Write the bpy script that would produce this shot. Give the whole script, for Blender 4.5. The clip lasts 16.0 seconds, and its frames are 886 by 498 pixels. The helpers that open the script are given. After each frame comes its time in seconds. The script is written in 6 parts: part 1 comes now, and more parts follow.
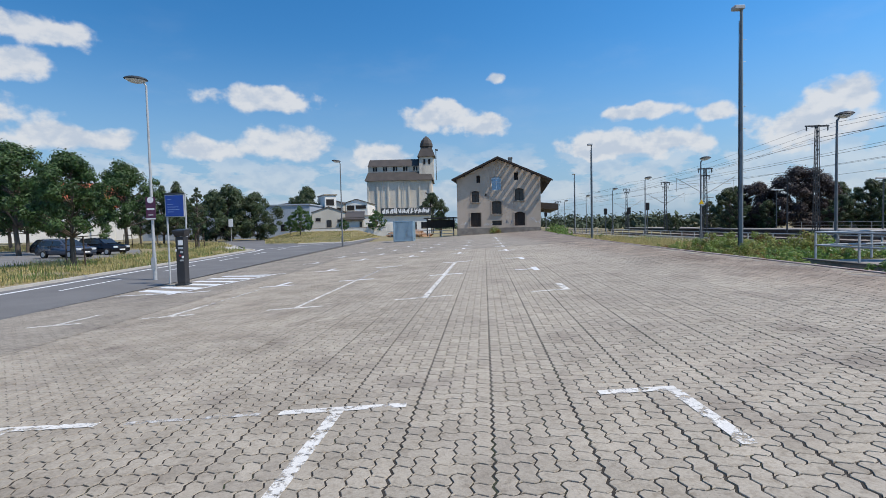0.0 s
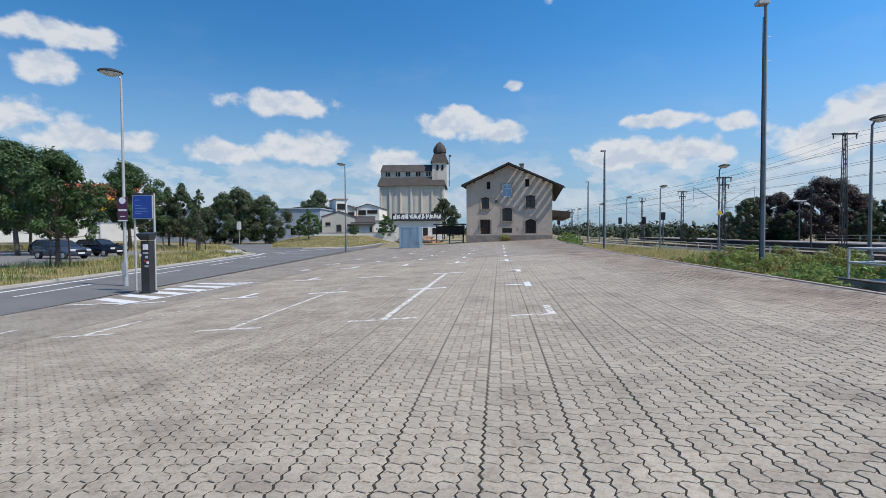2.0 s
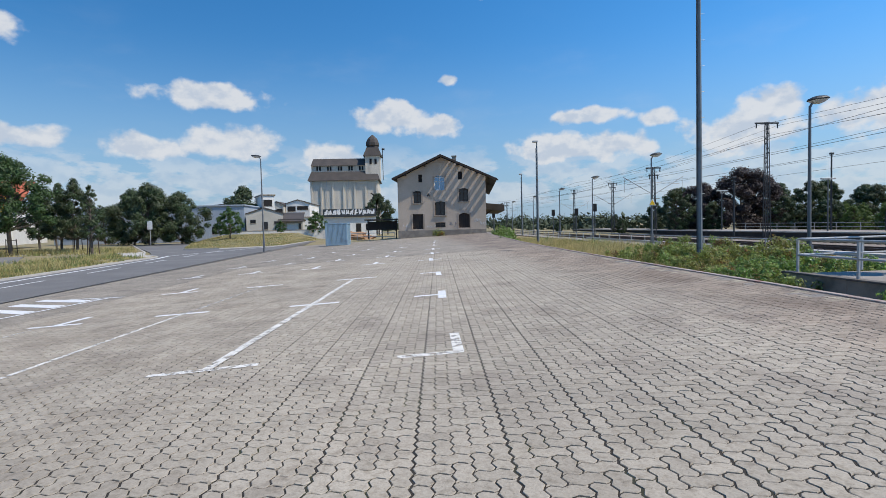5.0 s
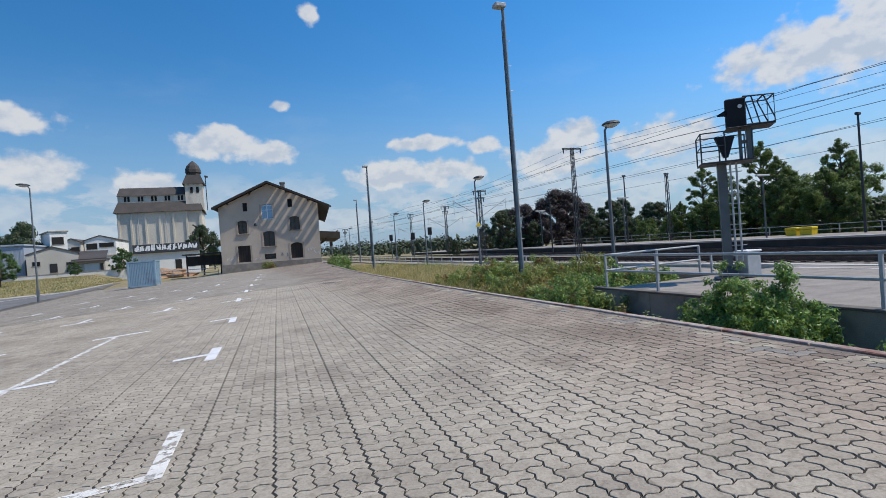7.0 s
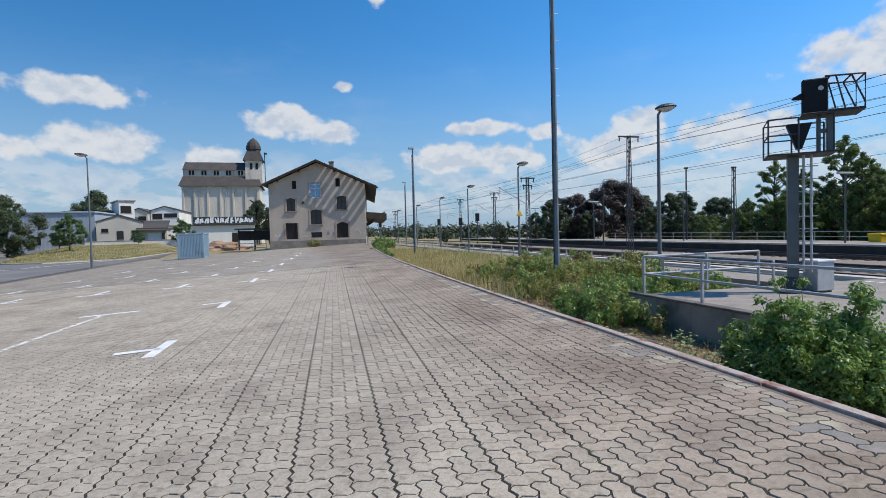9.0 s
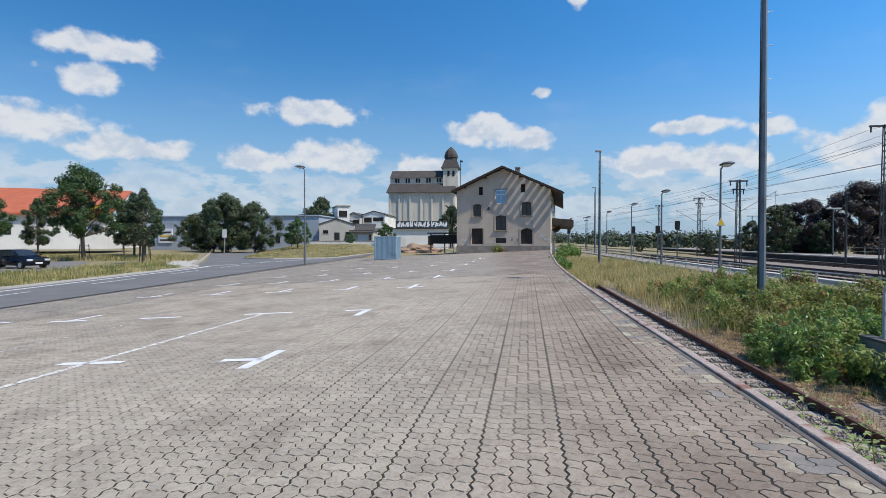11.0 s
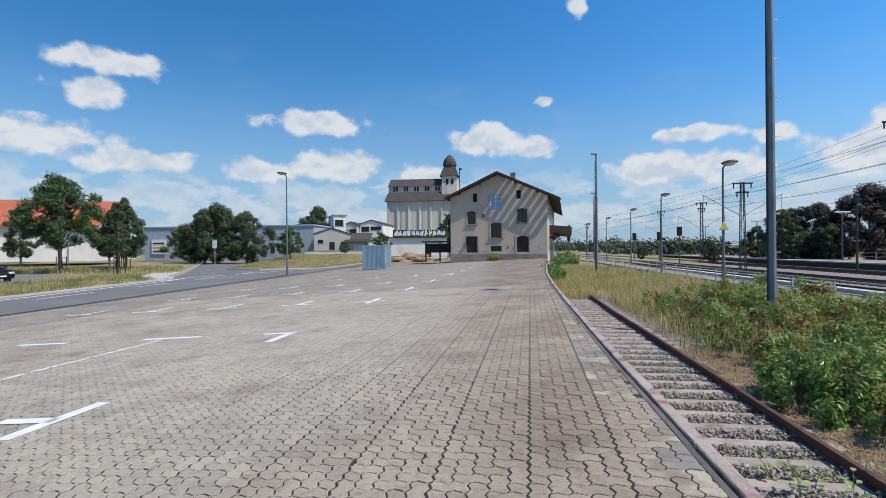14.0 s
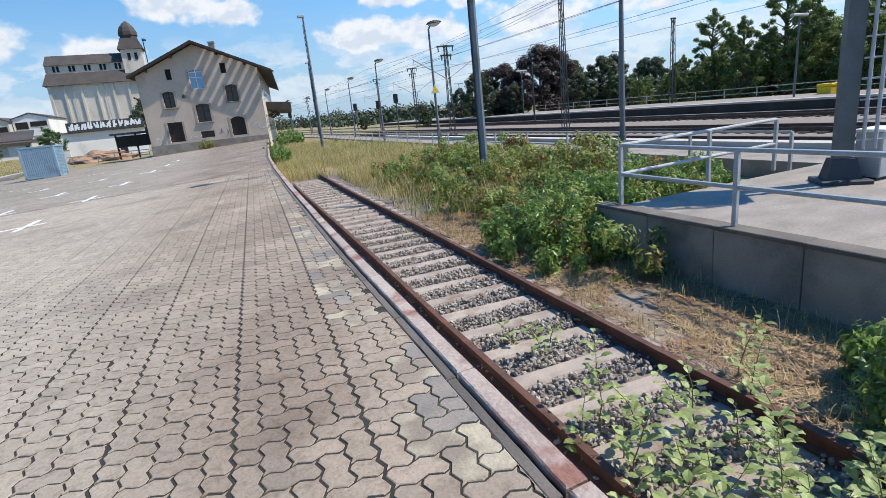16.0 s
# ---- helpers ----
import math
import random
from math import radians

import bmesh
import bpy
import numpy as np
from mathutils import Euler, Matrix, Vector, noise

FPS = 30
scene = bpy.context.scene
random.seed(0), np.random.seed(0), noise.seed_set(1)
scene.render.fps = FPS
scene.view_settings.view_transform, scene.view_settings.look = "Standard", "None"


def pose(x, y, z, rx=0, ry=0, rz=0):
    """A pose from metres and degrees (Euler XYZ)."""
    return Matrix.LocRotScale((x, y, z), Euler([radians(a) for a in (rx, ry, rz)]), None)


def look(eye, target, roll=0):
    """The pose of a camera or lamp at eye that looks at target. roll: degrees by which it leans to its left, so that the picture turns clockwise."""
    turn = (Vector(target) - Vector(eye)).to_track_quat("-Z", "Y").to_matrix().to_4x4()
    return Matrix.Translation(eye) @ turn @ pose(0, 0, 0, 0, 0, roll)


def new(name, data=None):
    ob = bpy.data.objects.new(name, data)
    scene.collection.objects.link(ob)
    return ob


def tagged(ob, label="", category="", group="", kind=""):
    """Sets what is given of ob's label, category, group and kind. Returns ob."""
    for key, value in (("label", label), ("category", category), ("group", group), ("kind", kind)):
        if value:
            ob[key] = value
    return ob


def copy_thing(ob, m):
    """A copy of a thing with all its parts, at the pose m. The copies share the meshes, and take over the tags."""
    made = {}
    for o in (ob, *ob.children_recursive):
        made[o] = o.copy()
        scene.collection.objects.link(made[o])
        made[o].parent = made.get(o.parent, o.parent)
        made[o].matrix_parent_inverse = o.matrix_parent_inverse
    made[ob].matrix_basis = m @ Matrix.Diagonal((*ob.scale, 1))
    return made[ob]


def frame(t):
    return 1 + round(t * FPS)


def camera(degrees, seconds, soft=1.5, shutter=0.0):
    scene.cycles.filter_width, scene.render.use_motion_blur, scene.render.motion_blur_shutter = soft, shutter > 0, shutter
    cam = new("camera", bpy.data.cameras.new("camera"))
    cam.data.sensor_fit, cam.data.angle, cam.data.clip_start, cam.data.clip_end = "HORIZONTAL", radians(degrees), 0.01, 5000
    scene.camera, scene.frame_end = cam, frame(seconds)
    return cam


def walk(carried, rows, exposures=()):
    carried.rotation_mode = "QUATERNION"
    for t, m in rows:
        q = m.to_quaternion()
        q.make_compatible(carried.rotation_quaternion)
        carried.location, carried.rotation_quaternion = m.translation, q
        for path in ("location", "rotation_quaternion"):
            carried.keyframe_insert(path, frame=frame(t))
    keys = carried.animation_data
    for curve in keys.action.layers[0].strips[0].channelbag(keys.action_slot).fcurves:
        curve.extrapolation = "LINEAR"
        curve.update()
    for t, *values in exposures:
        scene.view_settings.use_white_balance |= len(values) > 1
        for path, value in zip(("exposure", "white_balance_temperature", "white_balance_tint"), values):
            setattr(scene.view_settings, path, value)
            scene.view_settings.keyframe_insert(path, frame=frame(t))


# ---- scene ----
cam = camera(81.1, 16.0, soft=0.45)
ROWS = [
    (0, 1.092, 0.382, 1.474, 87.46, 1.29, 0.86),
    (0.5, 1.251, 0.857, 1.516, 87.98, 0.69, 1.38),
    (1, 1.496, 1.247, 1.519, 88.11, -0.11, 1.78),
    (1.5, 1.692, 1.704, 1.523, 88.23, -0.21, 1.05),
    (2, 1.956, 2.107, 1.521, 88.16, 0.30, 2.49),
    (2.5, 2.142, 2.523, 1.550, 87.92, 0.51, 4.60),
    (3, 2.238, 2.974, 1.583, 88.31, -0.28, 6.09),
    (5.5, 3.111, 5.470, 1.580, 87.29, 1.99, -7.76),
    (6, 3.437, 5.874, 1.610, 87.71, 2.61, -11.15),
    (6.5, 3.708, 6.295, 1.630, 88.59, 3.57, -16.55),
    (7, 4.088, 6.637, 1.640, 89.46, 4.34, -21.59),
    (7.5, 4.470, 6.907, 1.649, 89.17, 4.68, -24.21),
    (8, 4.879, 7.200, 1.677, 88.52, 3.99, -25.15),
    (8.5, 5.247, 7.373, 1.699, 88.07, 2.74, -22.06),
    (9, 5.554, 7.658, 1.720, 88.10, 1.46, -15.68),
    (9.5, 5.923, 7.926, 1.811, 87.91, 0.60, -8.44),
    (10, 6.271, 8.170, 1.844, 88.11, 0.09, -2.50),
    (12.5, 7.484, 9.914, 1.858, 91.55, 0.46, 11.12),
    (13, 7.591, 10.302, 1.839, 92.29, 0.37, 11.81),
    (13.5, 7.774, 10.726, 1.831, 92.05, 0.35, 10.12),
    (14, 7.935, 11.201, 1.801, 89.96, 0.52, 5.84),
    (14.5, 7.996, 11.590, 1.831, 85.65, 1.08, 0.87),
    (15, 8.109, 11.950, 1.831, 80.60, 1.93, -4.60),
    (15.5, 8.217, 12.326, 1.799, 77.66, 3.38, -13.53),
    (16, 8.362, 12.680, 1.786, 74.86, 5.84, -23.66),
]
walk(cam, [(t, pose(x, y, z, a, b, c)) for t, x, y, z, a, b, c in ROWS],
     [(0, -0.04, 6500, 10), (5.5, -0.04, 6500, 10), (7.0, -0.12, 6500, 10), (8.5, -0.06, 6500, 10), (10.0, 0.0, 6500, 10), (13.5, 0.02, 6500, 10), (15.0, 0.12, 6500, 10), (16.0, 0.34, 6600, 10)])

# ---- world, sun, exposure ----
SUN_EL, SUN_AZ = 54.0, 112.0          # degrees; azimuth clockwise from +y
world = bpy.data.worlds.new("world")
scene.world = world
world.use_nodes = True
wt = world.node_tree
wt.nodes.clear()


def wn(kind, operation="", data_type=""):
    n = wt.nodes.new(kind)
    if operation:
        n.operation = operation
    if data_type:
        n.data_type = data_type
    return n


def wmath(op, a, b=None, c=None):
    n = wn("ShaderNodeMath", operation=op)
    for i, v in enumerate((a, b, c)):
        if v is None:
            continue
        if isinstance(v, (int, float)):
            n.inputs[i].default_value = v
        else:
            wt.links.new(v, n.inputs[i])
    return n.outputs[0]


sky = wn("ShaderNodeTexSky")
sky.sky_type, sky.sun_disc = "NISHITA", False
sky.sun_elevation, sky.sun_rotation = radians(SUN_EL), radians(SUN_AZ)
sky.air_density, sky.dust_density, sky.ozone_density = 1.0, 0.15, 3.0
sky_tone = wn("ShaderNodeHueSaturation")
sky_tone.inputs["Saturation"].default_value = 1.36
sky_tone.inputs["Value"].default_value = 1.29
wt.links.new(sky.outputs[0], sky_tone.inputs["Color"])
coord = wn("ShaderNodeTexCoord")
sep = wn("ShaderNodeSeparateXYZ")
wt.links.new(coord.outputs["Generated"], sep.inputs[0])
az = wmath("MULTIPLY", wmath("ARCTAN2", sep.outputs[0], sep.outputs[1]), 57.2958)
el = wmath("MULTIPLY", wmath("ARCSINE", sep.outputs[2]), 57.2958)
flat = wn("ShaderNodeCombineXYZ")
wt.links.new(az, flat.inputs[0])
wt.links.new(el, flat.inputs[1])
# fair-weather clouds: azimuth, elevation, half width, half height in degrees
CLOUDS = [(-39, 17.2, 5, 1.3), (-39.5, 14.6, 3.4, 1.4), (-19.6, 13.4, 6.2, 1.4), (-0.6, 11.9, 4.2, 1.8), (4, 10.8, 3.2, 1.4),
          (5.4, 15.5, 1, .6), (19.9, 11.1, 4.6, .9), (26.9, 10.4, 1.6, 1.1), (37, 10.4, 3.2, 1.6), (-25.4, 8.2, 5, 1.3),
          (-17.2, 9.0, 5, 1.9), (-36.8, 8.6, 6, 1.3), (-7.5, 7.6, 4, 1.6), (16.5, 8.0, 5, 1.8), (23, 7.9, 4.4, 1.6),
          (34, 8.2, 5, 2.2), (60.5, 14.4, 11, 3.0), (65, 17.5, 7, 2.6), (-47, 10.2, 9, 1.8), (9, 24.3, 1.2, 1.1),
          (-51, 16.6, 3, 1), (45, 9, 6, 2.2)]
best = None
for a0, e0, w0, h0 in CLOUDS:
    mp = wn("ShaderNodeMapping")
    mp.inputs["Location"].default_value = (-a0 / w0, -e0 / h0, 0)
    mp.inputs["Scale"].default_value = (1 / w0, 1 / h0, 0)
    wt.links.new(flat.outputs[0], mp.inputs["Vector"])
    ln = wn("ShaderNodeVectorMath", operation="LENGTH")
    wt.links.new(mp.outputs[0], ln.inputs[0])
    best = ln.outputs["Value"] if best is None else wmath("SMOOTH_MIN", best, ln.outputs["Value"], 0.25)


def wnoise(scale, sx, sy, detail=7.0, rough=0.58, shift=0.0, up=0.0):
    mp = wn("ShaderNodeMapping")
    mp.inputs["Location"].default_value = (shift, shift * 0.7 + up * sy, shift)
    mp.inputs["Scale"].default_value = (sx, sy, 1)
    wt.links.new(flat.outputs[0], mp.inputs["Vector"])
    n = wn("ShaderNodeTexNoise")
    n.inputs["Scale"].default_value, n.inputs["Detail"].default_value, n.inputs["Roughness"].default_value = scale, detail, rough
    wt.links.new(mp.outputs[0], n.inputs["Vector"])
    return n.outputs["Fac"]


def wrange(v, a, b, c=0.0, d=1.0):
    n = wn("ShaderNodeMapRange")
    n.interpolation_type = "SMOOTHSTEP"
    wt.links.new(v, n.inputs[0])
    for i, k in enumerate((a, b, c, d)):
        n.inputs[i + 1].default_value = k
    return n.outputs[0]


puff = wnoise(0.36, 1.0, 1.2, 8.0, 0.50)
puff_above = wnoise(0.36, 1.0, 1.2, 8.0, 0.50, up=0.6)
mask = wrange(wmath("ADD", best, wmath("MULTIPLY", wmath("SUBTRACT", puff, 0.5), 1.9)), 1.08, 0.62)
band = wmath("MULTIPLY", wrange(el, 0.2, 3.0), wrange(el, 10.0, 5.5))
bank = wmath("MULTIPLY", wrange(wmath("ADD", wnoise(0.16, 1.0, 2.4, shift=31.0), wmath("MULTIPLY", band, 0.2)), 0.60, 0.69), band)
wisp = wmath("MULTIPLY", wrange(wnoise(0.09, 1.0, 2.8, shift=9.0), 0.5, 0.75), wmath("MULTIPLY", wrange(el, 0.0, 6.0), wrange(el, 24.0, 10.0)))
cover = wmath("MAXIMUM", wmath("MULTIPLY", mask, 0.92), wmath("MAXIMUM", wmath("MULTIPLY", bank, 0.5), wmath("MULTIPLY", wisp, 0.10)))
cloud_tone = wn("ShaderNodeMix", data_type="RGBA")
cloud_tone.inputs[6].default_value = (5.0, 5.6, 6.5, 1)
cloud_tone.inputs[7].default_value = (6.7, 6.9, 7.2, 1)
relief = wmath("MULTIPLY", wmath("SUBTRACT", puff_above, puff), 1.5)
wt.links.new(wrange(wmath("ADD", wnoise(0.30, 1.0, 2.0, shift=4.0), relief), 0.28, 0.66), cloud_tone.inputs[0])
haze = wn("ShaderNodeMix", data_type="RGBA")
wt.links.new(wrange(el, 20.0, -2.0, 0.0, 0.9), haze.inputs[0])
# the clear sky pales towards the sun
glow = wn("ShaderNodeVectorMath", operation="DOT_PRODUCT")
wt.links.new(coord.outputs["Generated"], glow.inputs[0])
glow.inputs[1].default_value = (math.cos(radians(SUN_EL)) * math.sin(radians(SUN_AZ)), math.cos(radians(SUN_EL)) * math.cos(radians(SUN_AZ)), math.sin(radians(SUN_EL)))
paled = wn("ShaderNodeVectorMath", operation="SCALE")
wt.links.new(sky_tone.outputs[0], paled.inputs[0])
wt.links.new(wrange(glow.outputs["Value"], -0.35, 0.55, 0.88, 1.34), paled.inputs["Scale"])
wt.links.new(paled.outputs[0], haze.inputs[6])
haze.inputs[7].default_value = (2.35, 3.75, 5.55, 1)
final = wn("ShaderNodeMix", data_type="RGBA")
wt.links.new(cover, final.inputs[0])
wt.links.new(haze.outputs[2], final.inputs[6])
wt.links.new(cloud_tone.outputs[2], final.inputs[7])
bg = wn("ShaderNodeBackground")
bg.inputs[1].default_value = 0.11
wt.links.new(final.outputs[2], bg.inputs[0])
wout = wn("ShaderNodeOutputWorld")
wt.links.new(bg.outputs[0], wout.inputs[0])

sun_data = bpy.data.lights.new("sun", "SUN")
sun_data.energy, sun_data.angle, sun_data.color = 4.8, radians(0.55), (1.0, 0.93, 0.82)
sun = new("sun", sun_data)
ce, se = math.cos(radians(SUN_EL)), math.sin(radians(SUN_EL))
sun_dir = Vector((ce * math.sin(radians(SUN_AZ)), ce * math.cos(radians(SUN_AZ)), se))
sun.matrix_world = look(sun_dir * 100, (0, 0, 0))


# ---- materials ----
def mat(name, c1, c2=None, rough=0.8, metal=0.0, scale=3.0, fine=60.0, bump=0.2, stain=None, stain_scale=0.6, stain_at=(0.55, 0.72),
        island=0.0, obj=0.0, translucent=0.0, stretch=(1, 1, 1), spec=0.5):
    """A surface with colour variation at two scales, stains and fine relief."""
    m = bpy.data.materials.new(name)
    m.use_nodes = True
    nt = m.node_tree
    b = nt.nodes["Principled BSDF"]
    L = nt.links.new
    c2 = c2 or tuple(v * 0.75 for v in c1)
    tc = nt.nodes.new("ShaderNodeTexCoord")
    geo = nt.nodes.new("ShaderNodeNewGeometry")
    mp = nt.nodes.new("ShaderNodeMapping")
    mp.inputs["Scale"].default_value = stretch
    L(geo.outputs["Position"], mp.inputs["Vector"])

    def noi(s, d=5.0):
        n = nt.nodes.new("ShaderNodeTexNoise")
        n.inputs["Scale"].default_value, n.inputs["Detail"].default_value = s, d
        L(mp.outputs[0], n.inputs["Vector"])
        return n.outputs["Fac"]

    def rng(v, a, bb, c=0.0, d=1.0):
        n = nt.nodes.new("ShaderNodeMapRange")
        L(v, n.inputs[0])
        for i, k in enumerate((a, bb, c, d)):
            n.inputs[i + 1].default_value = k
        return n.outputs[0]

    def mix(f, a, bb):
        n = nt.nodes.new("ShaderNodeMix")
        n.data_type = "RGBA"
        L(f, n.inputs[0])
        for sock, v in ((n.inputs[6], a), (n.inputs[7], bb)):
            if isinstance(v, tuple):
                sock.default_value = (*v, 1)
            else:
                L(v, sock)
        return n.outputs[2]
    grain = noi(fine, 3.0)
    col = mix(rng(noi(scale), 0.32, 0.68), c1, c2)
    if stain:
        col = mix(rng(noi(stain_scale, 6.0), *stain_at), col, stain)
    hsv = nt.nodes.new("ShaderNodeHueSaturation")
    L(col, hsv.inputs["Color"])
    val = rng(grain, 0.25, 0.75, 0.86, 1.14)
    for amount, src in ((island, geo.outputs["Random Per Island"]), (obj, None)):
        if amount:
            if src is None:
                src = nt.nodes.new("ShaderNodeObjectInfo").outputs["Random"]
            mu = nt.nodes.new("ShaderNodeMath")
            mu.operation = "MULTIPLY"
            L(val, mu.inputs[0])
            L(rng(src, 0.0, 1.0, 1 - amount, 1 + amount), mu.inputs[1])
            val = mu.outputs[0]
    L(val, hsv.inputs["Value"])
    L(hsv.outputs[0], b.inputs["Base Color"])
    b.inputs["Roughness"].default_value = rough
    b.inputs["Metallic"].default_value = metal
    b.inputs["Specular IOR Level"].default_value = spec
    if bump:
        bp = nt.nodes.new("ShaderNodeBump")
        bp.inputs["Strength"].default_value, bp.inputs["Distance"].default_value = bump, 0.01
        L(grain, bp.inputs["Height"])
        L(bp.outputs[0], b.inputs["Normal"])
    if translucent:
        tr = nt.nodes.new("ShaderNodeBsdfTranslucent")
        L(hsv.outputs[0], tr.inputs["Color"])
        ms = nt.nodes.new("ShaderNodeMixShader")
        ms.inputs[0].default_value = translucent
        out = nt.nodes["Material Output"]
        L(b.outputs[0], ms.inputs[1])
        L(tr.outputs[0], ms.inputs[2])
        L(ms.outputs[0], out.inputs[0])
    return m


def worn_paint(name, colour, low=0.42, high=0.5):
    """Road paint with bare spots where it has worn off."""
    m = mat(name, colour, tuple(v * 0.85 for v in colour), rough=0.6, scale=5, fine=80)
    nt = m.node_tree
    geo = nt.nodes.new("ShaderNodeNewGeometry")
    n = nt.nodes.new("ShaderNodeTexNoise")
    n.inputs["Scale"].default_value, n.inputs["Detail"].default_value, n.inputs["Roughness"].default_value = 9, 8, 0.7
    nt.links.new(geo.outputs["Position"], n.inputs["Vector"])
    r = nt.nodes.new("ShaderNodeMapRange")
    r.inputs[1].default_value, r.inputs[2].default_value = low, high
    nt.links.new(n.outputs["Fac"], r.inputs[0])
    t = nt.nodes.new("ShaderNodeBsdfTransparent")
    ms = nt.nodes.new("ShaderNodeMixShader")
    nt.links.new(r.outputs[0], ms.inputs[0])
    nt.links.new(t.outputs[0], ms.inputs[1])
    nt.links.new(nt.nodes["Principled BSDF"].outputs[0], ms.inputs[2])
    nt.links.new(ms.outputs[0], nt.nodes["Material Output"].inputs[0])
    return m


def plain(name, c, rough=0.5, metal=0.0, **kw):
    return mat(name, c, tuple(v * 0.85 for v in c), rough=rough, metal=metal, scale=4, fine=90, bump=0.05, **kw)


PAVE = dict(rough=0.9, scale=0.35, fine=55, bump=0.35, stain=(0.20, 0.164, 0.132), stain_scale=1.1, stain_at=(0.53, 0.86))
M_PAVE = mat("paver_concrete", (0.395, 0.342, 0.268), (0.325, 0.282, 0.222), island=0.09, obj=0.09, **PAVE)
M_HAZY = mat("paver_painted_yellow", (0.42, 0.365, 0.255), (0.31, 0.265, 0.195), rough=0.85, scale=7, fine=70, bump=0.35,
             stain=(0.25, 0.20, 0.15), stain_scale=4.5, stain_at=(0.44, 0.58), island=0.1)
M_HAZB = mat("paver_painted_black", (0.19, 0.17, 0.148), (0.235, 0.207, 0.172), rough=0.8, scale=6, fine=70, bump=0.35,
             stain=(0.26, 0.22, 0.18), stain_scale=4.0, stain_at=(0.5, 0.62), island=0.12)


def tyre_grime(m):
    """Dirt blotches and specks all over, rust-brown run-off beside the loading edge and grey tyre grime in the bays."""
    nt = m.node_tree
    geo = nt.nodes.new("ShaderNodeNewGeometry")
    sp = nt.nodes.new("ShaderNodeSeparateXYZ")
    nt.links.new(geo.outputs["Position"], sp.inputs[0])
    n = nt.nodes.new("ShaderNodeTexNoise")
    n.inputs["Scale"].default_value, n.inputs["Detail"].default_value = 0.8, 7
    nt.links.new(geo.outputs["Position"], n.inputs["Vector"])
    base = nt.nodes["Principled BSDF"].inputs["Base Color"]
    for size, lo, hi, colour in ((3.2, 0.48, 0.70, (0.90, 0.89, 0.87)), (17.0, 0.50, 0.68, (0.72, 0.70, 0.67)), (60.0, 0.60, 0.70, (0.6, 0.58, 0.55))):
        d = nt.nodes.new("ShaderNodeTexNoise")
        d.inputs["Scale"].default_value, d.inputs["Detail"].default_value, d.inputs["Roughness"].default_value = size, 6, 0.62
        nt.links.new(geo.outputs["Position"], d.inputs["Vector"])
        k = nt.nodes.new("ShaderNodeMapRange")
        k.inputs[1].default_value, k.inputs[2].default_value = lo, hi
        nt.links.new(d.outputs["Fac"], k.inputs[0])
        mu = nt.nodes.new("ShaderNodeMix")
        mu.data_type, mu.blend_type = "RGBA", "MULTIPLY"
        nt.links.new(k.outputs[0], mu.inputs[0])
        nt.links.new(base.links[0].from_socket, mu.inputs[6])
        mu.inputs[7].default_value = (*colour, 1)
        nt.links.new(mu.outputs[2], base)
    for a, b, lo, hi, colour in ((6.2, 8.6, 0.32, 0.60, (0.67, 0.595, 0.56)), (5.6, 8.2, 0.54, 0.42, (0.98, 0.92, 0.89)), (1.2, -0.2, 0.40, 0.62, (0.85, 0.84, 0.83))):
        g = nt.nodes.new("ShaderNodeMapRange")
        g.interpolation_type = "SMOOTHSTEP"
        g.inputs[1].default_value, g.inputs[2].default_value = a, b
        nt.links.new(sp.outputs[0], g.inputs[0])
        k = nt.nodes.new("ShaderNodeMapRange")
        k.inputs[1].default_value, k.inputs[2].default_value = lo, hi
        nt.links.new(n.outputs["Fac"], k.inputs[0])
        f = nt.nodes.new("ShaderNodeMath")
        f.operation = "MULTIPLY"
        nt.links.new(g.outputs[0], f.inputs[0])
        nt.links.new(k.outputs[0], f.inputs[1])
        mu = nt.nodes.new("ShaderNodeMix")
        mu.data_type, mu.blend_type = "RGBA", "MULTIPLY"
        nt.links.new(f.outputs[0], mu.inputs[0])
        nt.links.new(base.links[0].from_socket, mu.inputs[6])
        mu.inputs[7].default_value = (*colour, 1)
        nt.links.new(mu.outputs[2], base)


tyre_grime(M_PAVE)
M_JOINT = mat("joint_sand", (0.04, 0.034, 0.027), (0.024, 0.02, 0.016), rough=1.0, scale=6, fine=120, stain=(0.04, 0.05, 0.02), stain_scale=2.0)
M_ASPH = mat("asphalt", (0.165, 0.158, 0.15), (0.13, 0.125, 0.12), rough=0.9, scale=0.5, fine=150, bump=0.3,
             stain=(0.2, 0.19, 0.18), stain_scale=0.25)
M_WHITE = worn_paint("road_paint_white", (0.76, 0.72, 0.65), 0.405, 0.50)
M_WHITE2 = worn_paint("road_paint_fresh", (0.78, 0.77, 0.75), 0.22, 0.36)
M_FAINT = worn_paint("road_paint_faded", (0.62, 0.59, 0.54), 0.46, 0.58)
M_COPE = mat("coping_concrete", (0.43, 0.355, 0.30), (0.32, 0.245, 0.21), rough=0.9, scale=2.2, fine=38, bump=0.9, stain=(0.24, 0.115, 0.085), stain_scale=3.4, stain_at=(0.52, 0.64))
M_EDGE = mat("edge_stone", (0.16, 0.138, 0.115), (0.10, 0.087, 0.075), rough=0.9, scale=2, fine=60, bump=0.4, obj=0.1)
M_CONC = mat("concrete", (0.36, 0.31, 0.245), (0.26, 0.222, 0.175), rough=0.9, scale=0.8, fine=50, bump=0.3, stain=(0.15, 0.135, 0.11), stain_scale=1.2, stain_at=(0.47, 0.66))
# near-black colour stands in for shade on the platform face and the canopy
M_SHADEDARK = mat("shade_darkened_face", (0.07, 0.056, 0.046), (0.042, 0.035, 0.03), rough=0.95, scale=1.0, fine=20)
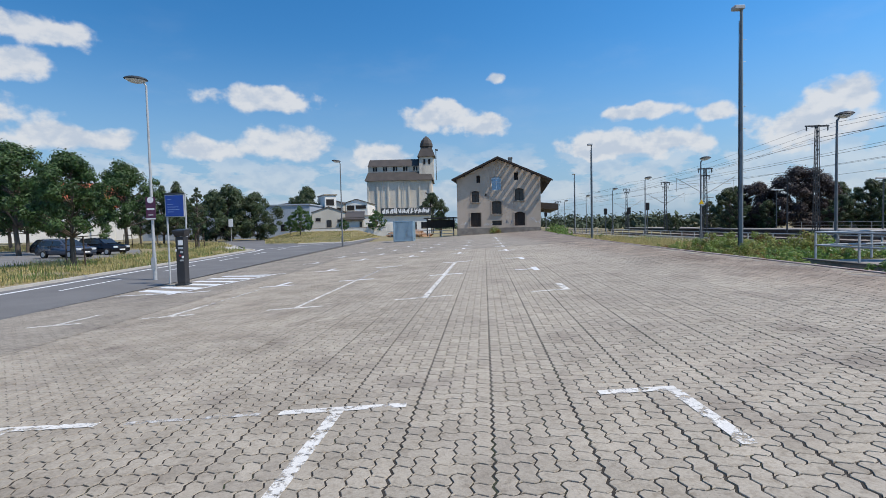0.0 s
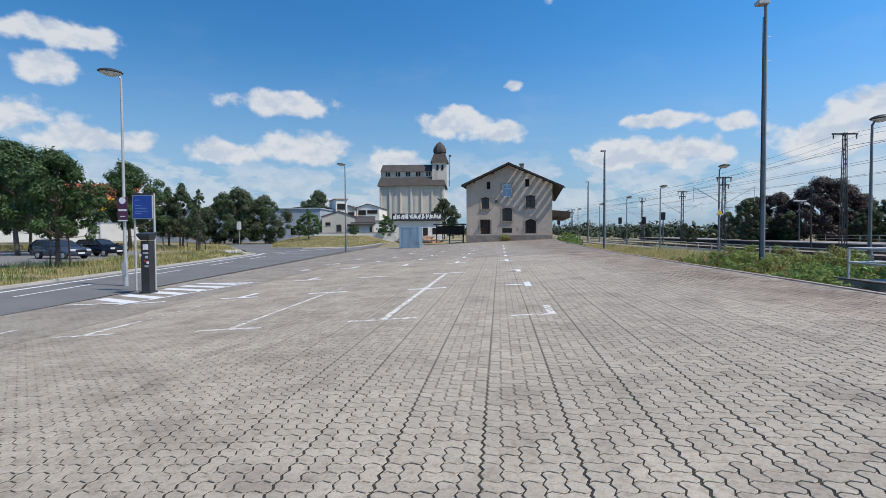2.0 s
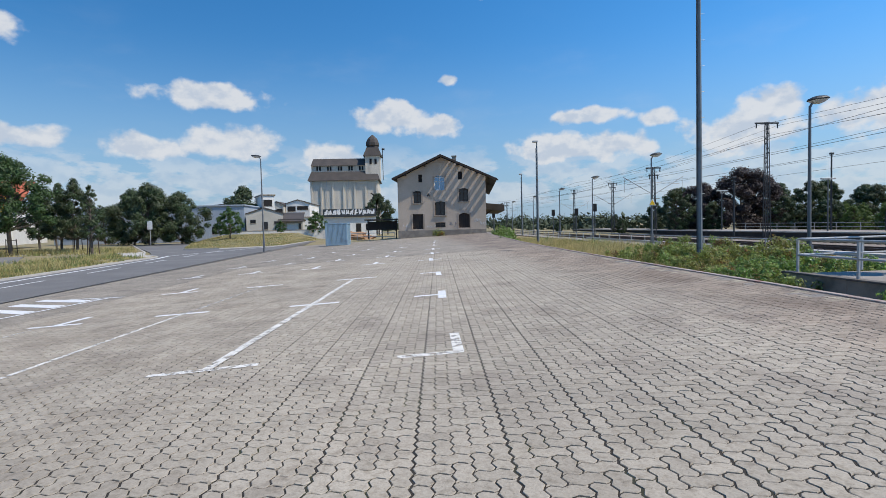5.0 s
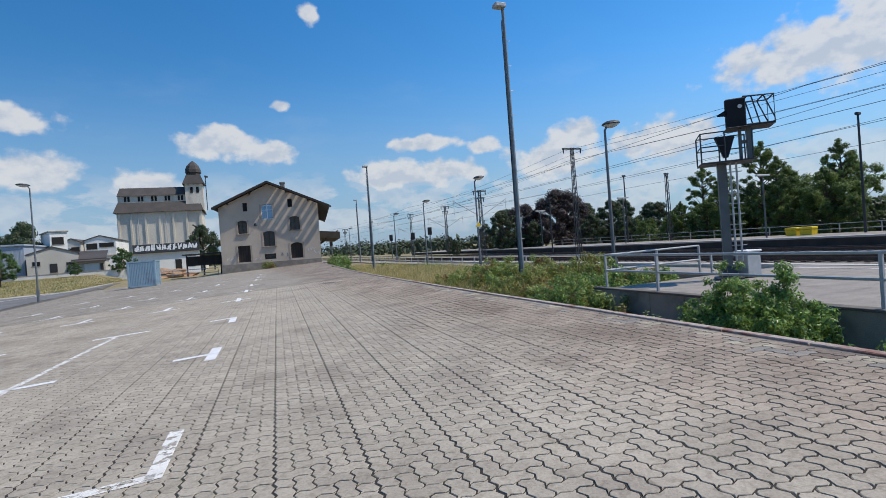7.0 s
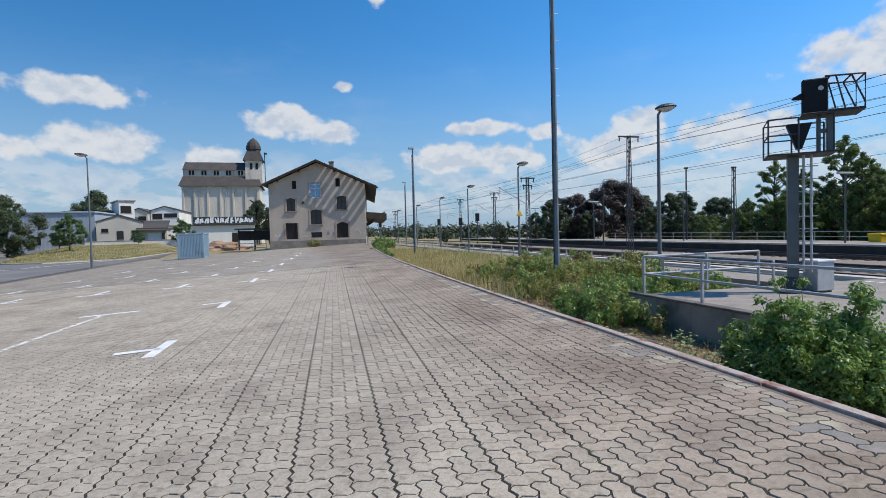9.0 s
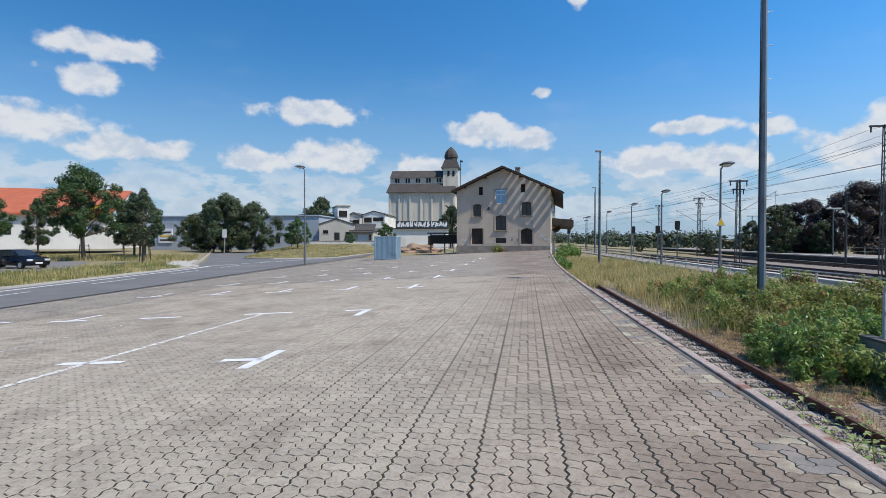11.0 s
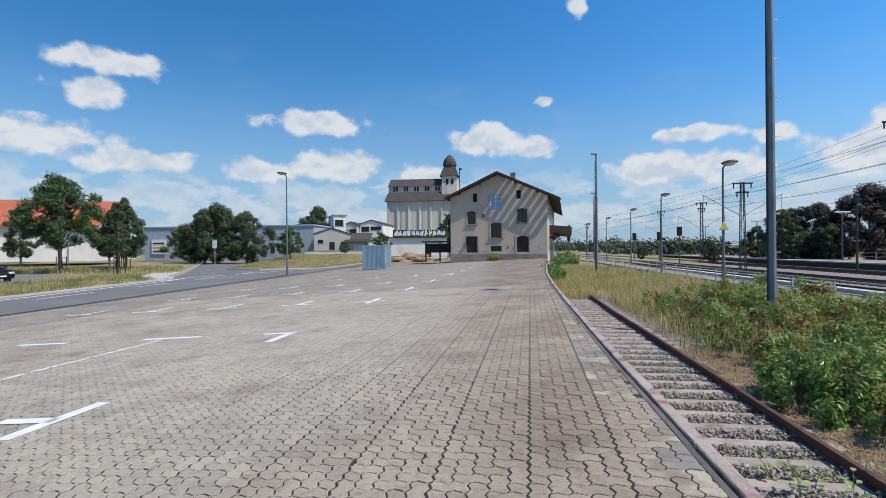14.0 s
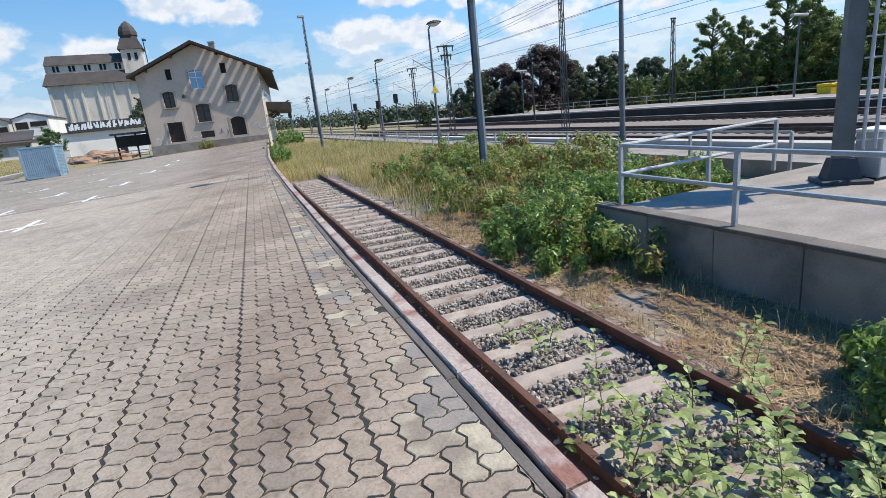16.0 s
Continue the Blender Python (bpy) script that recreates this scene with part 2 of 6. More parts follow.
M_SLEEPER = mat("sleeper_concrete", (0.39, 0.33, 0.275), (0.27, 0.225, 0.19), rough=0.95, scale=4, fine=70, bump=0.5, stain=(0.2, 0.13, 0.09), stain_scale=2.5, obj=0.12)
M_RUST = mat("rusty_rail", (0.135, 0.062, 0.042), (0.075, 0.038, 0.03), rough=0.75, scale=6, fine=120, bump=0.5, metal=0.2, stain=(0.2, 0.085, 0.05), stain_scale=3)
M_RAIL2 = mat("used_rail", (0.12, 0.085, 0.07), (0.08, 0.06, 0.05), rough=0.5, metal=0.5, scale=4, fine=60)
M_STONE = mat("ballast_stone", (0.37, 0.33, 0.285), (0.22, 0.19, 0.16), rough=0.95, scale=9, fine=90, bump=0.5, island=0.4)
M_BALLAST = mat("ballast_bed", (0.27, 0.225, 0.185), (0.165, 0.135, 0.11), rough=1.0, scale=14, fine=30, bump=1.0, stain=(0.26, 0.22, 0.17), stain_scale=0.5)
M_SOIL = mat("dry_ground", (0.30, 0.235, 0.13), (0.21, 0.175, 0.085), rough=1.0, scale=1.2, fine=40, bump=0.8, stain=(0.17, 0.18, 0.07), stain_scale=0.25, stain_at=(0.5, 0.7))
M_PATH = mat("footpath", (0.50, 0.465, 0.41), (0.41, 0.385, 0.34), rough=0.9, scale=1.5, fine=60)
M_PLAT = mat("platform_paving", (0.30, 0.262, 0.222), (0.225, 0.197, 0.168), rough=0.9, scale=1.3, fine=22, bump=0.5, stain=(0.19, 0.165, 0.14), stain_scale=0.9, stretch=(1, 1.8, 1))
M_VERGE = mat("verge_grass_blade", (0.54, 0.435, 0.20), (0.36, 0.32, 0.125), rough=0.8, scale=0.9, fine=12, bump=0, island=0.35, translucent=0.35, stain=(0.19, 0.21, 0.07), stain_scale=0.45, stain_at=(0.46, 0.62))
M_STRAW = mat("dry_grass", (0.58, 0.47, 0.22), (0.44, 0.37, 0.15), rough=0.8, scale=0.5, fine=20, bump=0, island=0.3, translucent=0.45, stain=(0.30, 0.33, 0.11), stain_scale=0.3, stain_at=(0.55, 0.72))
M_GRASS = mat("green_grass", (0.12, 0.19, 0.045), (0.2, 0.22, 0.07), rough=0.7, scale=0.8, fine=20, bump=0, island=0.35, translucent=0.35)
M_LEAF = mat("tree_leaf", (0.062, 0.115, 0.032), (0.042, 0.082, 0.023), rough=0.55, scale=0.5, fine=8, bump=0, island=0.5, translucent=0.3)
M_LEAF4 = mat("fresh_leaf", (0.085, 0.16, 0.04), (0.06, 0.115, 0.03), rough=0.5, scale=0.5, fine=8, bump=0, island=0.5, translucent=0.35)
M_LEAF2 = mat("dark_leaf", (0.048, 0.085, 0.03), (0.066, 0.08, 0.034), rough=0.55, scale=0.4, fine=8, bump=0, island=0.5, translucent=0.25)
M_LEAF3 = mat("birch_leaf", (0.18, 0.25, 0.062), (0.085, 0.135, 0.038), rough=0.55, scale=0.3, fine=8, bump=0, island=0.5, translucent=0.5)
M_RED = mat("copper_leaf", (0.040, 0.028, 0.026), (0.055, 0.035, 0.028), rough=0.55, scale=0.4, fine=8, bump=0, island=0.5, translucent=0.2)
M_BUSH = mat("bush_leaf", (0.235, 0.34, 0.09), (0.165, 0.265, 0.064), rough=0.36, scale=3, fine=30, bump=0, island=0.5, translucent=0.48)
M_BRAMBLE = mat("bramble_leaf", (0.20, 0.30, 0.07), (0.30, 0.30, 0.09), rough=0.5, scale=0.7, fine=20, bump=0, island=0.5, translucent=0.48, stain=(0.29, 0.135, 0.06), stain_scale=1.3, stain_at=(0.54, 0.68))
M_WEED = mat("weed_leaf", (0.40, 0.46, 0.19), (0.27, 0.35, 0.11), rough=0.45, scale=5, fine=60, bump=0.1, island=0.35, translucent=0.4)
M_BARK = mat("bark", (0.13, 0.105, 0.08), (0.08, 0.065, 0.05), rough=0.95, scale=4, fine=25, bump=0.8, stretch=(1, 1, 0.25))
M_STEM = mat("plant_stem", (0.22, 0.20, 0.09), (0.16, 0.13, 0.06), rough=0.7, scale=8, fine=50)
M_TWIG = mat("dead_twig", (0.30, 0.23, 0.15), (0.2, 0.14, 0.09), rough=0.9, scale=8, fine=50, island=0.3)
M_GALV = mat("galvanised_steel", (0.44, 0.45, 0.45), (0.35, 0.36, 0.36), rough=0.55, metal=0.15, scale=5, fine=60, bump=0.1)
M_DARKSTEEL = mat("dark_painted_steel", (0.034, 0.04, 0.044), (0.026, 0.03, 0.033), rough=0.6, metal=0.0, scale=3, fine=50, bump=0.1)
M_GREYPAINT = mat("grey_green_paint", (0.12, 0.135, 0.14), (0.09, 0.102, 0.105), rough=0.5, metal=0.2, scale=2, fine=50, bump=0.1, stain=(0.1, 0.09, 0.08), stain_scale=1.5)
M_BLACKP = plain("black_plastic", (0.018, 0.019, 0.021), 0.6, spec=0.2)
M_MACHINE = mat("machine_black_coat", (0.028, 0.027, 0.03), (0.022, 0.021, 0.023), rough=0.42, scale=3, fine=60, bump=0.08)
M_BLUE = plain("sign_blue", (0.012, 0.055, 0.28), 0.4)
M_SIGNW = plain("sign_white", (0.75, 0.75, 0.74), 0.4)
M_POSTER = mat("poster_print", (0.06, 0.015, 0.05), (0.10, 0.03, 0.06), rough=0.5, scale=3, fine=40, bump=0)
M_PLASTER = mat("old_plaster", (0.54, 0.435, 0.335), (0.45, 0.36, 0.275), rough=0.95, scale=0.5, fine=18, bump=0.5, stain=(0.31, 0.26, 0.21), stain_scale=0.33, stain_at=(0.52, 0.75))
M_PLINTH = mat("plinth_stone", (0.30, 0.26, 0.21), (0.2, 0.17, 0.14), rough=0.95, scale=1.5, fine=15, bump=0.8)
M_ROOF = mat("tar_roof", (0.045, 0.043, 0.042), (0.065, 0.06, 0.055), rough=0.85, scale=0.7, fine=15, bump=0.3)
M_WOOD = mat("weathered_wood", (0.05, 0.034, 0.025), (0.034, 0.024, 0.019), rough=0.85, scale=3, fine=30, stretch=(1, 1, 0.2))
M_DARKIN = plain("dark_interior", (0.015, 0.013, 0.012), 0.9)
M_SURROUND = mat("window_surround", (0.41, 0.325, 0.25), (0.34, 0.265, 0.205), rough=0.9, scale=2, fine=20)
M_SILO = mat("silo_concrete", (0.62, 0.56, 0.47), (0.52, 0.47, 0.39), rough=0.95, scale=0.12, fine=6, bump=0.3, stretch=(1, 1, 0.3), stain=(0.36, 0.32, 0.27), stain_scale=0.22, stain_at=(0.54, 0.72))
M_SLATE = mat("slate_roof", (0.075, 0.064, 0.057), (0.052, 0.045, 0.041), rough=0.85, scale=0.5, fine=5, bump=0.5)
M_WHITEWALL = mat("white_wall", (0.74, 0.72, 0.67), (0.64, 0.62, 0.57), rough=0.9, scale=0.3, fine=12, stain=(0.45, 0.43, 0.39), stain_scale=0.3, stain_at=(0.6, 0.78))
M_CREAM = mat("cream_wall", (0.52, 0.48, 0.41), (0.44, 0.41, 0.35), rough=0.9, scale=0.3, fine=12)
M_HALL = mat("grey_hall_cladding", (0.36, 0.40, 0.445), (0.32, 0.36, 0.40), rough=0.6, scale=0.2, fine=6, bump=0.1)
M_REDROOF = mat("red_tile_roof", (0.45, 0.12, 0.055), (0.36, 0.095, 0.045), rough=0.85, scale=0.8, fine=5, bump=0.5)
M_CONTAINER = mat("container_blue", (0.27, 0.38, 0.45), (0.22, 0.315, 0.385), rough=0.55, metal=0.1, scale=1.2, fine=30, bump=0.1, stain=(0.17, 0.16, 0.15), stain_scale=1.2, stain_at=(0.62, 0.8))
M_YBIN = plain("yellow_bin", (0.72, 0.52, 0.02), 0.5)
M_YSIGN = plain("yellow_sign", (0.80, 0.50, 0.01), 0.5)
M_CAR1 = plain("car_paint_blue_grey", (0.085, 0.105, 0.145), 0.22, 0.4)
M_CAR2 = plain("car_paint_dark", (0.012, 0.014, 0.02), 0.2, 0.4)
M_TYRE = plain("rubber", (0.018, 0.018, 0.018), 0.85)
M_GLASSD = plain("tinted_glass", (0.03, 0.036, 0.042), 0.05, spec=0.8)
M_PANE = plain("window_pane_dark", (0.022, 0.022, 0.025), 0.12)
M_PANEB = plain("window_pane_sky", (0.16, 0.27, 0.40), 0.06, 0.55)
M_POST = mat("weathered_post_steel", (0.155, 0.165, 0.175), (0.115, 0.125, 0.132), rough=0.6, metal=0.1, scale=4, fine=60, bump=0.1)
M_MAST = mat("mast_paint", (0.19, 0.215, 0.225), (0.145, 0.165, 0.175), rough=0.5, metal=0.1, scale=2, fine=40, bump=0.1, stain=(0.12, 0.11, 0.1), stain_scale=2.0)
M_LIGHTGL = plain("lamp_glass", (0.6, 0.62, 0.62), 0.25)
M_WIRE = plain("cable", (0.05, 0.052, 0.055), 0.6)
M_GRAF_W = plain("spray_white", (0.72, 0.72, 0.71), 0.7)
M_GRAF_B = plain("spray_blue", (0.16, 0.19, 0.24), 0.8)
M_FAR = mat("far_woods", (0.055, 0.075, 0.04), (0.075, 0.09, 0.055), rough=1.0, scale=0.08, fine=1.5, bump=0)
M_RUBBLE = mat("clay_rubble", (0.36, 0.23, 0.14), (0.26, 0.16, 0.10), rough=1.0, scale=0.8, fine=8, bump=1.0)


# ---- mesh helpers ----
def part(name, bm, material, parent=None, label="", smooth=False, kind=""):
    """Links a bmesh as one mesh object under a thing or a part."""
    me = bpy.data.meshes.new(name)
    bm.to_mesh(me)
    bm.free()
    me.materials.append(material)
    if smooth:
        me.shade_smooth()
    ob = new(name, me)
    if parent is not None:
        ob.parent = parent
    return tagged(ob, label, kind=kind)


def thing(name, m, label, category, group="", kind=""):
    ob = new(name)
    ob.empty_display_size = 0.2
    ob.matrix_world = m
    ob.matrix_basis = m
    return tagged(ob, label, category, group, kind)


def box(bm, x0, x1, y0, y1, z0, z1, taper=1.0):
    cx, cy = (x0 + x1) / 2, (y0 + y1) / 2
    v = []
    for z, k in ((z0, 1.0), (z1, taper)):
        for x, y in ((x0, y0), (x1, y0), (x1, y1), (x0, y1)):
            v.append(bm.verts.new((cx + (x - cx) * k, cy + (y - cy) * k, z)))
    for f in ((3, 2, 1, 0), (4, 5, 6, 7), (0, 1, 5, 4), (1, 2, 6, 5), (2, 3, 7, 6), (3, 0, 4, 7)):
        bm.faces.new([v[i] for i in f])
    return bm


def rbox(bm, x0, x1, y0, y1, z0, z1, r=0.01, seg=1):
    """A box with bevelled edges."""
    t = bmesh.new()
    box(t, x0, x1, y0, y1, z0, z1)
    bmesh.ops.bevel(t, geom=t.edges[:], offset=r, segments=seg, affect="EDGES", profile=0.5)
    join(bm, t)
    return bm


def join(bm, other, m=None):
    vm = {}
    for v in other.verts:
        vm[v] = bm.verts.new(m @ v.co if m else v.co)
    for f in other.faces:
        bm.faces.new([vm[v] for v in f.verts])
    other.free()


def rod(bm, p, q, r0, r1=None, seg=8):
    """A tapered round bar from p to q."""
    r1 = r0 if r1 is None else r1
    p, q = Vector(p), Vector(q)
    d = (q - p).normalized()
    a = d.orthogonal().normalized()
    b = d.cross(a)
    rings = []
    for c, r in ((p, r0), (q, r1)):
        rings.append([bm.verts.new(c + a * (r * math.cos(i * math.tau / seg)) + b * (r * math.sin(i * math.tau / seg))) for i in range(seg)])
    for i in range(seg):
        j = (i + 1) % seg
        bm.faces.new((rings[0][i], rings[0][j], rings[1][j], rings[1][i]))
    bm.faces.new(rings[0][::-1])
    bm.faces.new(rings[1])
    return bm


def tube(bm, pts, r, seg=6):
    """One bent round bar through the points."""
    pts = [Vector(p) for p in pts]
    prev = None
    for k, p in enumerate(pts):
        d = (pts[min(k + 1, len(pts) - 1)] - pts[max(k - 1, 0)]).normalized()
        a = d.cross(Vector((0.13, 0.31, 0.94))).normalized()
        b = d.cross(a)
        ring = [bm.verts.new(p + a * (r * math.cos(i * math.tau / seg)) + b * (r * math.sin(i * math.tau / seg))) for i in range(seg)]
        if prev:
            for i in range(seg):
                bm.faces.new((prev[i], prev[(i + 1) % seg], ring[(i + 1) % seg], ring[i]))
        else:
            bm.faces.new(ring[::-1])
        prev = ring
    bm.faces.new(prev)
    return bm


def slab(bm, pts, z0, z1):
    """An upright prism over a polygon; z0 and z1 are heights or functions of x, y."""
    f0 = z0 if callable(z0) else (lambda x, y: z0)
    f1 = z1 if callable(z1) else (lambda x, y: z1)
    lo = [bm.verts.new((x, y, f0(x, y))) for x, y in pts]
    hi = [bm.verts.new((x, y, f1(x, y))) for x, y in pts]
    bm.faces.new(lo[::-1])
    bm.faces.new(hi)
    n = len(pts)
    for i in range(n):
        j = (i + 1) % n
        bm.faces.new((lo[i], lo[j], hi[j], hi[i]))
    return bm


def extrude_profile(bm, profile, y0, y1):
    """A profile of (x, z) pushed along y."""
    a = [bm.verts.new((x, y0, z)) for x, z in profile]
    b = [bm.verts.new((x, y1, z)) for x, z in profile]
    n = len(profile)
    for i in range(n):
        j = (i + 1) % n
        bm.faces.new((a[i], a[j], b[j], b[i]))
    bm.faces.new(a[::-1])
    bm.faces.new(b)
    bmesh.ops.recalc_face_normals(bm, faces=bm.faces[:])
    return bm


def mesh_object(name, verts, faces, material, parent=None, label="", kind=""):
    me = bpy.data.meshes.new(name)
    me.from_pydata(verts, [], faces)
    me.materials.append(material)
    ob = new(name, me)
    if parent is not None:
        ob.parent = parent
    return tagged(ob, label, kind=kind)


def lerp_table(table, t):
    if t <= table[0][0]:
        (a, b), (c, d) = table[0], table[1]
    else:
        for (a, b), (c, d) in zip(table, table[1:]):
            if t <= c:
                break
    return b + (d - b) * (t - a) / (c - a)


# ---- the ground and the large structure ----
EDGE = [(-10, 8.6), (10, 9.22), (14, 9.38), (18.3, 9.52), (25, 9.82), (32, 10.2), (40, 10.75), (47, 11.4), (62, 12.8), (78, 14.3)]


def edge_x(y):
    return lerp_table(EDGE, y)


def road_x(y):
    return -9.4 - 0.035 * (y - 12)


def pave_z(x, y):
    return 0.0473 * x - 0.002 * y


def ground_z(x, y):
    if -14 < x < 8 and y < 80:
        return -0.95
    if x < -9:
        return -0.56
    if x > edge_x(min(y, 78)) - 1.0:
        rise = max(0.0, min(1.0, (x - edge_x(min(y, 78)) - 3.8) / 3.0)) * max(0.0, min(1.0, (y - 19) / 4)) * 0.5 if x < 24 else 0.0
        return -0.86 + max(rise, 0.0 if y < 60 else min(1.0, (y - 60) / 25) * 0.55)
    return -0.7


gx = [-3000, -1200, -500, -250, -140, -90, -60, -40, -25, -12, -9.2, 7, 9, 10, 12, 13, 13.6, 14.5, 15.5, 16.5, 17.5, 18.5, 19.5, 21, 23.9, 28, 34, 40, 46, 52, 60, 80, 120, 250, 600, 1500, 3000]
gy = [-600, -150, -60, -30, -12, 0, 8, 14, 20, 26, 32, 38, 46, 54, 62, 70, 78, 90, 110, 140, 200, 320, 600, 1200, 2400, 4000]
verts = [(x, y, ground_z(x, y) - (0.0 if abs(x) < 300 else 0.5)) for y in gy for x in gx]
nx = len(gx)
faces = [(j * nx + i, j * nx + i + 1, (j + 1) * nx + i + 1, (j + 1) * nx + i) for j in range(len(gy) - 1) for i in range(nx - 1)]
ground = mesh_object("ground", verts, faces, M_SOIL, label="dry sandy ground with patchy grass reaching the horizon", kind="structure")
tagged(ground, category="ground")

# paved yard: sand bed under the pavers, plain concrete blocks farther off
ys = [-8, 0, 5, 10, 14, 18.3, 25, 32, 40, 47, 62, 78]
M_PAVEFAR = mat("paver_concrete_far", (0.365, 0.317, 0.252), (0.302, 0.263, 0.209), rough=0.9, scale=0.35, fine=9, bump=0.3,
                stain=(0.20, 0.168, 0.142), stain_scale=1.1, stain_at=(0.50, 0.78))


def far_blocks(m):
    """Joints of the block paving where it lies too far off to tell single stones."""
    nt = m.node_tree
    geo = nt.nodes.new("ShaderNodeNewGeometry")
    mp = nt.nodes.new("ShaderNodeMapping")
    mp.inputs["Rotation"].default_value = (0, 0, radians(3.7))
    nt.links.new(geo.outputs["Position"], mp.inputs["Vector"])
    br = nt.nodes.new("ShaderNodeTexBrick")
    br.inputs["Scale"].default_value = 1.0
    br.inputs["Brick Width"].default_value, br.inputs["Row Height"].default_value = 0.245, 0.1224
    br.inputs["Mortar Size"].default_value = 0.006
    br.inputs["Color1"].default_value, br.inputs["Color2"].default_value = (1.06, 1.06, 1.06, 1), (0.92, 0.92, 0.92, 1)
    br.inputs["Mortar"].default_value = (0.45, 0.43, 0.4, 1)
    nt.links.new(mp.outputs[0], br.inputs["Vector"])
    base = nt.nodes["Principled BSDF"].inputs["Base Color"]
    src = base.links[0].from_socket
    mu = nt.nodes.new("ShaderNodeMix")
    mu.data_type, mu.blend_type = "RGBA", "MULTIPLY"
    mu.inputs[0].default_value = 1.0
    nt.links.new(src, mu.inputs[6])
    nt.links.new(br.outputs["Color"], mu.inputs[7])
    nt.links.new(mu.outputs[2], base)


far_blocks(M_PAVEFAR)
tyre_grime(M_PAVEFAR)
NEAR_X, NEAR_Y0, NEAR_Y1 = -5.5, 1.5, 32.0


def near_zone(x, y):
    return x > NEAR_X and NEAR_Y0 < y < NEAR_Y1


yard = new("pavement")
tagged(yard, "grey interlocking concrete block paving with worn white bay marks", "pavement", kind="structure")
bm = bmesh.new()
slab(bm, [(NEAR_X, NEAR_Y0 - 0.05), (edge_x(1.5) - .175, NEAR_Y0 - 0.05)] + [(edge_x(y) - .175, y) for y in (10, 14, 18.3, 25)] + [(edge_x(32) - .175, 32.05), (NEAR_X, 32.05)],
     -0.88, lambda x, y: pave_z(x, y) - 0.0052)
part("sand_bed", bm, M_JOINT, yard)
bm = bmesh.new()
slab(bm, [(road_x(-8), -8), (edge_x(-8) - .175, -8), (edge_x(1.45) - .175, 1.45), (NEAR_X, 1.45), (NEAR_X, 32.05), (edge_x(32.05) - .175, 32.05)]
     + [(edge_x(y) - .175, y) for y in (40, 47, 62, 78)] + [(road_x(78), 78), (road_x(40), 40)], -0.88, pave_z)
part("far_paving", bm, M_PAVEFAR, yard)

for x0, x1, y0, y1 in ((NEAR_X, edge_x(1.5) - .21, 1.46, 1.85), (NEAR_X, edge_x(32) - .25, 31.7, 32.04), (NEAR_X + .005, NEAR_X + .3, 1.86, 31.69)):
    bm = bmesh.new()
    slab(bm, [(x0, y0), (x1, y0), (x1, y1), (x0, y1)], lambda x, y: pave_z(x, y) - .05, lambda x, y: pave_z(x, y) - .005)
    part("border_bed", bm, M_PAVEFAR, yard)

# kerb of the loading edge: an edging course and a coping, in lengths
edging = new("edging")
tagged(edging, "worn concrete coping with rust-red stains along the loading edge", "kerb", kind="structure")
y = -6.0
while y < 76:
    n = 1.0 if y < 40 else 4.0
    for lo, hi, top, name, m in ((0.17, 0.112, -0.004, "edge_stone", M_EDGE), (0.10, 0.0, 0.016, "coping_stone", M_COPE)):
        bm = bmesh.new()
        jx = random.uniform(-.004, .004)
        pts = [(edge_x(y + .006) - lo + jx, y + .006), (edge_x(y + .006) - hi + jx, y + .006), (edge_x(y + n - .006) - hi + jx, y + n - .006), (edge_x(y + n - .006) - lo + jx, y + n - .006)]
        slab(bm, pts, lambda a, b: pave_z(a, b) - 0.22, lambda a, b: pave_z(a, b) + top)
        bmesh.ops.bevel(bm, geom=[e for e in bm.edges if all(v.co.z > pave_z(v.co.x, v.co.y) - .1 for v in e.verts)], offset=0.008, segments=1, affect="EDGES")
        if y < 40:
            bmesh.ops.subdivide_edges(bm, edges=[e for e in bm.edges if e.calc_length() > .5], cuts=11, use_grid_fill=True)
            for v in bm.verts:
                if v.co.z > pave_z(v.co.x, v.co.y) - .05:
                    w = noise.noise((v.co.x * 30, v.co.y * 5, 4)) + .6 * noise.noise((v.co.x * 9, v.co.y * 17, 8))
                    v.co.x += .0055 * w
                    v.co.z -= .006 * max(0, w) + .003
        part(name, bm, m, edging)
    y += n
bm = bmesh.new()
pts = [(edge_x(y) - 0.03, y) for y in (-8, 5, 10, 14, 18.3, 25, 32, 40, 47, 62, 78)]
slab(bm, pts + [(x - .25, y) for x, y in reversed(pts)], -0.95, lambda a, b: pave_z(a, b) - .2)
part("retaining_wall", bm, M_CONC, edging)

# road and side street
road = new("road")
tagged(road, "grey asphalt road with white edge line and dashes", "road", kind="structure")


def left_kerb(y):
    return -12.9 - 0.1 * y


bm = bmesh.new()
slab(bm, [(road_x(-30), -30), (road_x(40), 40), (road_x(96), 96), (-13.5, 96), (-13, 74), (-19, 68), (-24, 70), (-38, 108), (-47, 104), (-24, 62), (-20, 53.5),
          (-18.2, 50.8), (left_kerb(48), 48), (left_kerb(-30), -30)], -0.75, lambda x, y: -0.475 if x < -9 else -0.47)
part("asphalt", bm, M_ASPH, road)
bm = bmesh.new()
slab(bm, [(-62, 25), (-26, 25), (-25, 44), (-34, 58), (-60, 58)], -0.75, -0.385)
part("car_park_asphalt", bm, mat("car_park_asphalt", (0.20, 0.19, 0.18), (0.16, 0.155, 0.15), rough=0.9, scale=0.5, fine=80), road)


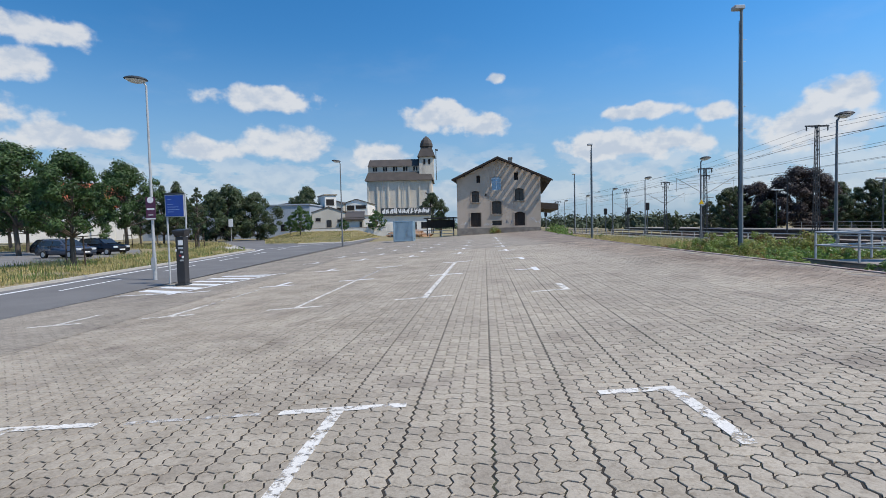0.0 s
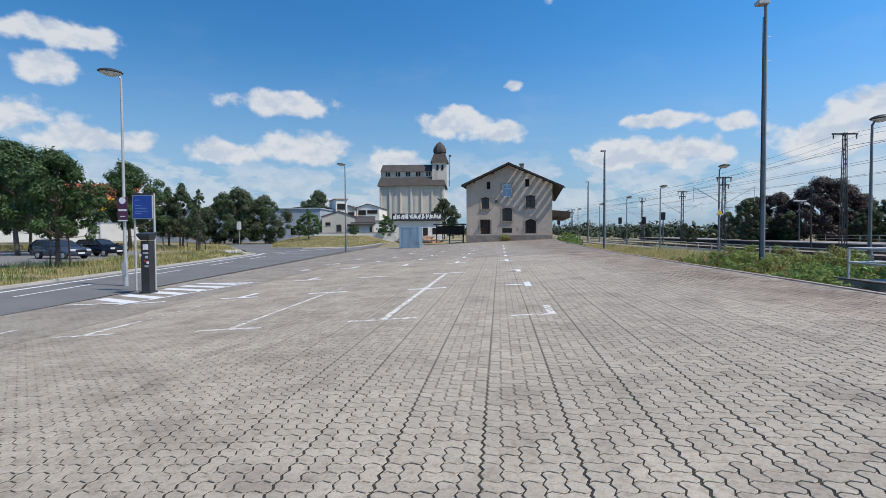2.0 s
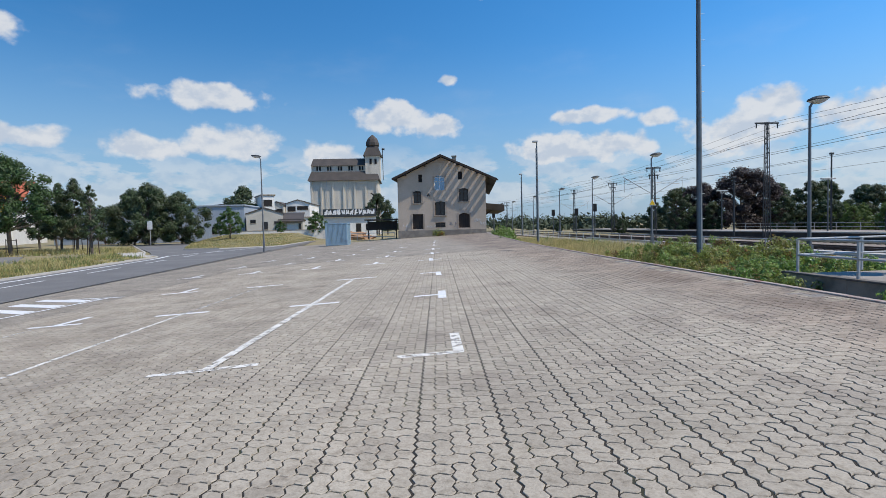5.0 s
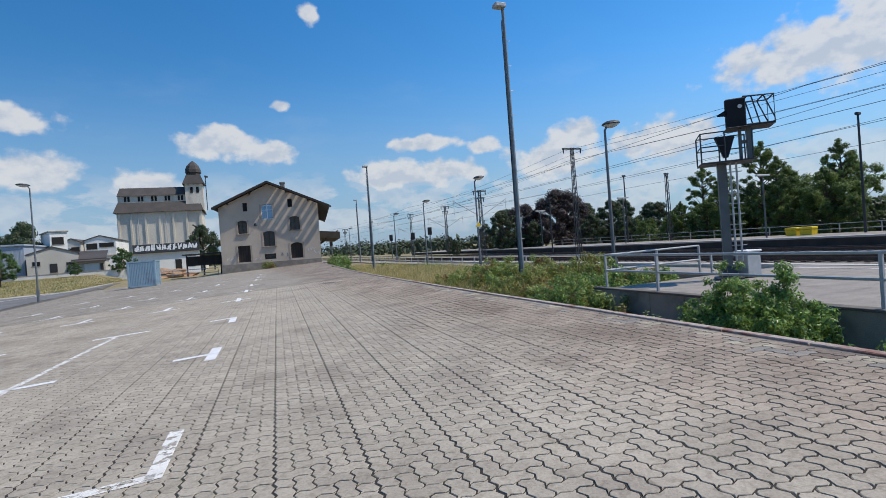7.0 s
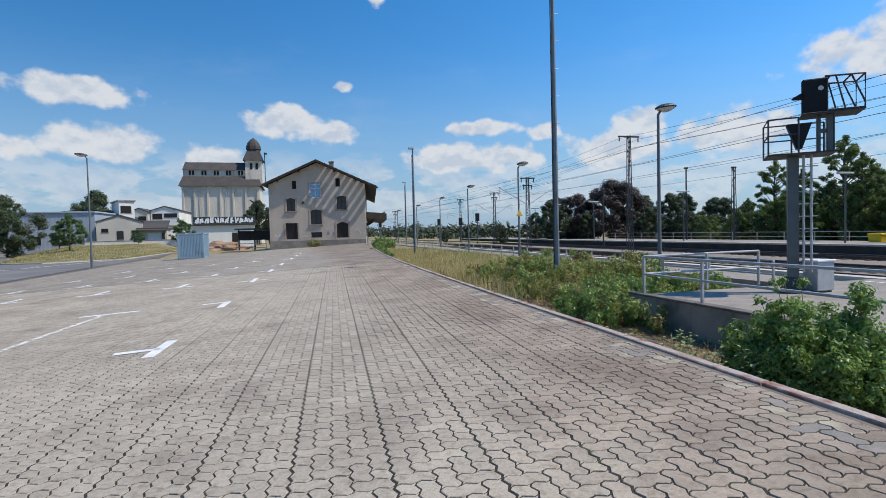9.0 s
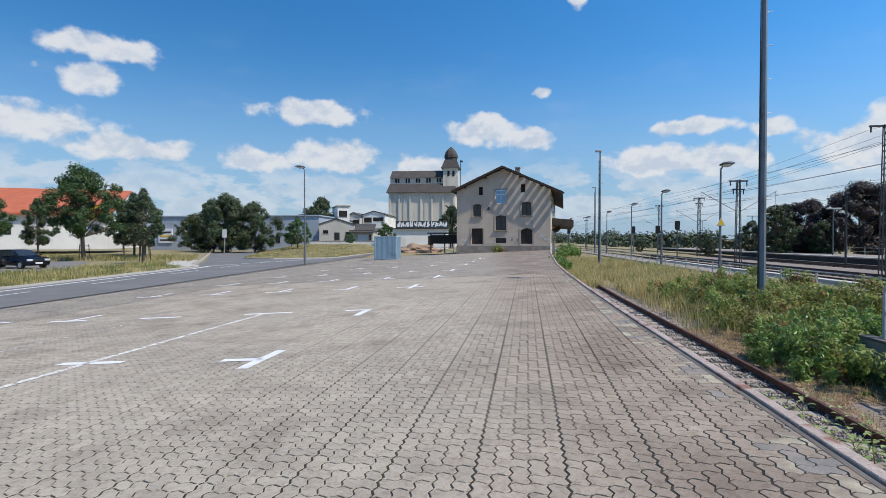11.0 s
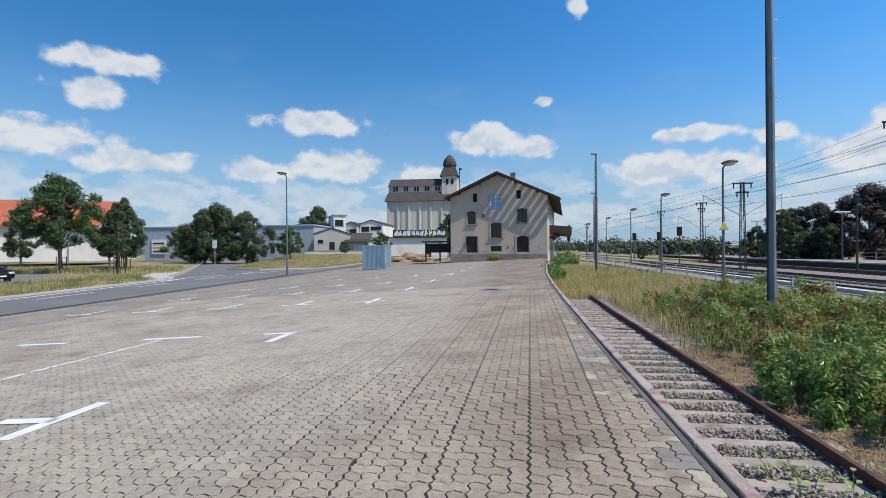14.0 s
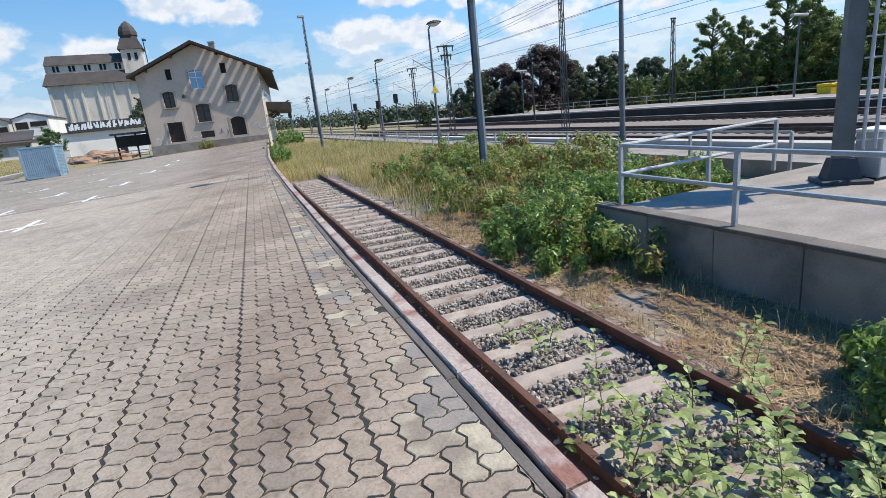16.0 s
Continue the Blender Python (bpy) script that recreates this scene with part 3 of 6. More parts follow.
def strip(bm, a, b, w, z):
    """A flat painted bar, 4 mm above the surface given by z."""
    a, b = Vector((*a, 0)), Vector((*b, 0))
    n = (b - a).normalized().cross(Vector((0, 0, 1))) * (w / 2)
    n = -n
    steps = max(1, int((b - a).length / 1.0))
    prev = None
    for i in range(steps + 1):
        c = a.lerp(b, i / steps)
        cur = [bm.verts.new((p.x, p.y, z(p.x, p.y) + .005)) for p in (c - n, c + n)]
        if prev:
            bm.faces.new((prev[0], cur[0], cur[1], prev[1])[::-1])
        prev = cur
    return bm


rz = lambda x, y: -0.472
bm = bmesh.new()
strip(bm, (left_kerb(-20) + .75, -20), (left_kerb(48) + .75, 48), 0.22, rz)
strip(bm, (left_kerb(48) + .75, 48), (-18.0, 52.5), 0.3, rz)
strip(bm, (-18.0, 52.5), (-13.5, 73), 0.2, rz)
part("edge_line", bm, M_WHITE2, road, "white painted line")
for y in range(-14, 66, 8):
    bm = bmesh.new()
    strip(bm, (left_kerb(y) + 2.2, y), (left_kerb(y + 4) + 2.2, y + 4), 0.13, rz)
    part("lane_dash", bm, M_WHITE2, road)
bm = bmesh.new()
strip(bm, (road_x(-20) - .15, -20), (road_x(60) - .15, 60), 0.35, rz)
part("gutter", bm, mat("gutter_stones", (0.17, 0.165, 0.155), (0.12, 0.115, 0.11), rough=0.9, scale=3, fine=40), road)

# kerbs round the grass
kerb = new("kerb")
tagged(kerb, "pale concrete kerb between road and dry grass", "kerb", kind="structure")
line = [(left_kerb(y), y) for y in range(-30, 49, 3)] + [(-17.7, 49.6), (-18.2, 51), (-19.2, 52.3), (-20.6, 53.6), (-24.5, 62), (-47, 104)]
for a, b in zip(line, line[1:]):
    d = (Vector(b) - Vector(a)).normalized()
    n = Vector((-d.y, d.x)) * 0.15
    bm = bmesh.new()
    slab(bm, [a, b, (b[0] + n.x, b[1] + n.y), (a[0] + n.x, a[1] + n.y)], -0.7, -0.37)
    part("kerbstone", bm, M_PATH, kerb)
for ring in ([(-24, 70), (-19, 68), (-13, 74), (-13.5, 96)], ):
    for a, b in zip(ring, ring[1:]):
        d = (Vector(b) - Vector(a)).normalized()
        n = Vector((-d.y, d.x)) * 0.15
        bm = bmesh.new()
        slab(bm, [a, b, (b[0] + n.x, b[1] + n.y), (a[0] + n.x, a[1] + n.y)], -0.7, -0.38)
        part("kerbstone", bm, M_PATH, kerb)


def island_sides(y):
    """The island's border towards the side street and towards the road."""
    return (-19.01 - (y - 68.2) * 2.4 if y < 70.2 else -23.8 - (y - 70.2) * 0.365), (-18.99 + (y - 68.2) * 0.983 if y < 74.1 else -13.2 - (y - 74.1) * 0.022)


def island_z(x, y):
    """The grass rises gently away from the road, and falls to both borders."""
    x0, x1 = island_sides(y)
    return -0.40 + max(0.0, y - 74) * 0.034 * max(0.0, min(1.0, (x - x0) / 6, (x1 - x) / 5))


verge = new("grass_verge")
tagged(verge, "dry yellow grass verge beside the road", "verge", kind="structure")
bm = bmesh.new()
slab(bm, [(left_kerb(-30) - .15, -30), (left_kerb(48) - .15, 48), (-18.5, 51.2), (-20.9, 53.8), (-24.8, 62.2), (-47.4, 104), (-62, 104), (-60, 58.2), (-34, 58.2), (-25, 44), (-22.5, 25), (-22, -30)], -0.7, -0.39)
part("turf", bm, M_SOIL, verge)
bm = bmesh.new()
rows_ = []
for j in range(24):
    y = 68.2 + 2.0 * j
    x0, x1 = island_sides(y)
    rows_.append([bm.verts.new((x0 + (x1 - x0) * i / 10, y, island_z(x0 + (x1 - x0) * i / 10, y) - (.3 if i in (0, 10) else 0))) for i in range(11)])
for lo_, hi_ in zip(rows_, rows_[1:]):
    for i in range(10):
        bm.faces.new((lo_[i], lo_[i + 1], hi_[i + 1], hi_[i]))
part("turf", bm, M_SOIL, verge)
bm = bmesh.new()
slab(bm, [(-19.0, 50.3), (-18.4, 51.3), (-20.9, 53.8), (-24.8, 62), (-27, 61), (-22.5, 53)], -0.6, -0.375)
part("footpath", bm, M_PATH, verge, "pale slab footpath")
bm = bmesh.new()
slab(bm, [(left_kerb(40) - .16, 40), (left_kerb(48) - .16, 48), (-18.4, 50.2), (-19.3, 50.6), (-20.1, 49.6), (-18.6, 44)], -0.6, -0.378)
part("footpath", bm, M_PATH, verge)
bm = bmesh.new()
slab(bm, [(-27, 61), (-24.8, 62), (-58, 63), (-58, 61)], -0.6, -0.372)
part("footpath", bm, M_PATH, verge)

# platform area with railing, and the station platforms
plat = new("platform")
tagged(plat, "grey paved railway platform with pale edge stones", "platform", kind="structure")
bm = bmesh.new()
slab(bm, [(13.55, -25), (23.0, -25), (23.0, 19.35), (14.05, 19.35)], -0.9, -0.06)
part("platform_base", bm, M_PLAT, plat)
y = -8.0
while y < 19.2:
    x0 = 13.55 + (y + 25) * 0.5 / 44.35
    bm = bmesh.new()
    rbox(bm, x0 - .02, x0 + .14, y + .008, y + 1.15 - .008, -0.9, -0.055, 0.008)
    part("wall_panel", bm, M_CONC, plat)
    bm = bmesh.new()
    rbox(bm, x0 - .05, x0 + .22, y + .004, y + 1.15 - .004, -0.052, 0.0, 0.008)
    part("cap_stone", bm, M_EDGE, plat)
    y += 1.15
bm = bmesh.new()
slab(bm, [(20.4, 19.36), (23.0, 19.36), (23.0, 60), (23.9, 90), (22.6, 150), (18.5, 150), (21.6, 90), (20.9, 60)], -0.9, -0.2)
part("platform_base", bm, M_PLAT, plat)
z_pl = lambda x, y: -0.055
bm = bmesh.new()
strip(bm, (21.6, -20), (21.6, 19), 0.12, z_pl)
strip(bm, (19.2, -20), (19.2, 14), 0.1, z_pl)
part("safety_line", bm, M_WHITE2, plat)
bm = bmesh.new()
slab(bm, [(22.5, -25), (23.1, -25), (23.1, 60), (22.6, 60)], -0.5, -0.04)
part("platform_edge", bm, M_PATH, plat)
plat2 = new("platform")
tagged(plat2, "long island platform with pale edge beyond the tracks", "platform", kind="structure")
bm = bmesh.new()
slab(bm, [(41.2, -40), (48.5, -40), (48.5, 120), (41.2, 120)], -0.9, 0.16)
part("platform_base", bm, M_PLAT, plat2)
bm = bmesh.new()
slab(bm, [(41.0, -40), (41.7, -40), (41.7, 120), (41.0, 120)], 0.08, 0.2)
part("platform_edge", bm, M_PATH, plat2)
# facing slab whose dark colour paints the shade below the platform edge
bm = bmesh.new()
box(bm, 41.1, 41.19, -40, 120, -0.9, 0.075)
part("platform_wall", bm, M_SHADEDARK, plat2)

# main tracks
bm = bmesh.new()
slab(bm, [(23.1, -40), (41, -40), (41, 120), (30, 260), (18, 420), (8, 420), (16, 260), (23.2, 120)], -0.9, -0.44)
bed = part("ballast_bed", bm, M_BALLAST, label="brown stone ballast under the main tracks", kind="structure")
tagged(bed, category="ballast")


def rail_profile(bm, path, z, w=0.07, h=0.15):
    """A rail of head, web and foot along a plan path."""
    prof = [(-w / 2, 0), (w / 2, 0), (w / 2, -.04), (.01, -.055), (.01, -h + .03), (.065, -h + .012), (.065, -h), (-.065, -h), (-.065, -h + .012), (-.01, -h + .03), (-.01, -.055), (-w / 2, -.04)]
    prev = None
    for x, y in path:
        ring = [bm.verts.new((x + a, y, z + b)) for a, b in prof]
        if prev:
            for i in range(len(prof)):
                j = (i + 1) % len(prof)
                bm.faces.new((prev[i], prev[j], ring[j], ring[i]))
        else:
            bm.faces.new(ring[::-1])
        prev = ring
    bm.faces.new(prev)
    return bm


def main_x(x0, y):
    return x0 - (0 if y < 60 else (y - 60) ** 2 * 0.00019)


for x0 in (24.9, 29.4, 36.6):
    tr = thing("main_track", pose(0, 0, 0), "steel rails of a main railway track on ballast", "track", "main tracks")
    for dx in (-0.75, 0.75):
        bm = bmesh.new()
        rail_profile(bm, [(main_x(x0 + dx, y), y) for y in (-40, 0, 30, 60, 80, 100, 130, 160, 200, 250, 300)], -0.24, h=0.17)
        part("rail", bm, M_RAIL2, tr)
    bm = bmesh.new()
    for i in range(-20, 160):
        y = i * 0.65
        c = main_x(x0, y)
        box(bm, c - 1.2, c + 1.2, y - .12, y + .12, -0.5, -0.395)
    part("sleepers", bm, M_WOOD, tr, kind="stuff")

# siding below the loading edge
SID = -0.66
siding = thing("siding_track", pose(0, 0, 0), "disused siding with two rusty rails on concrete sleepers", "track")
for off, end in ((0.95, 36), (2.45, 39)):
    bm = bmesh.new()
    rail_profile(bm, [(edge_x(y) + off - max(0, y - 24) * .022, y) for y in (-8, 0, 5, 10, 14, 18.3, 22, 25, 28, 32, 36, end)], SID)
    part("rail", bm, M_RUST, siding, "rusty brown rail")
y = 2.2
while y < 37.5:
    xc = edge_x(y) + 1.7 - max(0, y - 24) * .022 + random.uniform(-.03, .03)
    bm = bmesh.new()
    rbox(bm, -1.2, 1.2, -.125, .125, -.15, 0, 0.025)
    for v in bm.verts:
        v.co.z -= 0.03 * max(0, 1 - abs(v.co.x) / 0.6) * (v.co.z > -.08)
    s = part("sleeper", bm, M_SLEEPER, siding)
    s.matrix_basis = pose(xc, y, SID - .15 + random.uniform(-.012, .004), 0, random.uniform(-.6, .6), random.uniform(-1.6, 1.6) - 2.2)
    y += 0.625
bm = bmesh.new()
pts = [(edge_x(y) - .02, y) for y in (-8, 5, 10, 14, 18.3, 25, 32, 40)]
slab(bm, pts + [(x + 4.0, y) for x, y in reversed(pts)], -0.95, -0.845)
sb = part("ballast_bed", bm, M_BALLAST, label="grey and brown crushed stone between the sleepers", kind="structure")
tagged(sb, category="ballast")

# loose stones of the ballast
rs = random.Random(5)
ico = bmesh.new()
bmesh.ops.create_icosphere(ico, subdivisions=1, radius=1)
iv = [v.co.copy() for v in ico.verts]
iF = [[v.index for v in f.verts] for f in ico.faces]
ico.free()
sv, sf = [], []
for i in range(21000):
    y = 10.5 + (rs.random() ** (1.15 if i < 15000 else 1.0)) * (14 if i < 15000 else 26)
    x = edge_x(y) + (rs.uniform(.9, 2.5) if i < 15000 else rs.uniform(0.0, 3.4))
    inner = 0.9 < x - edge_x(y) < 2.5
    if abs((y - 2.2 + .3125) % 0.625 - .3125) < .14 and 0.5 < x - edge_x(y) < 2.9:
        continue
    r = rs.uniform(.015, .033)
    R = Euler((rs.uniform(0, 6), rs.uniform(0, 6), rs.uniform(0, 6))).to_matrix()
    sq = (rs.uniform(.7, 1.3), rs.uniform(.6, 1.1), rs.uniform(.5, .9))
    b0 = len(sv)
    c = Vector((x, y, -0.845 + r * .4 + rs.uniform(0, .05) * inner))
    for v in iv:
        k = r * rs.uniform(.75, 1.2)
        sv.append(c + R @ Vector((v.x * sq[0] * k, v.y * sq[1] * k, v.z * sq[2] * k)))
    sf += [[b0 + k for k in f] for f in iF]
st = mesh_object("ballast_stones", sv, sf, M_STONE, label="loose grey crushed stones between the sleepers", kind="stuff")
tagged(st, category="gravel")

# painted marks of the parking bays
SK = 0.066
marks = [((-0.34, 4.53), (0.7, 4.53), 0), ((0.15, 4.53), (-0.2, -1.0), 0), ((-2.9, 4.55), (-1.85, 4.53), 0), ((-2.6, 4.55), (-2.95, -0.5), 0),
         ((-1.6, 4.51), (-0.5, 4.53), 1), ((2.26, 4.53), (2.88, 4.53), 0), ((2.84, 4.5), (2.86, 3.45), 0),
         ((-0.1, 11.0), (1.1, 11.1), 0), ((0.52, 11.05), (1.24, 21.1), 0), ((2.71, 10.85), (3.42, 10.85), 0), ((3.41, 10.8), (3.46, 11.9), 0),
         ((-2.65, 10.72), (-1.55, 10.78), 0), ((-2.1, 10.75), (-1.8, 16.1), 2), ((-5.2, 10.7), (-4.2, 10.8), 0), ((-4.7, 10.75), (-4.6, 12.3), 0), ((-7.4, 10.5), (-6.4, 10.62), 0), ((-6.9, 10.56), (-6.8, 11.8), 0),
         ((0.42, 15.93), (1.43, 15.95), 0), ((3.0, 15.88), (3.6, 15.9), 0), ((3.56, 15.35), (3.63, 16.5), 0), ((-2.35, 16.1), (-1.3, 16.15), 0), ((-1.8, 16.1), (-1.5, 20.9), 1), ((-4.6, 12.3), (-4.4, 15.9), 1), ((-4.7, 15.85), (-3.7, 15.9), 0), ((-7.0, 15.7), (-6.2, 15.8), 0),
         ((0.75, 21.1), (1.95, 21.18), 0), ((3.3, 21.15), (3.88, 21.2), 0), ((3.82, 20.2), (3.86, 21.3), 0), ((-1.95, 21.0), (-0.9, 21.05), 0), ((-4.4, 20.95), (-3.4, 21.0), 0), ((-7.0, 20.86), (-5.98, 21.0), 0), ((-3.9, 21.05), (-3.83, 22.1), 0), ((-4.2, 15.95), (-4.1, 16.9), 0),
         ((-3.2, 4.56), (-7.5, 4.6), 1)]
for y0 in (27.4, 32.5, 37.6, 44.2, 49.3, 54.4):
    for x0 in (-6.2, -3.7, -1.1, 1.5, 3.9):
        x = x0 + (y0 - 27.4) * SK
        marks.append(((x - .5, y0), (x + .5, y0 + .05), 0))
        if x0 < 3 and y0 < 45:
            marks.append(((x, y0 + .06), (x + .08, y0 + 1.3), 0))
        if x0 == 3.9:
            marks.append(((x + .05, y0 - .6), (x + .1, y0 + 1.1), 0))
for a, b, tone in marks:
    bm = bmesh.new()
    if b[1] - a[1] < -2 or b[1] - a[1] > 2:
        a, b = (a, b) if a[1] < b[1] else (b, a)
    elif a[0] > b[0]:
        a, b = b, a
    strip(bm, a, b, (0.125, 0.08, 0.085)[tone] * (1.3 if a[1] > 14 else .82 if a[1] < 6 else 1.0), pave_z)
    part("bay_mark", bm, (M_WHITE2 if a[1] > 14 else M_WHITE, M_FAINT, M_WHITE)[tone], yard)
for i in range(6):
    x0, y0 = -9.3 + .13 * i, 17.3 + .92 * i
    x1, y1 = -7.25 + .16 * i, 15.75 + .95 * i
    bm = bmesh.new()
    slab(bm, [(x0, y0), (x1, y1), (x1 + .07, y1 + .42), (x0 + .07, y0 + .42)], lambda x, y: pave_z(x, y) - .02, lambda x, y: pave_z(x, y) + .006)
    part("hatch_bar", bm, M_WHITE2, yard, "white hatched no-parking stripe")
for a, b in (((-9.25, 16.1), (-6.95, 15.75)), ((-7.3, 15.4), (-6.0, 21.3)), ((-8.6, 21.9), (-5.6, 21.1))):
    bm = bmesh.new()
    strip(bm, a, b, 0.14, lambda x, y: pave_z(x, y) + .004)
    part("hatch_border", bm, M_WHITE2, yard)

# ---- the goods house ----
house = thing("goods_house", pose(14.3, 76.5, 0, 0, 0, -7.7), "old two-storey goods shed with tan plaster gable and dark roof", "building")
HW, HL, EZ, RZ = 12.3, 34.0, 8.35, 11.15      # width, length, wall height at the sides, ridge
SLOPE = (RZ - EZ) / (HW / 2)


def arch(x0, x1, z0, z1, rise=0.18, n=6):
    """Outline of an opening with a flat segmental arch."""
    pts = [(x0, z0), (x1, z0)]
    for i in range(n + 1):
        u = i / n
        pts.append((x1 + (x0 - x1) * u, z1 - rise + rise * math.sin(math.pi * u)))
    return pts


OPEN = [("attic_window", 2.95, 3.5, 7.75, 8.85, 0.0, M_DARKIN), ("arched_window", 5.17, 6.6, 6.6, 8.6, .2, M_PANEB), ("attic_window", 8.5, 9.08, 8.0, 9.1, 0.0, M_DARKIN),
        ("window", 2.2, 3.3, 4.9, 6.6, .16, M_PANE), ("window", 8.6, 9.85, 5.0, 6.8, .16, M_PANE), ("window", 5.2, 6.6, 3.1, 5.05, .16, M_PANE),
        ("door", 2.0, 3.5, 1.25, 3.35, .0, M_WOOD), ("cellar_window", 5.2, 6.6, 1.4, 2.1, 0.0, M_PANE), ("door", 8.5, 10.0, 1.3, 3.35, .25, M_WOOD)]
gable = bmesh.new()
outer = [(-HW, -0.6), (0, -0.6), (0, EZ), (-HW / 2, RZ), (-HW, EZ)]
loops = [outer] + [arch(-HW + a, -HW + b, c, d, r) if r else [(-HW + a, c), (-HW + b, c), (-HW + b, d), (-HW + a, d)] for _, a, b, c, d, r, _ in OPEN]
edges = []
for lp in loops:
    vs = [gable.verts.new((x, 0, z)) for x, z in lp]
    edges += [gable.edges.new((vs[i], vs[(i + 1) % len(vs)])) for i in range(len(vs))]
res = bmesh.ops.triangle_fill(gable, use_beauty=True, use_dissolve=False, edges=edges)
fs = [g for g in res["geom"] if isinstance(g, bmesh.types.BMFace)]
ext = bmesh.ops.extrude_face_region(gable, geom=fs)
for g in ext["geom"]:
    if isinstance(g, bmesh.types.BMVert):
        g.co.y += 0.45
bmesh.ops.recalc_face_normals(gable, faces=gable.faces[:])
part("gable_wall", gable, M_PLASTER, house, "tan plaster gable with grey stains")
# sunny side: plaster colour made paler than the other walls to carry the sunlight
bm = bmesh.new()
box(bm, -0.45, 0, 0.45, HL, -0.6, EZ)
part("side_wall", bm, mat("sunlit_plaster", (0.55, 0.50, 0.42), (0.46, 0.42, 0.35), rough=0.95, scale=0.5, fine=15, stain=(0.3, 0.27, 0.23), stain_scale=0.4), house, "pale sunlit side wall")
bm = bmesh.new()
box(bm, -HW, -HW + .45, 0.45, HL, -0.6, EZ)
part("side_wall", bm, M_PLASTER, house)
bm = bmesh.new()
box(bm, -HW, 0, HL, HL + .4, -0.6, EZ)
part("back_wall", bm, M_PLASTER, house)
bm = bmesh.new()
box(bm, -HW - .06, -0.02, -0.09, -0.003, -0.6, 1.05)
part("plinth", bm, M_PLINTH, house, "rough stone plinth")
OV, OL, ORT = 0.85, 0.65, 1.55
for sgn, over, lab in ((-1, OL, "roof_slope"), (1, ORT, "roof_slope")):
    bm = bmesh.new()
    xe = -HW / 2 + sgn * (HW / 2 + over)
    ze = RZ + .12 - SLOPE * (HW / 2 + over)
    y0 = -OV if sgn < 0 else 0.0
    vs = [(-HW / 2, y0, RZ + .12), (xe, y0, ze), (xe, HL + .6, ze), (-HW / 2, HL + .6, RZ + .12)]
    a = [bm.verts.new(v) for v in vs]
    b = [bm.verts.new((x, y, z + .16)) for x, y, z in vs]
    bm.faces.new(a[::-1])
    bm.faces.new(b)
    for i in range(4):
        bm.faces.new((a[i], a[(i + 1) % 4], b[(i + 1) % 4], b[i]))
    bmesh.ops.recalc_face_normals(bm, faces=bm.faces[:])
    part(lab, bm, M_ROOF, house, "dark bitumen roof")
# the sunny verge: battens left where the covering is gone
for i in range(9):
    u0 = 0.0 if i == 0 else 1.5 + (i - 1) * 0.84
    wdt = 1.2 if i == 0 else 0.44
    if i == 8:
        wdt = 0.5
    x0 = -HW / 2 + u0
    bm = bmesh.new()
    for x in (x0, x0 + wdt):
        z = RZ + .12 - SLOPE * (x + HW / 2)
        for y in (-OV, -0.01):
            for dz in (0, .14):
                bm.verts.new((x, y, z + dz))
    bmesh.ops.convex_hull(bm, input=bm.verts[:])
    part("verge_board", bm, M_ROOF, house)
bm = bmesh.new()
for x0, x1 in ((-HW - OL, -HW / 2), (-HW / 2, ORT)):
    for x in (x0, x1):
        z = RZ + .02 - SLOPE * abs(x + HW / 2)
        for y in (-OV - .05, -OV):
            for dz in (0, .3):
                bm.verts.new((x, y, z + dz))
    vs = [v for v in bm.verts if not v.link_faces]
    bmesh.ops.convex_hull(bm, input=vs)
part("bargeboard", bm, M_WOOD, house, "dark weathered bargeboard")
for u in (1.2, 3.9, HW - 3.9, HW - 1.2):
    bm = bmesh.new()
    z = RZ - SLOPE * abs(-HW + u + HW / 2) - .12
    box(bm, -HW + u - .09, -HW + u + .09, -OV, 0, z - .1, z + .12)
    part("purlin", bm, M_WOOD, house)
for name, a, b, c, d, r, m in OPEN:
    x0, x1 = -HW + a, -HW + b

    bm = bmesh.new()
    box(bm, x0, x1, 0.22, 0.26, c, d)
    w = part(name, bm, m, house)
    if "door" in name:
        for i in range(1, 5):
            bm = bmesh.new()
            xx = x0 + (x1 - x0) * i / 5
            box(bm, xx - .015, xx + .015, 0.19, 0.22, c, d)
            part("plank_joint", bm, M_DARKIN, w)
    else:
        fr = bmesh.new()
        box(fr, x0, x0 + .07, 0.17, 0.22, c, d)
        box(fr, x1 - .07, x1, 0.17, 0.22, c, d)
        box(fr, x0, x1, 0.17, 0.22, d - .2 * (r > 0) - .08, d - .2 * (r > 0))
        box(fr, x0, x1, 0.17, 0.22, c, c + .07)
        if b - a > 0.8:
            box(fr, (x0 + x1) / 2 - .04, (x0 + x1) / 2 + .04, 0.165, 0.22, c, d)
            box(fr, x0, x1, 0.165, 0.22, c + (d - c) * .6 - .03, c + (d - c) * .6 + .03)
        part("window_frame", fr, M_SIGNW if m is M_PANEB else M_WOOD, w)
        if name == "window":
            bm = bmesh.new()
            rbox(bm, x0 - .2, x1 + .2, -0.14, 0.2, c - .16, c - .002, 0.02)
            part("window_sill", bm, M_PLINTH, w, "dark stone sill")
    if name in ("window", "door", "arched_window"):
        for xa in (x0 - .22, x1 + .01):
            bm = bmesh.new()
            box(bm, xa, xa + .21, -0.03, -0.003, c, d)
            part("surround", bm, M_SURROUND, w)
for i in range(9):
    for z0, z1 in ((1.4, 3.3), (5.0, 6.6)):
        bm = bmesh.new()
        y0 = 2.0 + i * 3.5
        box(bm, -0.1, 0.012, y0, y0 + 1.2, z0, z1)
        part("window", bm, M_PANE, house)
# canopy: the shade on its front and underside is put into the dark colour
bm = bmesh.new()
box(bm, 0.02, 3.0, 7.5, HL - 2, 4.0, 4.95)
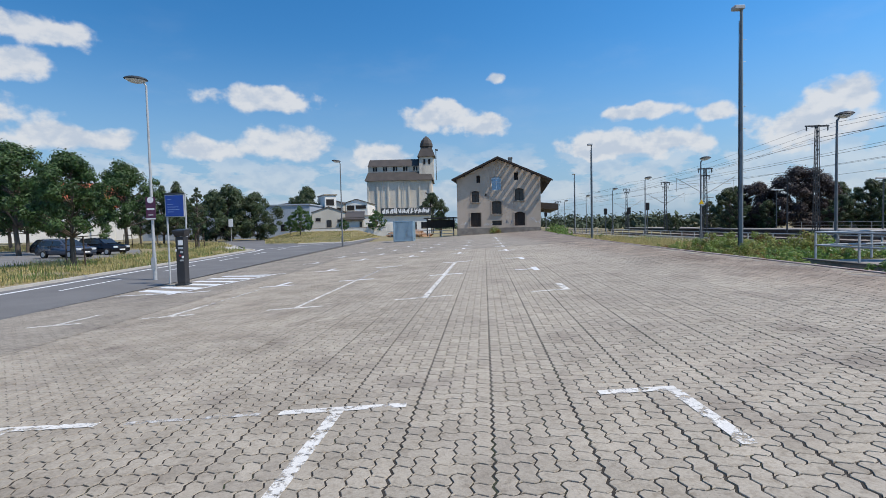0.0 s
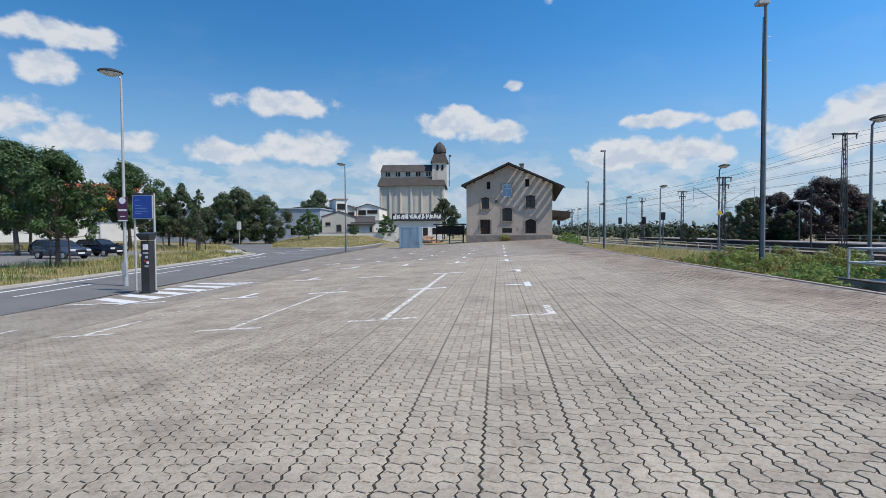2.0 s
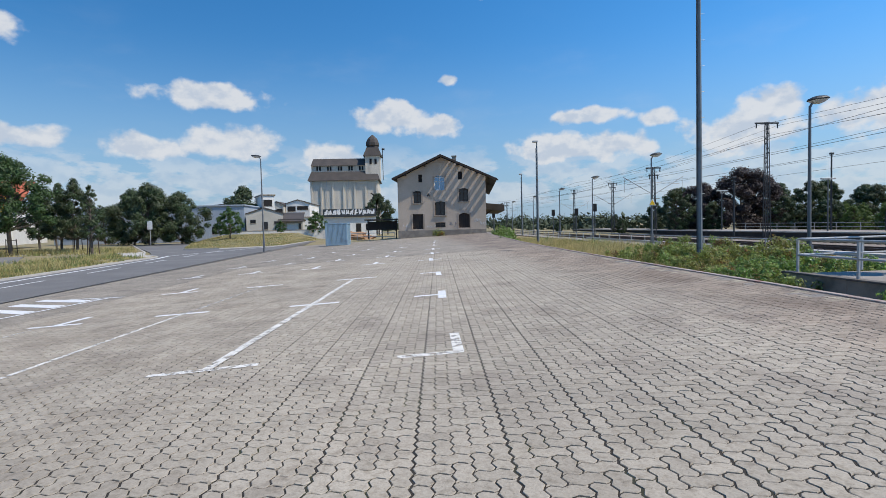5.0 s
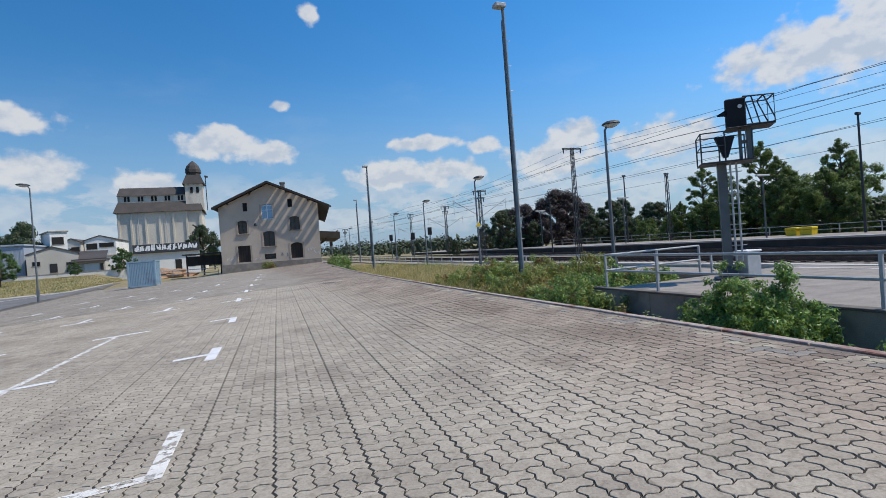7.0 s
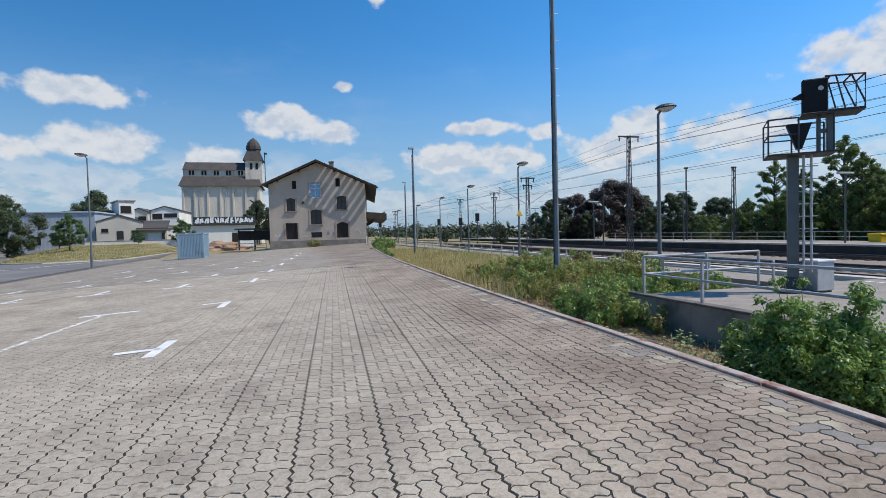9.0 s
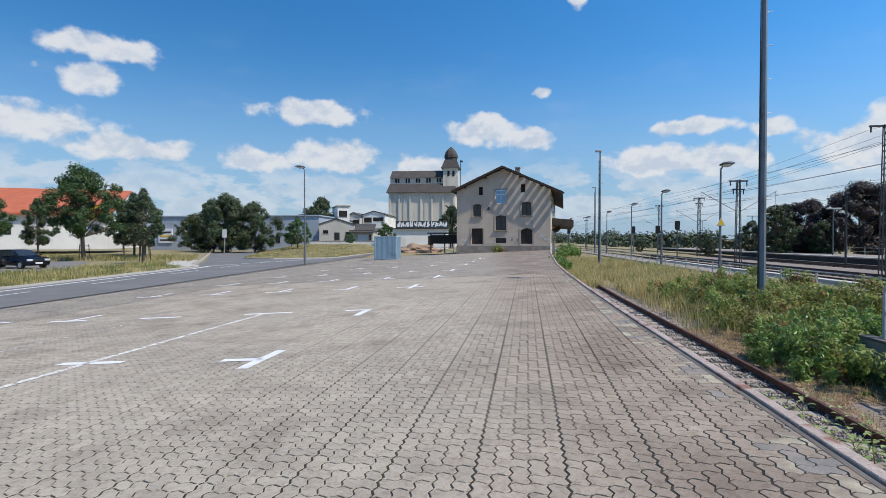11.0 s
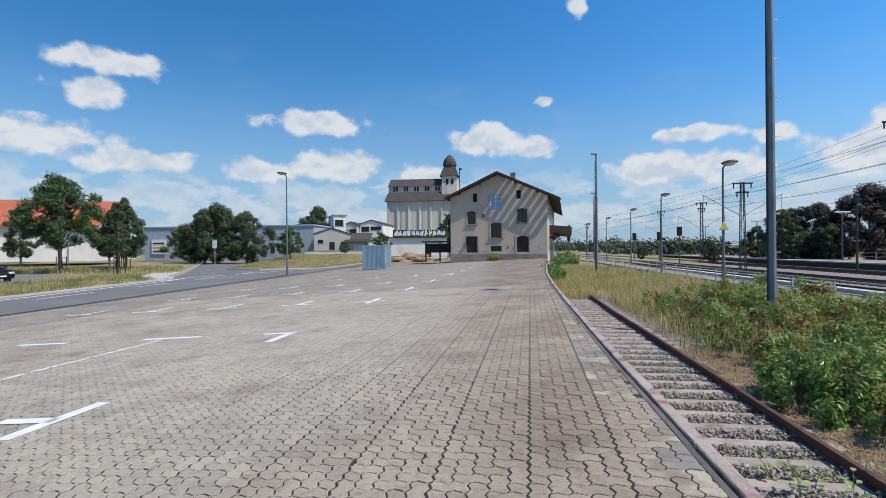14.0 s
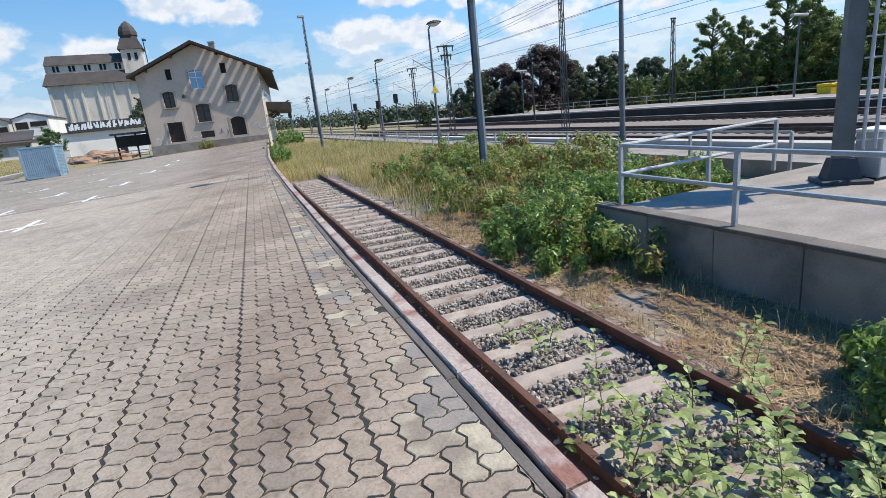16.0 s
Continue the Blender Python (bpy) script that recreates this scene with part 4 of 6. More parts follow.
for v in bm.verts:
    v.co.z -= 0.3 * (v.co.x > 1)
part("canopy", bm, M_SHADEDARK, house, "dark projecting canopy over the loading side")
for y in (8.5, 15, 22, 29):
    bm = bmesh.new()
    rod(bm, (0, y, 3.2), (2.8, y, 4.9), .09, seg=6)
    part("canopy_brace", bm, M_WOOD, house)
bm = bmesh.new()
box(bm, -HW / 2 + 1.5, -HW / 2 + 2.1, 1.2, 1.9, RZ - 1.0, RZ + .2)
box(bm, -HW / 2 + 1.45, -HW / 2 + 2.15, 1.15, 1.95, RZ + .2, RZ + .34)
part("chimney", bm, M_PLINTH, house)
bm = bmesh.new()
rod(bm, (-HW + 4.4, 0, 6.0), (-HW + 4.4, -0.7, 6.1), .04, seg=6)
rod(bm, (-HW + 4.4, -0.7, 6.12), (-HW + 4.4, -0.7, 5.75), .08, .24, 10)
part("wall_lamp", bm, M_BLACKP, house, "black wall lamp on a bracket")
rg = random.Random(3)
for u, z, w_, h_, m in ((0.9, 1.75, .55, .45, M_GRAF_W), (4.5, 1.55, 1.0, .3, M_GRAF_W), (7.6, 1.75, 1.0, .8, M_GRAF_B), (11.0, 2.2, .5, .6, M_GRAF_W), (11.8, 1.8, .45, .8, M_GRAF_W)):
    bm = bmesh.new()
    for k in range(5):
        x = -HW + u + (k / 4 - .5) * w_
        p = (x, -0.012, z + rg.uniform(-.5, .1) * h_)
        q = (x + rg.uniform(-.1, .14), -0.012, z + rg.uniform(.2, .6) * h_)
        rod(bm, p, q, .012, .012, 4)
        for v in bm.verts[-8:]:
            v.co.x += (v.co.x - x) * 2.2
    part("graffiti", bm, m, house, "faded sprayed tag")

# ---- the grain silo ----
silo = thing("grain_silo", pose(-26.6, 174, 0), "tall pale concrete grain silo with slate roof and tower", "building")
bm = bmesh.new()
box(bm, 0, 21.6, 0, 16, -1, 17.2)
part("wall", bm, M_SILO, silo, "streaked pale concrete wall")
for x in (0.15, 3.2, 6.8, 10.3, 13.8, 17.3, 20.8):
    bm = bmesh.new()
    box(bm, x, x + .5, -0.35, 0.02, -1, 16.6)
    part("pilaster", bm, M_SILO, silo)


def hip(bm, x0, x1, y0, y1, z0, ix, iy, z1):
    a = [bm.verts.new(v) for v in ((x0, y0, z0), (x1, y0, z0), (x1, y1, z0), (x0, y1, z0))]
    b = [bm.verts.new(v) for v in ((x0 + ix, y0 + iy, z1), (x1 - ix, y0 + iy, z1), (x1 - ix, y1 - iy, z1), (x0 + ix, y1 - iy, z1))]
    bm.faces.new(a[::-1])
    bm.faces.new(b)
    for i in range(4):
        bm.faces.new((a[i], a[(i + 1) % 4], b[(i + 1) % 4], b[i]))
    return bm


part("lower_roof", hip(bmesh.new(), -0.7, 22.2, -0.9, 17, 17.0, 0.9, 2.2, 20.0), M_SLATE, silo, "brown-grey slate skirt roof")
bm = bmesh.new()
box(bm, 0.3, 18, 1.4, 14, 19.9, 22.0)
part("attic_wall", bm, M_SILO, silo)
part("upper_roof", hip(bmesh.new(), 0.2, 18.0, 0.9, 15, 21.9, 0.3, 3.2, 24.5), M_SLATE, silo)
for i in range(5):
    for k in (0, .85):
        bm = bmesh.new()
        box(bm, 1.9 + i * 3.4 + k, 2.45 + i * 3.4 + k, 1.3, 1.42, 20.3, 21.7)
        part("attic_window", bm, M_DARKIN, silo)
tower = bmesh.new()
box(tower, 17.6, 22.4, 0.6, 6, 17, 25.0)
tower = part("tower", tower, M_SILO, silo)
for x in (19.0, 20.6):
    bm = bmesh.new()
    box(bm, x, x + .7, 0.5, 0.62, 22.2, 23.9)
    part("tower_window", bm, M_DARKIN, tower)
part("tower_skirt", hip(bmesh.new(), 17.0, 23.0, 0.0, 6.6, 24.8, 1.1, 1.1, 27.6), M_SLATE, tower)
bm = bmesh.new()
prev = None
for r, z in ((2.05, 27.5), (2.05, 28.2), (2.3, 28.4), (2.25, 29.3), (1.8, 30.4), (1.0, 31.3), (0.15, 32.0)):
    ring = [bm.verts.new((20 + r * math.cos(i * math.tau / 8 + .39), 3.3 + r * math.sin(i * math.tau / 8 + .39), z)) for i in range(8)]
    if prev:
        for i in range(8):
            bm.faces.new((prev[i], prev[(i + 1) % 8], ring[(i + 1) % 8], ring[i]))
    prev = ring
bm.faces.new(prev)
part("dome", bm, M_SLATE, tower, "dark eight-sided tower dome")
bm = bmesh.new()
rod(bm, (23.2, 2, 17), (23.2, 2, 27.4), .12, seg=6)
rod(bm, (23.0, 2, 27.2), (23.9, 2, 27.0), .3, .3, 8)
part("hoist", bm, M_DARKSTEEL, silo)
for x in (5.2, 12.2):
    bm = bmesh.new()
    rod(bm, (x, -0.3, 0), (x, -0.3, 17), .08, seg=6)
    part("downpipe", bm, M_GALV, silo)


# ---- low sheds round the silo ----
def shed(name, x, y, w, d, h, wall, roof, label, pitch=0.0, rot=0.0, wins=(), group="sheds by the silo", z=-0.5, roof_over=0.25):
    """A low building: walls, roof and openings as (u0, u1, z0, z1, material)."""
    t = thing(name, pose(x, y, z, 0, 0, rot), label, "building", group)
    bm = bmesh.new()
    box(bm, 0, w, 0, d, 0, h)
    if pitch:
        a = [bm.verts.new(v) for v in ((0, 0, h), (w, 0, h), (w / 2, 0, h + pitch))]
        b = [bm.verts.new(v) for v in ((0, d, h), (w, d, h), (w / 2, d, h + pitch))]
        bm.faces.new(a)
        bm.faces.new(b[::-1])
    part("wall", bm, wall, t)
    bm = bmesh.new()
    o = roof_over
    if pitch:
        k = pitch / (w / 2)
        prof = [(-o, h - o * k), (w / 2, h + pitch), (w + o, h - o * k), (w + o, h - o * k + .2), (w / 2, h + pitch + .22), (-o, h - o * k + .2)]
        extrude_profile(bm, prof, -o, d + o)
    else:
        rbox(bm, -o, w + o, -o, d + o, h + .002, h + .3, .03)
    part("roof", bm, roof, t)
    for u0, u1, z0, z1, m in wins:
        bm = bmesh.new()
        box(bm, u0, u1, -0.05, 0.03, z0, z1)
        p = part("door" if z0 < .3 else "window", bm, m, t)
        bm = bmesh.new()
        box(bm, u0 - .1, u1 + .1, -0.08, -0.052, z0 - .12, z0 - .01)
        part("sill", bm, M_CONC, p)
    return t


hall = shed("warehouse_hall", -72, 122, 40, 30, 7.6, M_HALL, M_HALL, "long blue-grey clad warehouse with flat roof", wins=((12, 13.2, 2.2, 5.2, M_DARKIN), (30, 31, 1.6, 3.2, M_PANE), (33, 34, 1.6, 3.2, M_PANE)))
for i in range(60):
    bm = bmesh.new()
    box(bm, .15 + i * .665, .45 + i * .665, -0.03, -0.003, .3, 7.5)
    part("cladding_rib", bm, M_HALL, hall)
bm = bmesh.new()
rod(bm, (18.6, -.15, 0), (18.6, -.15, 7.6), .13, seg=6)
part("downpipe", bm, M_GREYPAINT, hall)
bm = bmesh.new()
rbox(bm, 1.9, 5.4, -0.25, -0.1, 1.6, 4.9, .03)
bb = part("billboard", bm, M_SIGNW, hall, "pale advertising board with brown bars")
for z, c in ((2.1, M_WOOD), (3.0, M_YSIGN), (3.9, M_WOOD)):
    bm = bmesh.new()
    box(bm, 2.3, 5.0, -0.29, -0.255, z, z + .35)
    part("print_bar", bm, c, bb)
shed("gable_shed", -30.2, 117, 7.4, 14, 4.3, M_CREAM, M_SLATE, "cream gabled workshop with small windows", pitch=1.2, wins=((.8, 1.9, 2.4, 3.1, M_PANE), (3.2, 4.3, 1.0, 2.6, M_PANE), (5.6, 6.8, 2.2, 2.7, M_PANE)), roof_over=.15, rot=12, z=.8)
garage = shed("flat_shed", -23.6, 118, 4.8, 10, 2.8, M_CREAM, M_SLATE, "low garage with a dark lean-to roof and white door", wins=((1.6, 3.8, .1, 2.2, M_WHITEWALL), (4.0, 4.5, .9, 2.1, M_PANE)), rot=8, z=.8)
bm = bmesh.new()
extrude_profile(bm, [(-1.0, 2.5), (-1.0, 2.7), (6.5, 4.7), (6.5, 4.5)], -.3, 5.0)
bmesh.ops.transform(bm, matrix=Matrix(((0, 1, 0, 0), (1, 0, 0, 0), (0, 0, 1, 0), (0, 0, 0, 1))), verts=bm.verts[:])
bmesh.ops.recalc_face_normals(bm, faces=bm.faces[:])
part("lean_to_roof", bm, M_SLATE, garage, "dark sloping roof")
shed("white_block", -31.0, 133, 2.9, 9, 10.5, M_WHITEWALL, M_CONC, "white three-storey block with a dark window band", wins=((0.3, 2.3, 8.0, 9.5, M_DARKIN), (0.3, 2.3, 4.8, 6.4, M_PANE)), rot=25)
shed("dark_roof_shed", -33.6, 150, 3.8, 16, 8.9, M_CREAM, M_SLATE, "pale shed with dark pitched roof", pitch=.9, wins=((.3, 3.5, 6.0, 7.9, M_DARKIN),))
shed("dark_roof_shed", -29.6, 152, 6.4, 16, 9.3, M_WHITEWALL, M_SLATE, "white shed with a wide dark low roof", pitch=1.0, wins=((.4, 2.6, 7.2, 8.6, M_DARKIN), (3.0, 6.0, 7.6, 8.6, M_DARKIN)))
yard_wall = thing("garden_wall", pose(-31, 113.6, -.5, 0, 0, 3), "low white rendered wall before the workshops", "wall")
for i in range(6):
    bm = bmesh.new()
    rbox(bm, i * 3.0, i * 3.0 + 2.96, 0, .25, 0, 2.0, .02)
    panel = part("wall_panel", bm, M_WHITEWALL, yard_wall)
    bm = bmesh.new()
    rbox(bm, i * 3.0 - .02, i * 3.0 + 2.98, -.05, .3, 2.002, 2.1, .02)
    part("coping", bm, M_CONC, panel)
shed("dark_roof_shed", -46, 152, 11, 16, 7.6, M_HALL, M_SLATE, "grey shed with dark low roof", pitch=1.6, wins=((1, 10, 5.6, 6.8, M_DARKIN),))
shed("dark_roof_shed", -52, 158, 14, 14, 9.4, M_HALL, M_SLATE, "far grey shed with a dark roof", pitch=.8)
long_shed = shed("long_shed", -22.6, 136, 18.6, 12, 5.0, M_WHITEWALL, M_CONC, "long white shed with sprayed roof edge", wins=((2, 3.3, .2, 3.2, M_DARKIN), (13.5, 14.8, .2, 3.3, M_DARKIN), (16, 17.6, 1.6, 3.2, M_PANE)), rot=8)
band = bmesh.new()
rbox(band, 5.4, 18.6, -0.6, -0.3, 5.02, 7.0, .04)
band = part("fascia", band, M_DARKSTEEL, long_shed, "dark fascia with sprayed white shapes")
spray = random.Random(64)
for i in range(12):
    bm = bmesh.new()
    x = 5.7 + i * 1.06
    for k in range(3):
        a, b = spray.uniform(-.3, .3), spray.uniform(-.35, .35)
        u, w = x + spray.uniform(0, .8), x + spray.uniform(0, .8)
        rod(bm, (u, -.63, 5.5 + spray.uniform(0, .3)), (w + a * .5, -.63, 6.75 + b * .6), .17, .13, 8)
    rod(bm, (x + .1, -.63, 6.1 + spray.uniform(-.3, .3)), (x + .85, -.63, 6.1 + spray.uniform(-.3, .3)), .16, .16, 8)
    for v_ in bm.verts:
        v_.co.y = -.61 + (v_.co.y + .63) * .2
    part("sprayed_shape", bm, M_GRAF_W, band)
lean = thing("open_shelter", pose(-3.2, 92, -0.3, 0, 0, -7.7), "dark open timber shelter beside the goods shed", "shelter")
for x in (0.1, 2.4, 4.8):
    bm = bmesh.new()
    box(bm, x - .09, x + .09, .1, .28, 0, 3.1)
    part("post", bm, M_WOOD, lean)
bm = bmesh.new()
box(bm, -.4, 5.2, -.4, 5, 3.1, 3.3)
part("roof", bm, M_ROOF, lean)
bm = bmesh.new()
box(bm, 0, 5, .12, .2, 1.5, 2.9)
part("hoarding", bm, M_WOOD, lean)
conv = thing("conveyor_rig", pose(-4.6, 150, -0.4), "dark rusty conveyor frame beside the silo", "machine")
for a, b in (((0, 0, 0), (0, 0, 10.5)), ((3, 0, 0), (3, 0, 9)), ((0, 0, 10), (5, 0, 6)), ((0, 0, 4), (3, 0, 4)), ((0, 0, 7), (3, 0, 7)), ((0, 0, 4), (3, 0, 7)), ((-1.4, 0, 11.6), (1.4, 0, 9.6))):
    bm = bmesh.new()
    rod(bm, a, b, .18, seg=6)
    part("strut", bm, M_WOOD, conv)
bm = bmesh.new()
rod(bm, (0.6, 0, 9.6), (0.6, 0, 11.2), .9, .6, 8)
part("hopper", bm, M_WOOD, conv)
# white hall with red roof
rh = thing("supermarket_hall", pose(-90, 74, 0.3, 0, 0, 24), "white market hall with a red tiled roof", "building")
bm = bmesh.new()
box(bm, 0, 36.5, 0, 26, 0, 5.6)
part("wall", bm, M_WHITEWALL, rh)
bm = bmesh.new()
extrude_profile(bm, [(-.8, 5.5), (-.8, 5.8), (13, 10.8), (13, 10.5)], -.8, 37.3)
bmesh.ops.transform(bm, matrix=Matrix(((0, 1, 0, 0), (1, 0, 0, 0), (0, 0, 1, 0), (0, 0, 0, 1))), verts=bm.verts[:])
bmesh.ops.recalc_face_normals(bm, faces=bm.faces[:])
part("roof", bm, M_REDROOF, rh, "red clay tile roof")
for u in (4, 9, 14, 22):
    bm = bmesh.new()
    box(bm, u, u + 1.4, -.06, .02, 2.4, 3.8)
    part("window", bm, M_PANE, rh)
bm = bmesh.new()
box(bm, 33, 36.4, -.35, .0, 0, 3.0)
part("porch", bm, M_WHITEWALL, rh)
bm = bmesh.new()
rbox(bm, 33.0, 36.6, -1.2, -.85, 5.0, 7.2, .05)
ys_ = part("shop_sign", bm, M_YSIGN, rh, "yellow shop sign with a red bar")
bm = bmesh.new()
box(bm, 33.5, 36.1, -1.24, -1.205, 5.8, 6.5)
part("sign_bar", bm, plain("sign_red", (0.5, 0.02, 0.02), .5), ys_)
shed("red_roof_house", -66, 38, 12, 14, 5.2, M_WHITEWALL, M_REDROOF, "white house with a red tiled roof", pitch=3.0, rot=60, wins=((1, 2.4, 1.2, 2.8, M_PANE), (5, 6.4, 1.2, 2.8, M_PANE)), group="")

# ---- container ----
cont = thing("shipping_container", pose(-3.6, 64.5, pave_z(-4.8, 65) - .03, 0, 0, -3), "small corrugated blue-grey steel container on the yard", "container")
CW, CD, CH = 2.45, 2.3, 2.6
bm = bmesh.new()
box(bm, -CW + .05, -.05, .05, CD - .05, .12, CH - .04)
part("body", bm, M_CONTAINER, cont)
for i in range(16):
    bm = bmesh.new()
    u = -CW + .18 + i * (CW - .36) / 15
    box(bm, u - .055, u + .055, -0.005, .05, .2, CH - .2)
    part("corrugation", bm, M_CONTAINER, cont)
for i in range(9):
    bm = bmesh.new()
    u = .2 + i * (CD - .4) / 8
    box(bm, -.05, .01, u - .06, u + .06, .2, CH - .2)
    part("corrugation", bm, M_CONTAINER, cont)
for x, y in ((-CW, 0), (-.14, 0), (-CW, CD - .14), (-.14, CD - .14)):
    bm = bmesh.new()
    rbox(bm, x - .02, x + .16, y - .02, y + .16, 0, CH, .015)
    part("corner_post", bm, M_CONTAINER, cont)
for z in (.06, CH - .14):
    bm = bmesh.new()
    rbox(bm, -CW, 0, -.02, .1, z, z + .14, .01)
    rbox(bm, -.1, .02, 0, CD, z, z + .14, .01)
    part("frame_rail", bm, M_CONTAINER, cont)


# ---- lamps, masts and signals ----
def lamp_post(name, x, y, z, h, side, label, group, r=0.075, arm=0.35, steel=M_GALV):
    """A tapered street lamp post with a domed head to one side."""
    t = thing(name, pose(x, y, z), label, "street lamp", group)
    bm = bmesh.new()
    rod(bm, (0, 0, 0), (0, 0, 1.1), r * 1.35, r * 1.3, 12)
    rod(bm, (0, 0, 1.1), (0, 0, h - .25), r, r * .62, 12)
    part("post", bm, steel, t, smooth=False)
    bm = bmesh.new()
    box(bm, -.09, .09, -r * 1.35 - .012, -r * 1.3, .45, .95)
    part("service_door", bm, steel, t)
    bm = bmesh.new()
    rod(bm, (0, 0, h - .28), (side * .12, 0, h - .1), r * .62, r * .5, 10)
    part("neck", bm, steel, t)

    def turned(rings, lift):
        """A round body from rings of (radius, height), drawn out sideways and tipped up towards its far end."""
        body = bmesh.new()
        last = None
        for rad, z in rings:
            ring = []
            for i in range(14):
                px, py = .06 + arm + rad * (arm + .12) / .3 * math.cos(i * math.tau / 14), rad * math.sin(i * math.tau / 14)
                ring.append(body.verts.new((side * px, py, h + z + px * lift)))
            if last:
                for i in range(14):
                    body.faces.new((last[i], last[(i + 1) % 14], ring[(i + 1) % 14], ring[i]))
            else:
                body.faces.new(ring[::-1])
            last = ring
        body.faces.new(last)
        bmesh.ops.recalc_face_normals(body, faces=body.faces[:])
        return body

    hd = part("head", turned(((.3, -.06), (.31, -.03), (.27, .02), (.17, .07), (.05, .09)), .1), M_DARKSTEEL, t, "dark domed lamp head")
    part("glass_bowl", turned(((.06, -.2), (.15, -.17), (.25, -.1), (.27, -.062)), .1), M_LIGHTGL, hd)
    return t


lampA = lamp_post("street_lamp", -11.15, 21.5, -0.5, 8.2, -1, "tall grey steel street lamp beside the ticket machine", "car park lamps", .062)
bm = bmesh.new()
rbox(bm, -.2, .2, -.1, -.08, 2.5, 3.42, .004)
pst = part("poster", bm, M_POSTER, lampA, "dark red election-style poster tied to the post")
bm = bmesh.new()
rod(bm, (0, -.101, 3.3), (0, -.106, 3.3), .13, .13, 14)
part("print_disc", bm, M_SIGNW, pst)
for z, w_, h_ in ((2.9, .16, .07), (2.68, .1, .03), (2.51, .19, .05)):
    bm = bmesh.new()
    box(bm, -w_, w_, -.104, -.1005, z, z + h_)
    part("print_bar", bm, M_SIGNW, pst)
for z in (2.62, 3.2):
    bm = bmesh.new()
    rod(bm, (0, 0, z), (0, 0, z + .02), .105, .105, 12)
    part("cable_tie", bm, M_BLACKP, pst)
lamp_post("street_lamp", -10.5, 55.5, -0.49, 9.1, -1, "tall grey steel street lamp at the edge of the yard", "car park lamps", steel=M_POST)
for x, y in ((17.85, 23.2), (19.05, 37.9), (20.9, 53.5), (22.6, 69.5), (23.4, 86), (23.6, 103), (23.2, 121), (22, 140)):
    lp = lamp_post("platform_lamp", x, y, -0.4 if y < 30 else -0.25, 6.3 if y < 30 else 6.15, 1, "grey platform lamp post with a dark domed head", "platform lamps", .07, .26, M_POST)
    if 37 < y < 38:
        for name, k, dy, m in (("warning_plate", .62, -.1, M_SIGNW), ("warning_face", .46, -.115, M_YSIGN)):
            bm = bmesh.new()
            extrude_profile(bm, [(-.4 * k, 3.02 - .3 * k), (.4 * k, 3.02 - .3 * k), (0, 3.02 + .42 * k)], dy, dy + .012)
            part(name, bm, m, lp, "yellow triangular warning plate")
for x, y in ((44.4, 36.4), (44.6, 20), (44.4, 53), (44.4, 70), (44.4, 88), (44.4, 106)):
    t = thing("platform_lamp", pose(x, y, 0.16), "thin lamp post with a cross-shaped head on the island platform", "street lamp", "island platform lamps")
    bm = bmesh.new()
    rod(bm, (0, 0, 0), (0, 0, 5.1), .07, .05, 8)
    part("post", bm, M_GREYPAINT, t)
    bm = bmesh.new()
    rbox(bm, -.75, .75, -.12, .12, 5.05, 5.2, .03)
    part("head", bm, M_GALV, t)


def flood_mast(x, y, z, h, label):
    """A tall tapered floodlight mast with climbing irons."""
    t = thing("floodlight_mast", pose(x, y, z), label, "mast", "floodlight masts")
    bm = bmesh.new()
    rod(bm, (0, 0, 0), (0, 0, h * .55), .125, .1, 8)
    rod(bm, (0, 0, h * .55), (0, 0, h), .1, .07, 8)
    part("pole", bm, M_MAST, t, "blue-grey steel pole")
    bm = bmesh.new()
    rod(bm, (-.14, -.02, .5), (-.12, -.02, h - .6), .02, .02, 5)
    part("cable_duct", bm, M_DARKSTEEL, t)
    for i in range(int(h * 1.6)):
        if i % 2 == 0:
            bm = bmesh.new()
            zz = 2.5 + i * .55
            if zz > h - .8:
                break
            rod(bm, (0, 0, zz), (.24, 0, zz + .02), .012, .012, 5)
            part("climbing_iron", bm, M_GALV, t)
    bm = bmesh.new()
    rbox(bm, -.42, .1, -.2, .2, h - .05, h + .14, .03)
    part("floodlight", bm, M_GALV, t, "pale box-shaped floodlight")
    return t


flood_mast(15.74, 26.8, -0.9, 12.8, "tall blue-grey floodlight mast rising out of brambles")
flood_mast(16.9, 58.6, -0.9, 11.0, "thin distant floodlight mast in dry grass")
flood_mast(22.5, 90, -0.5, 10.3, "thin distant floodlight mast beside the track")


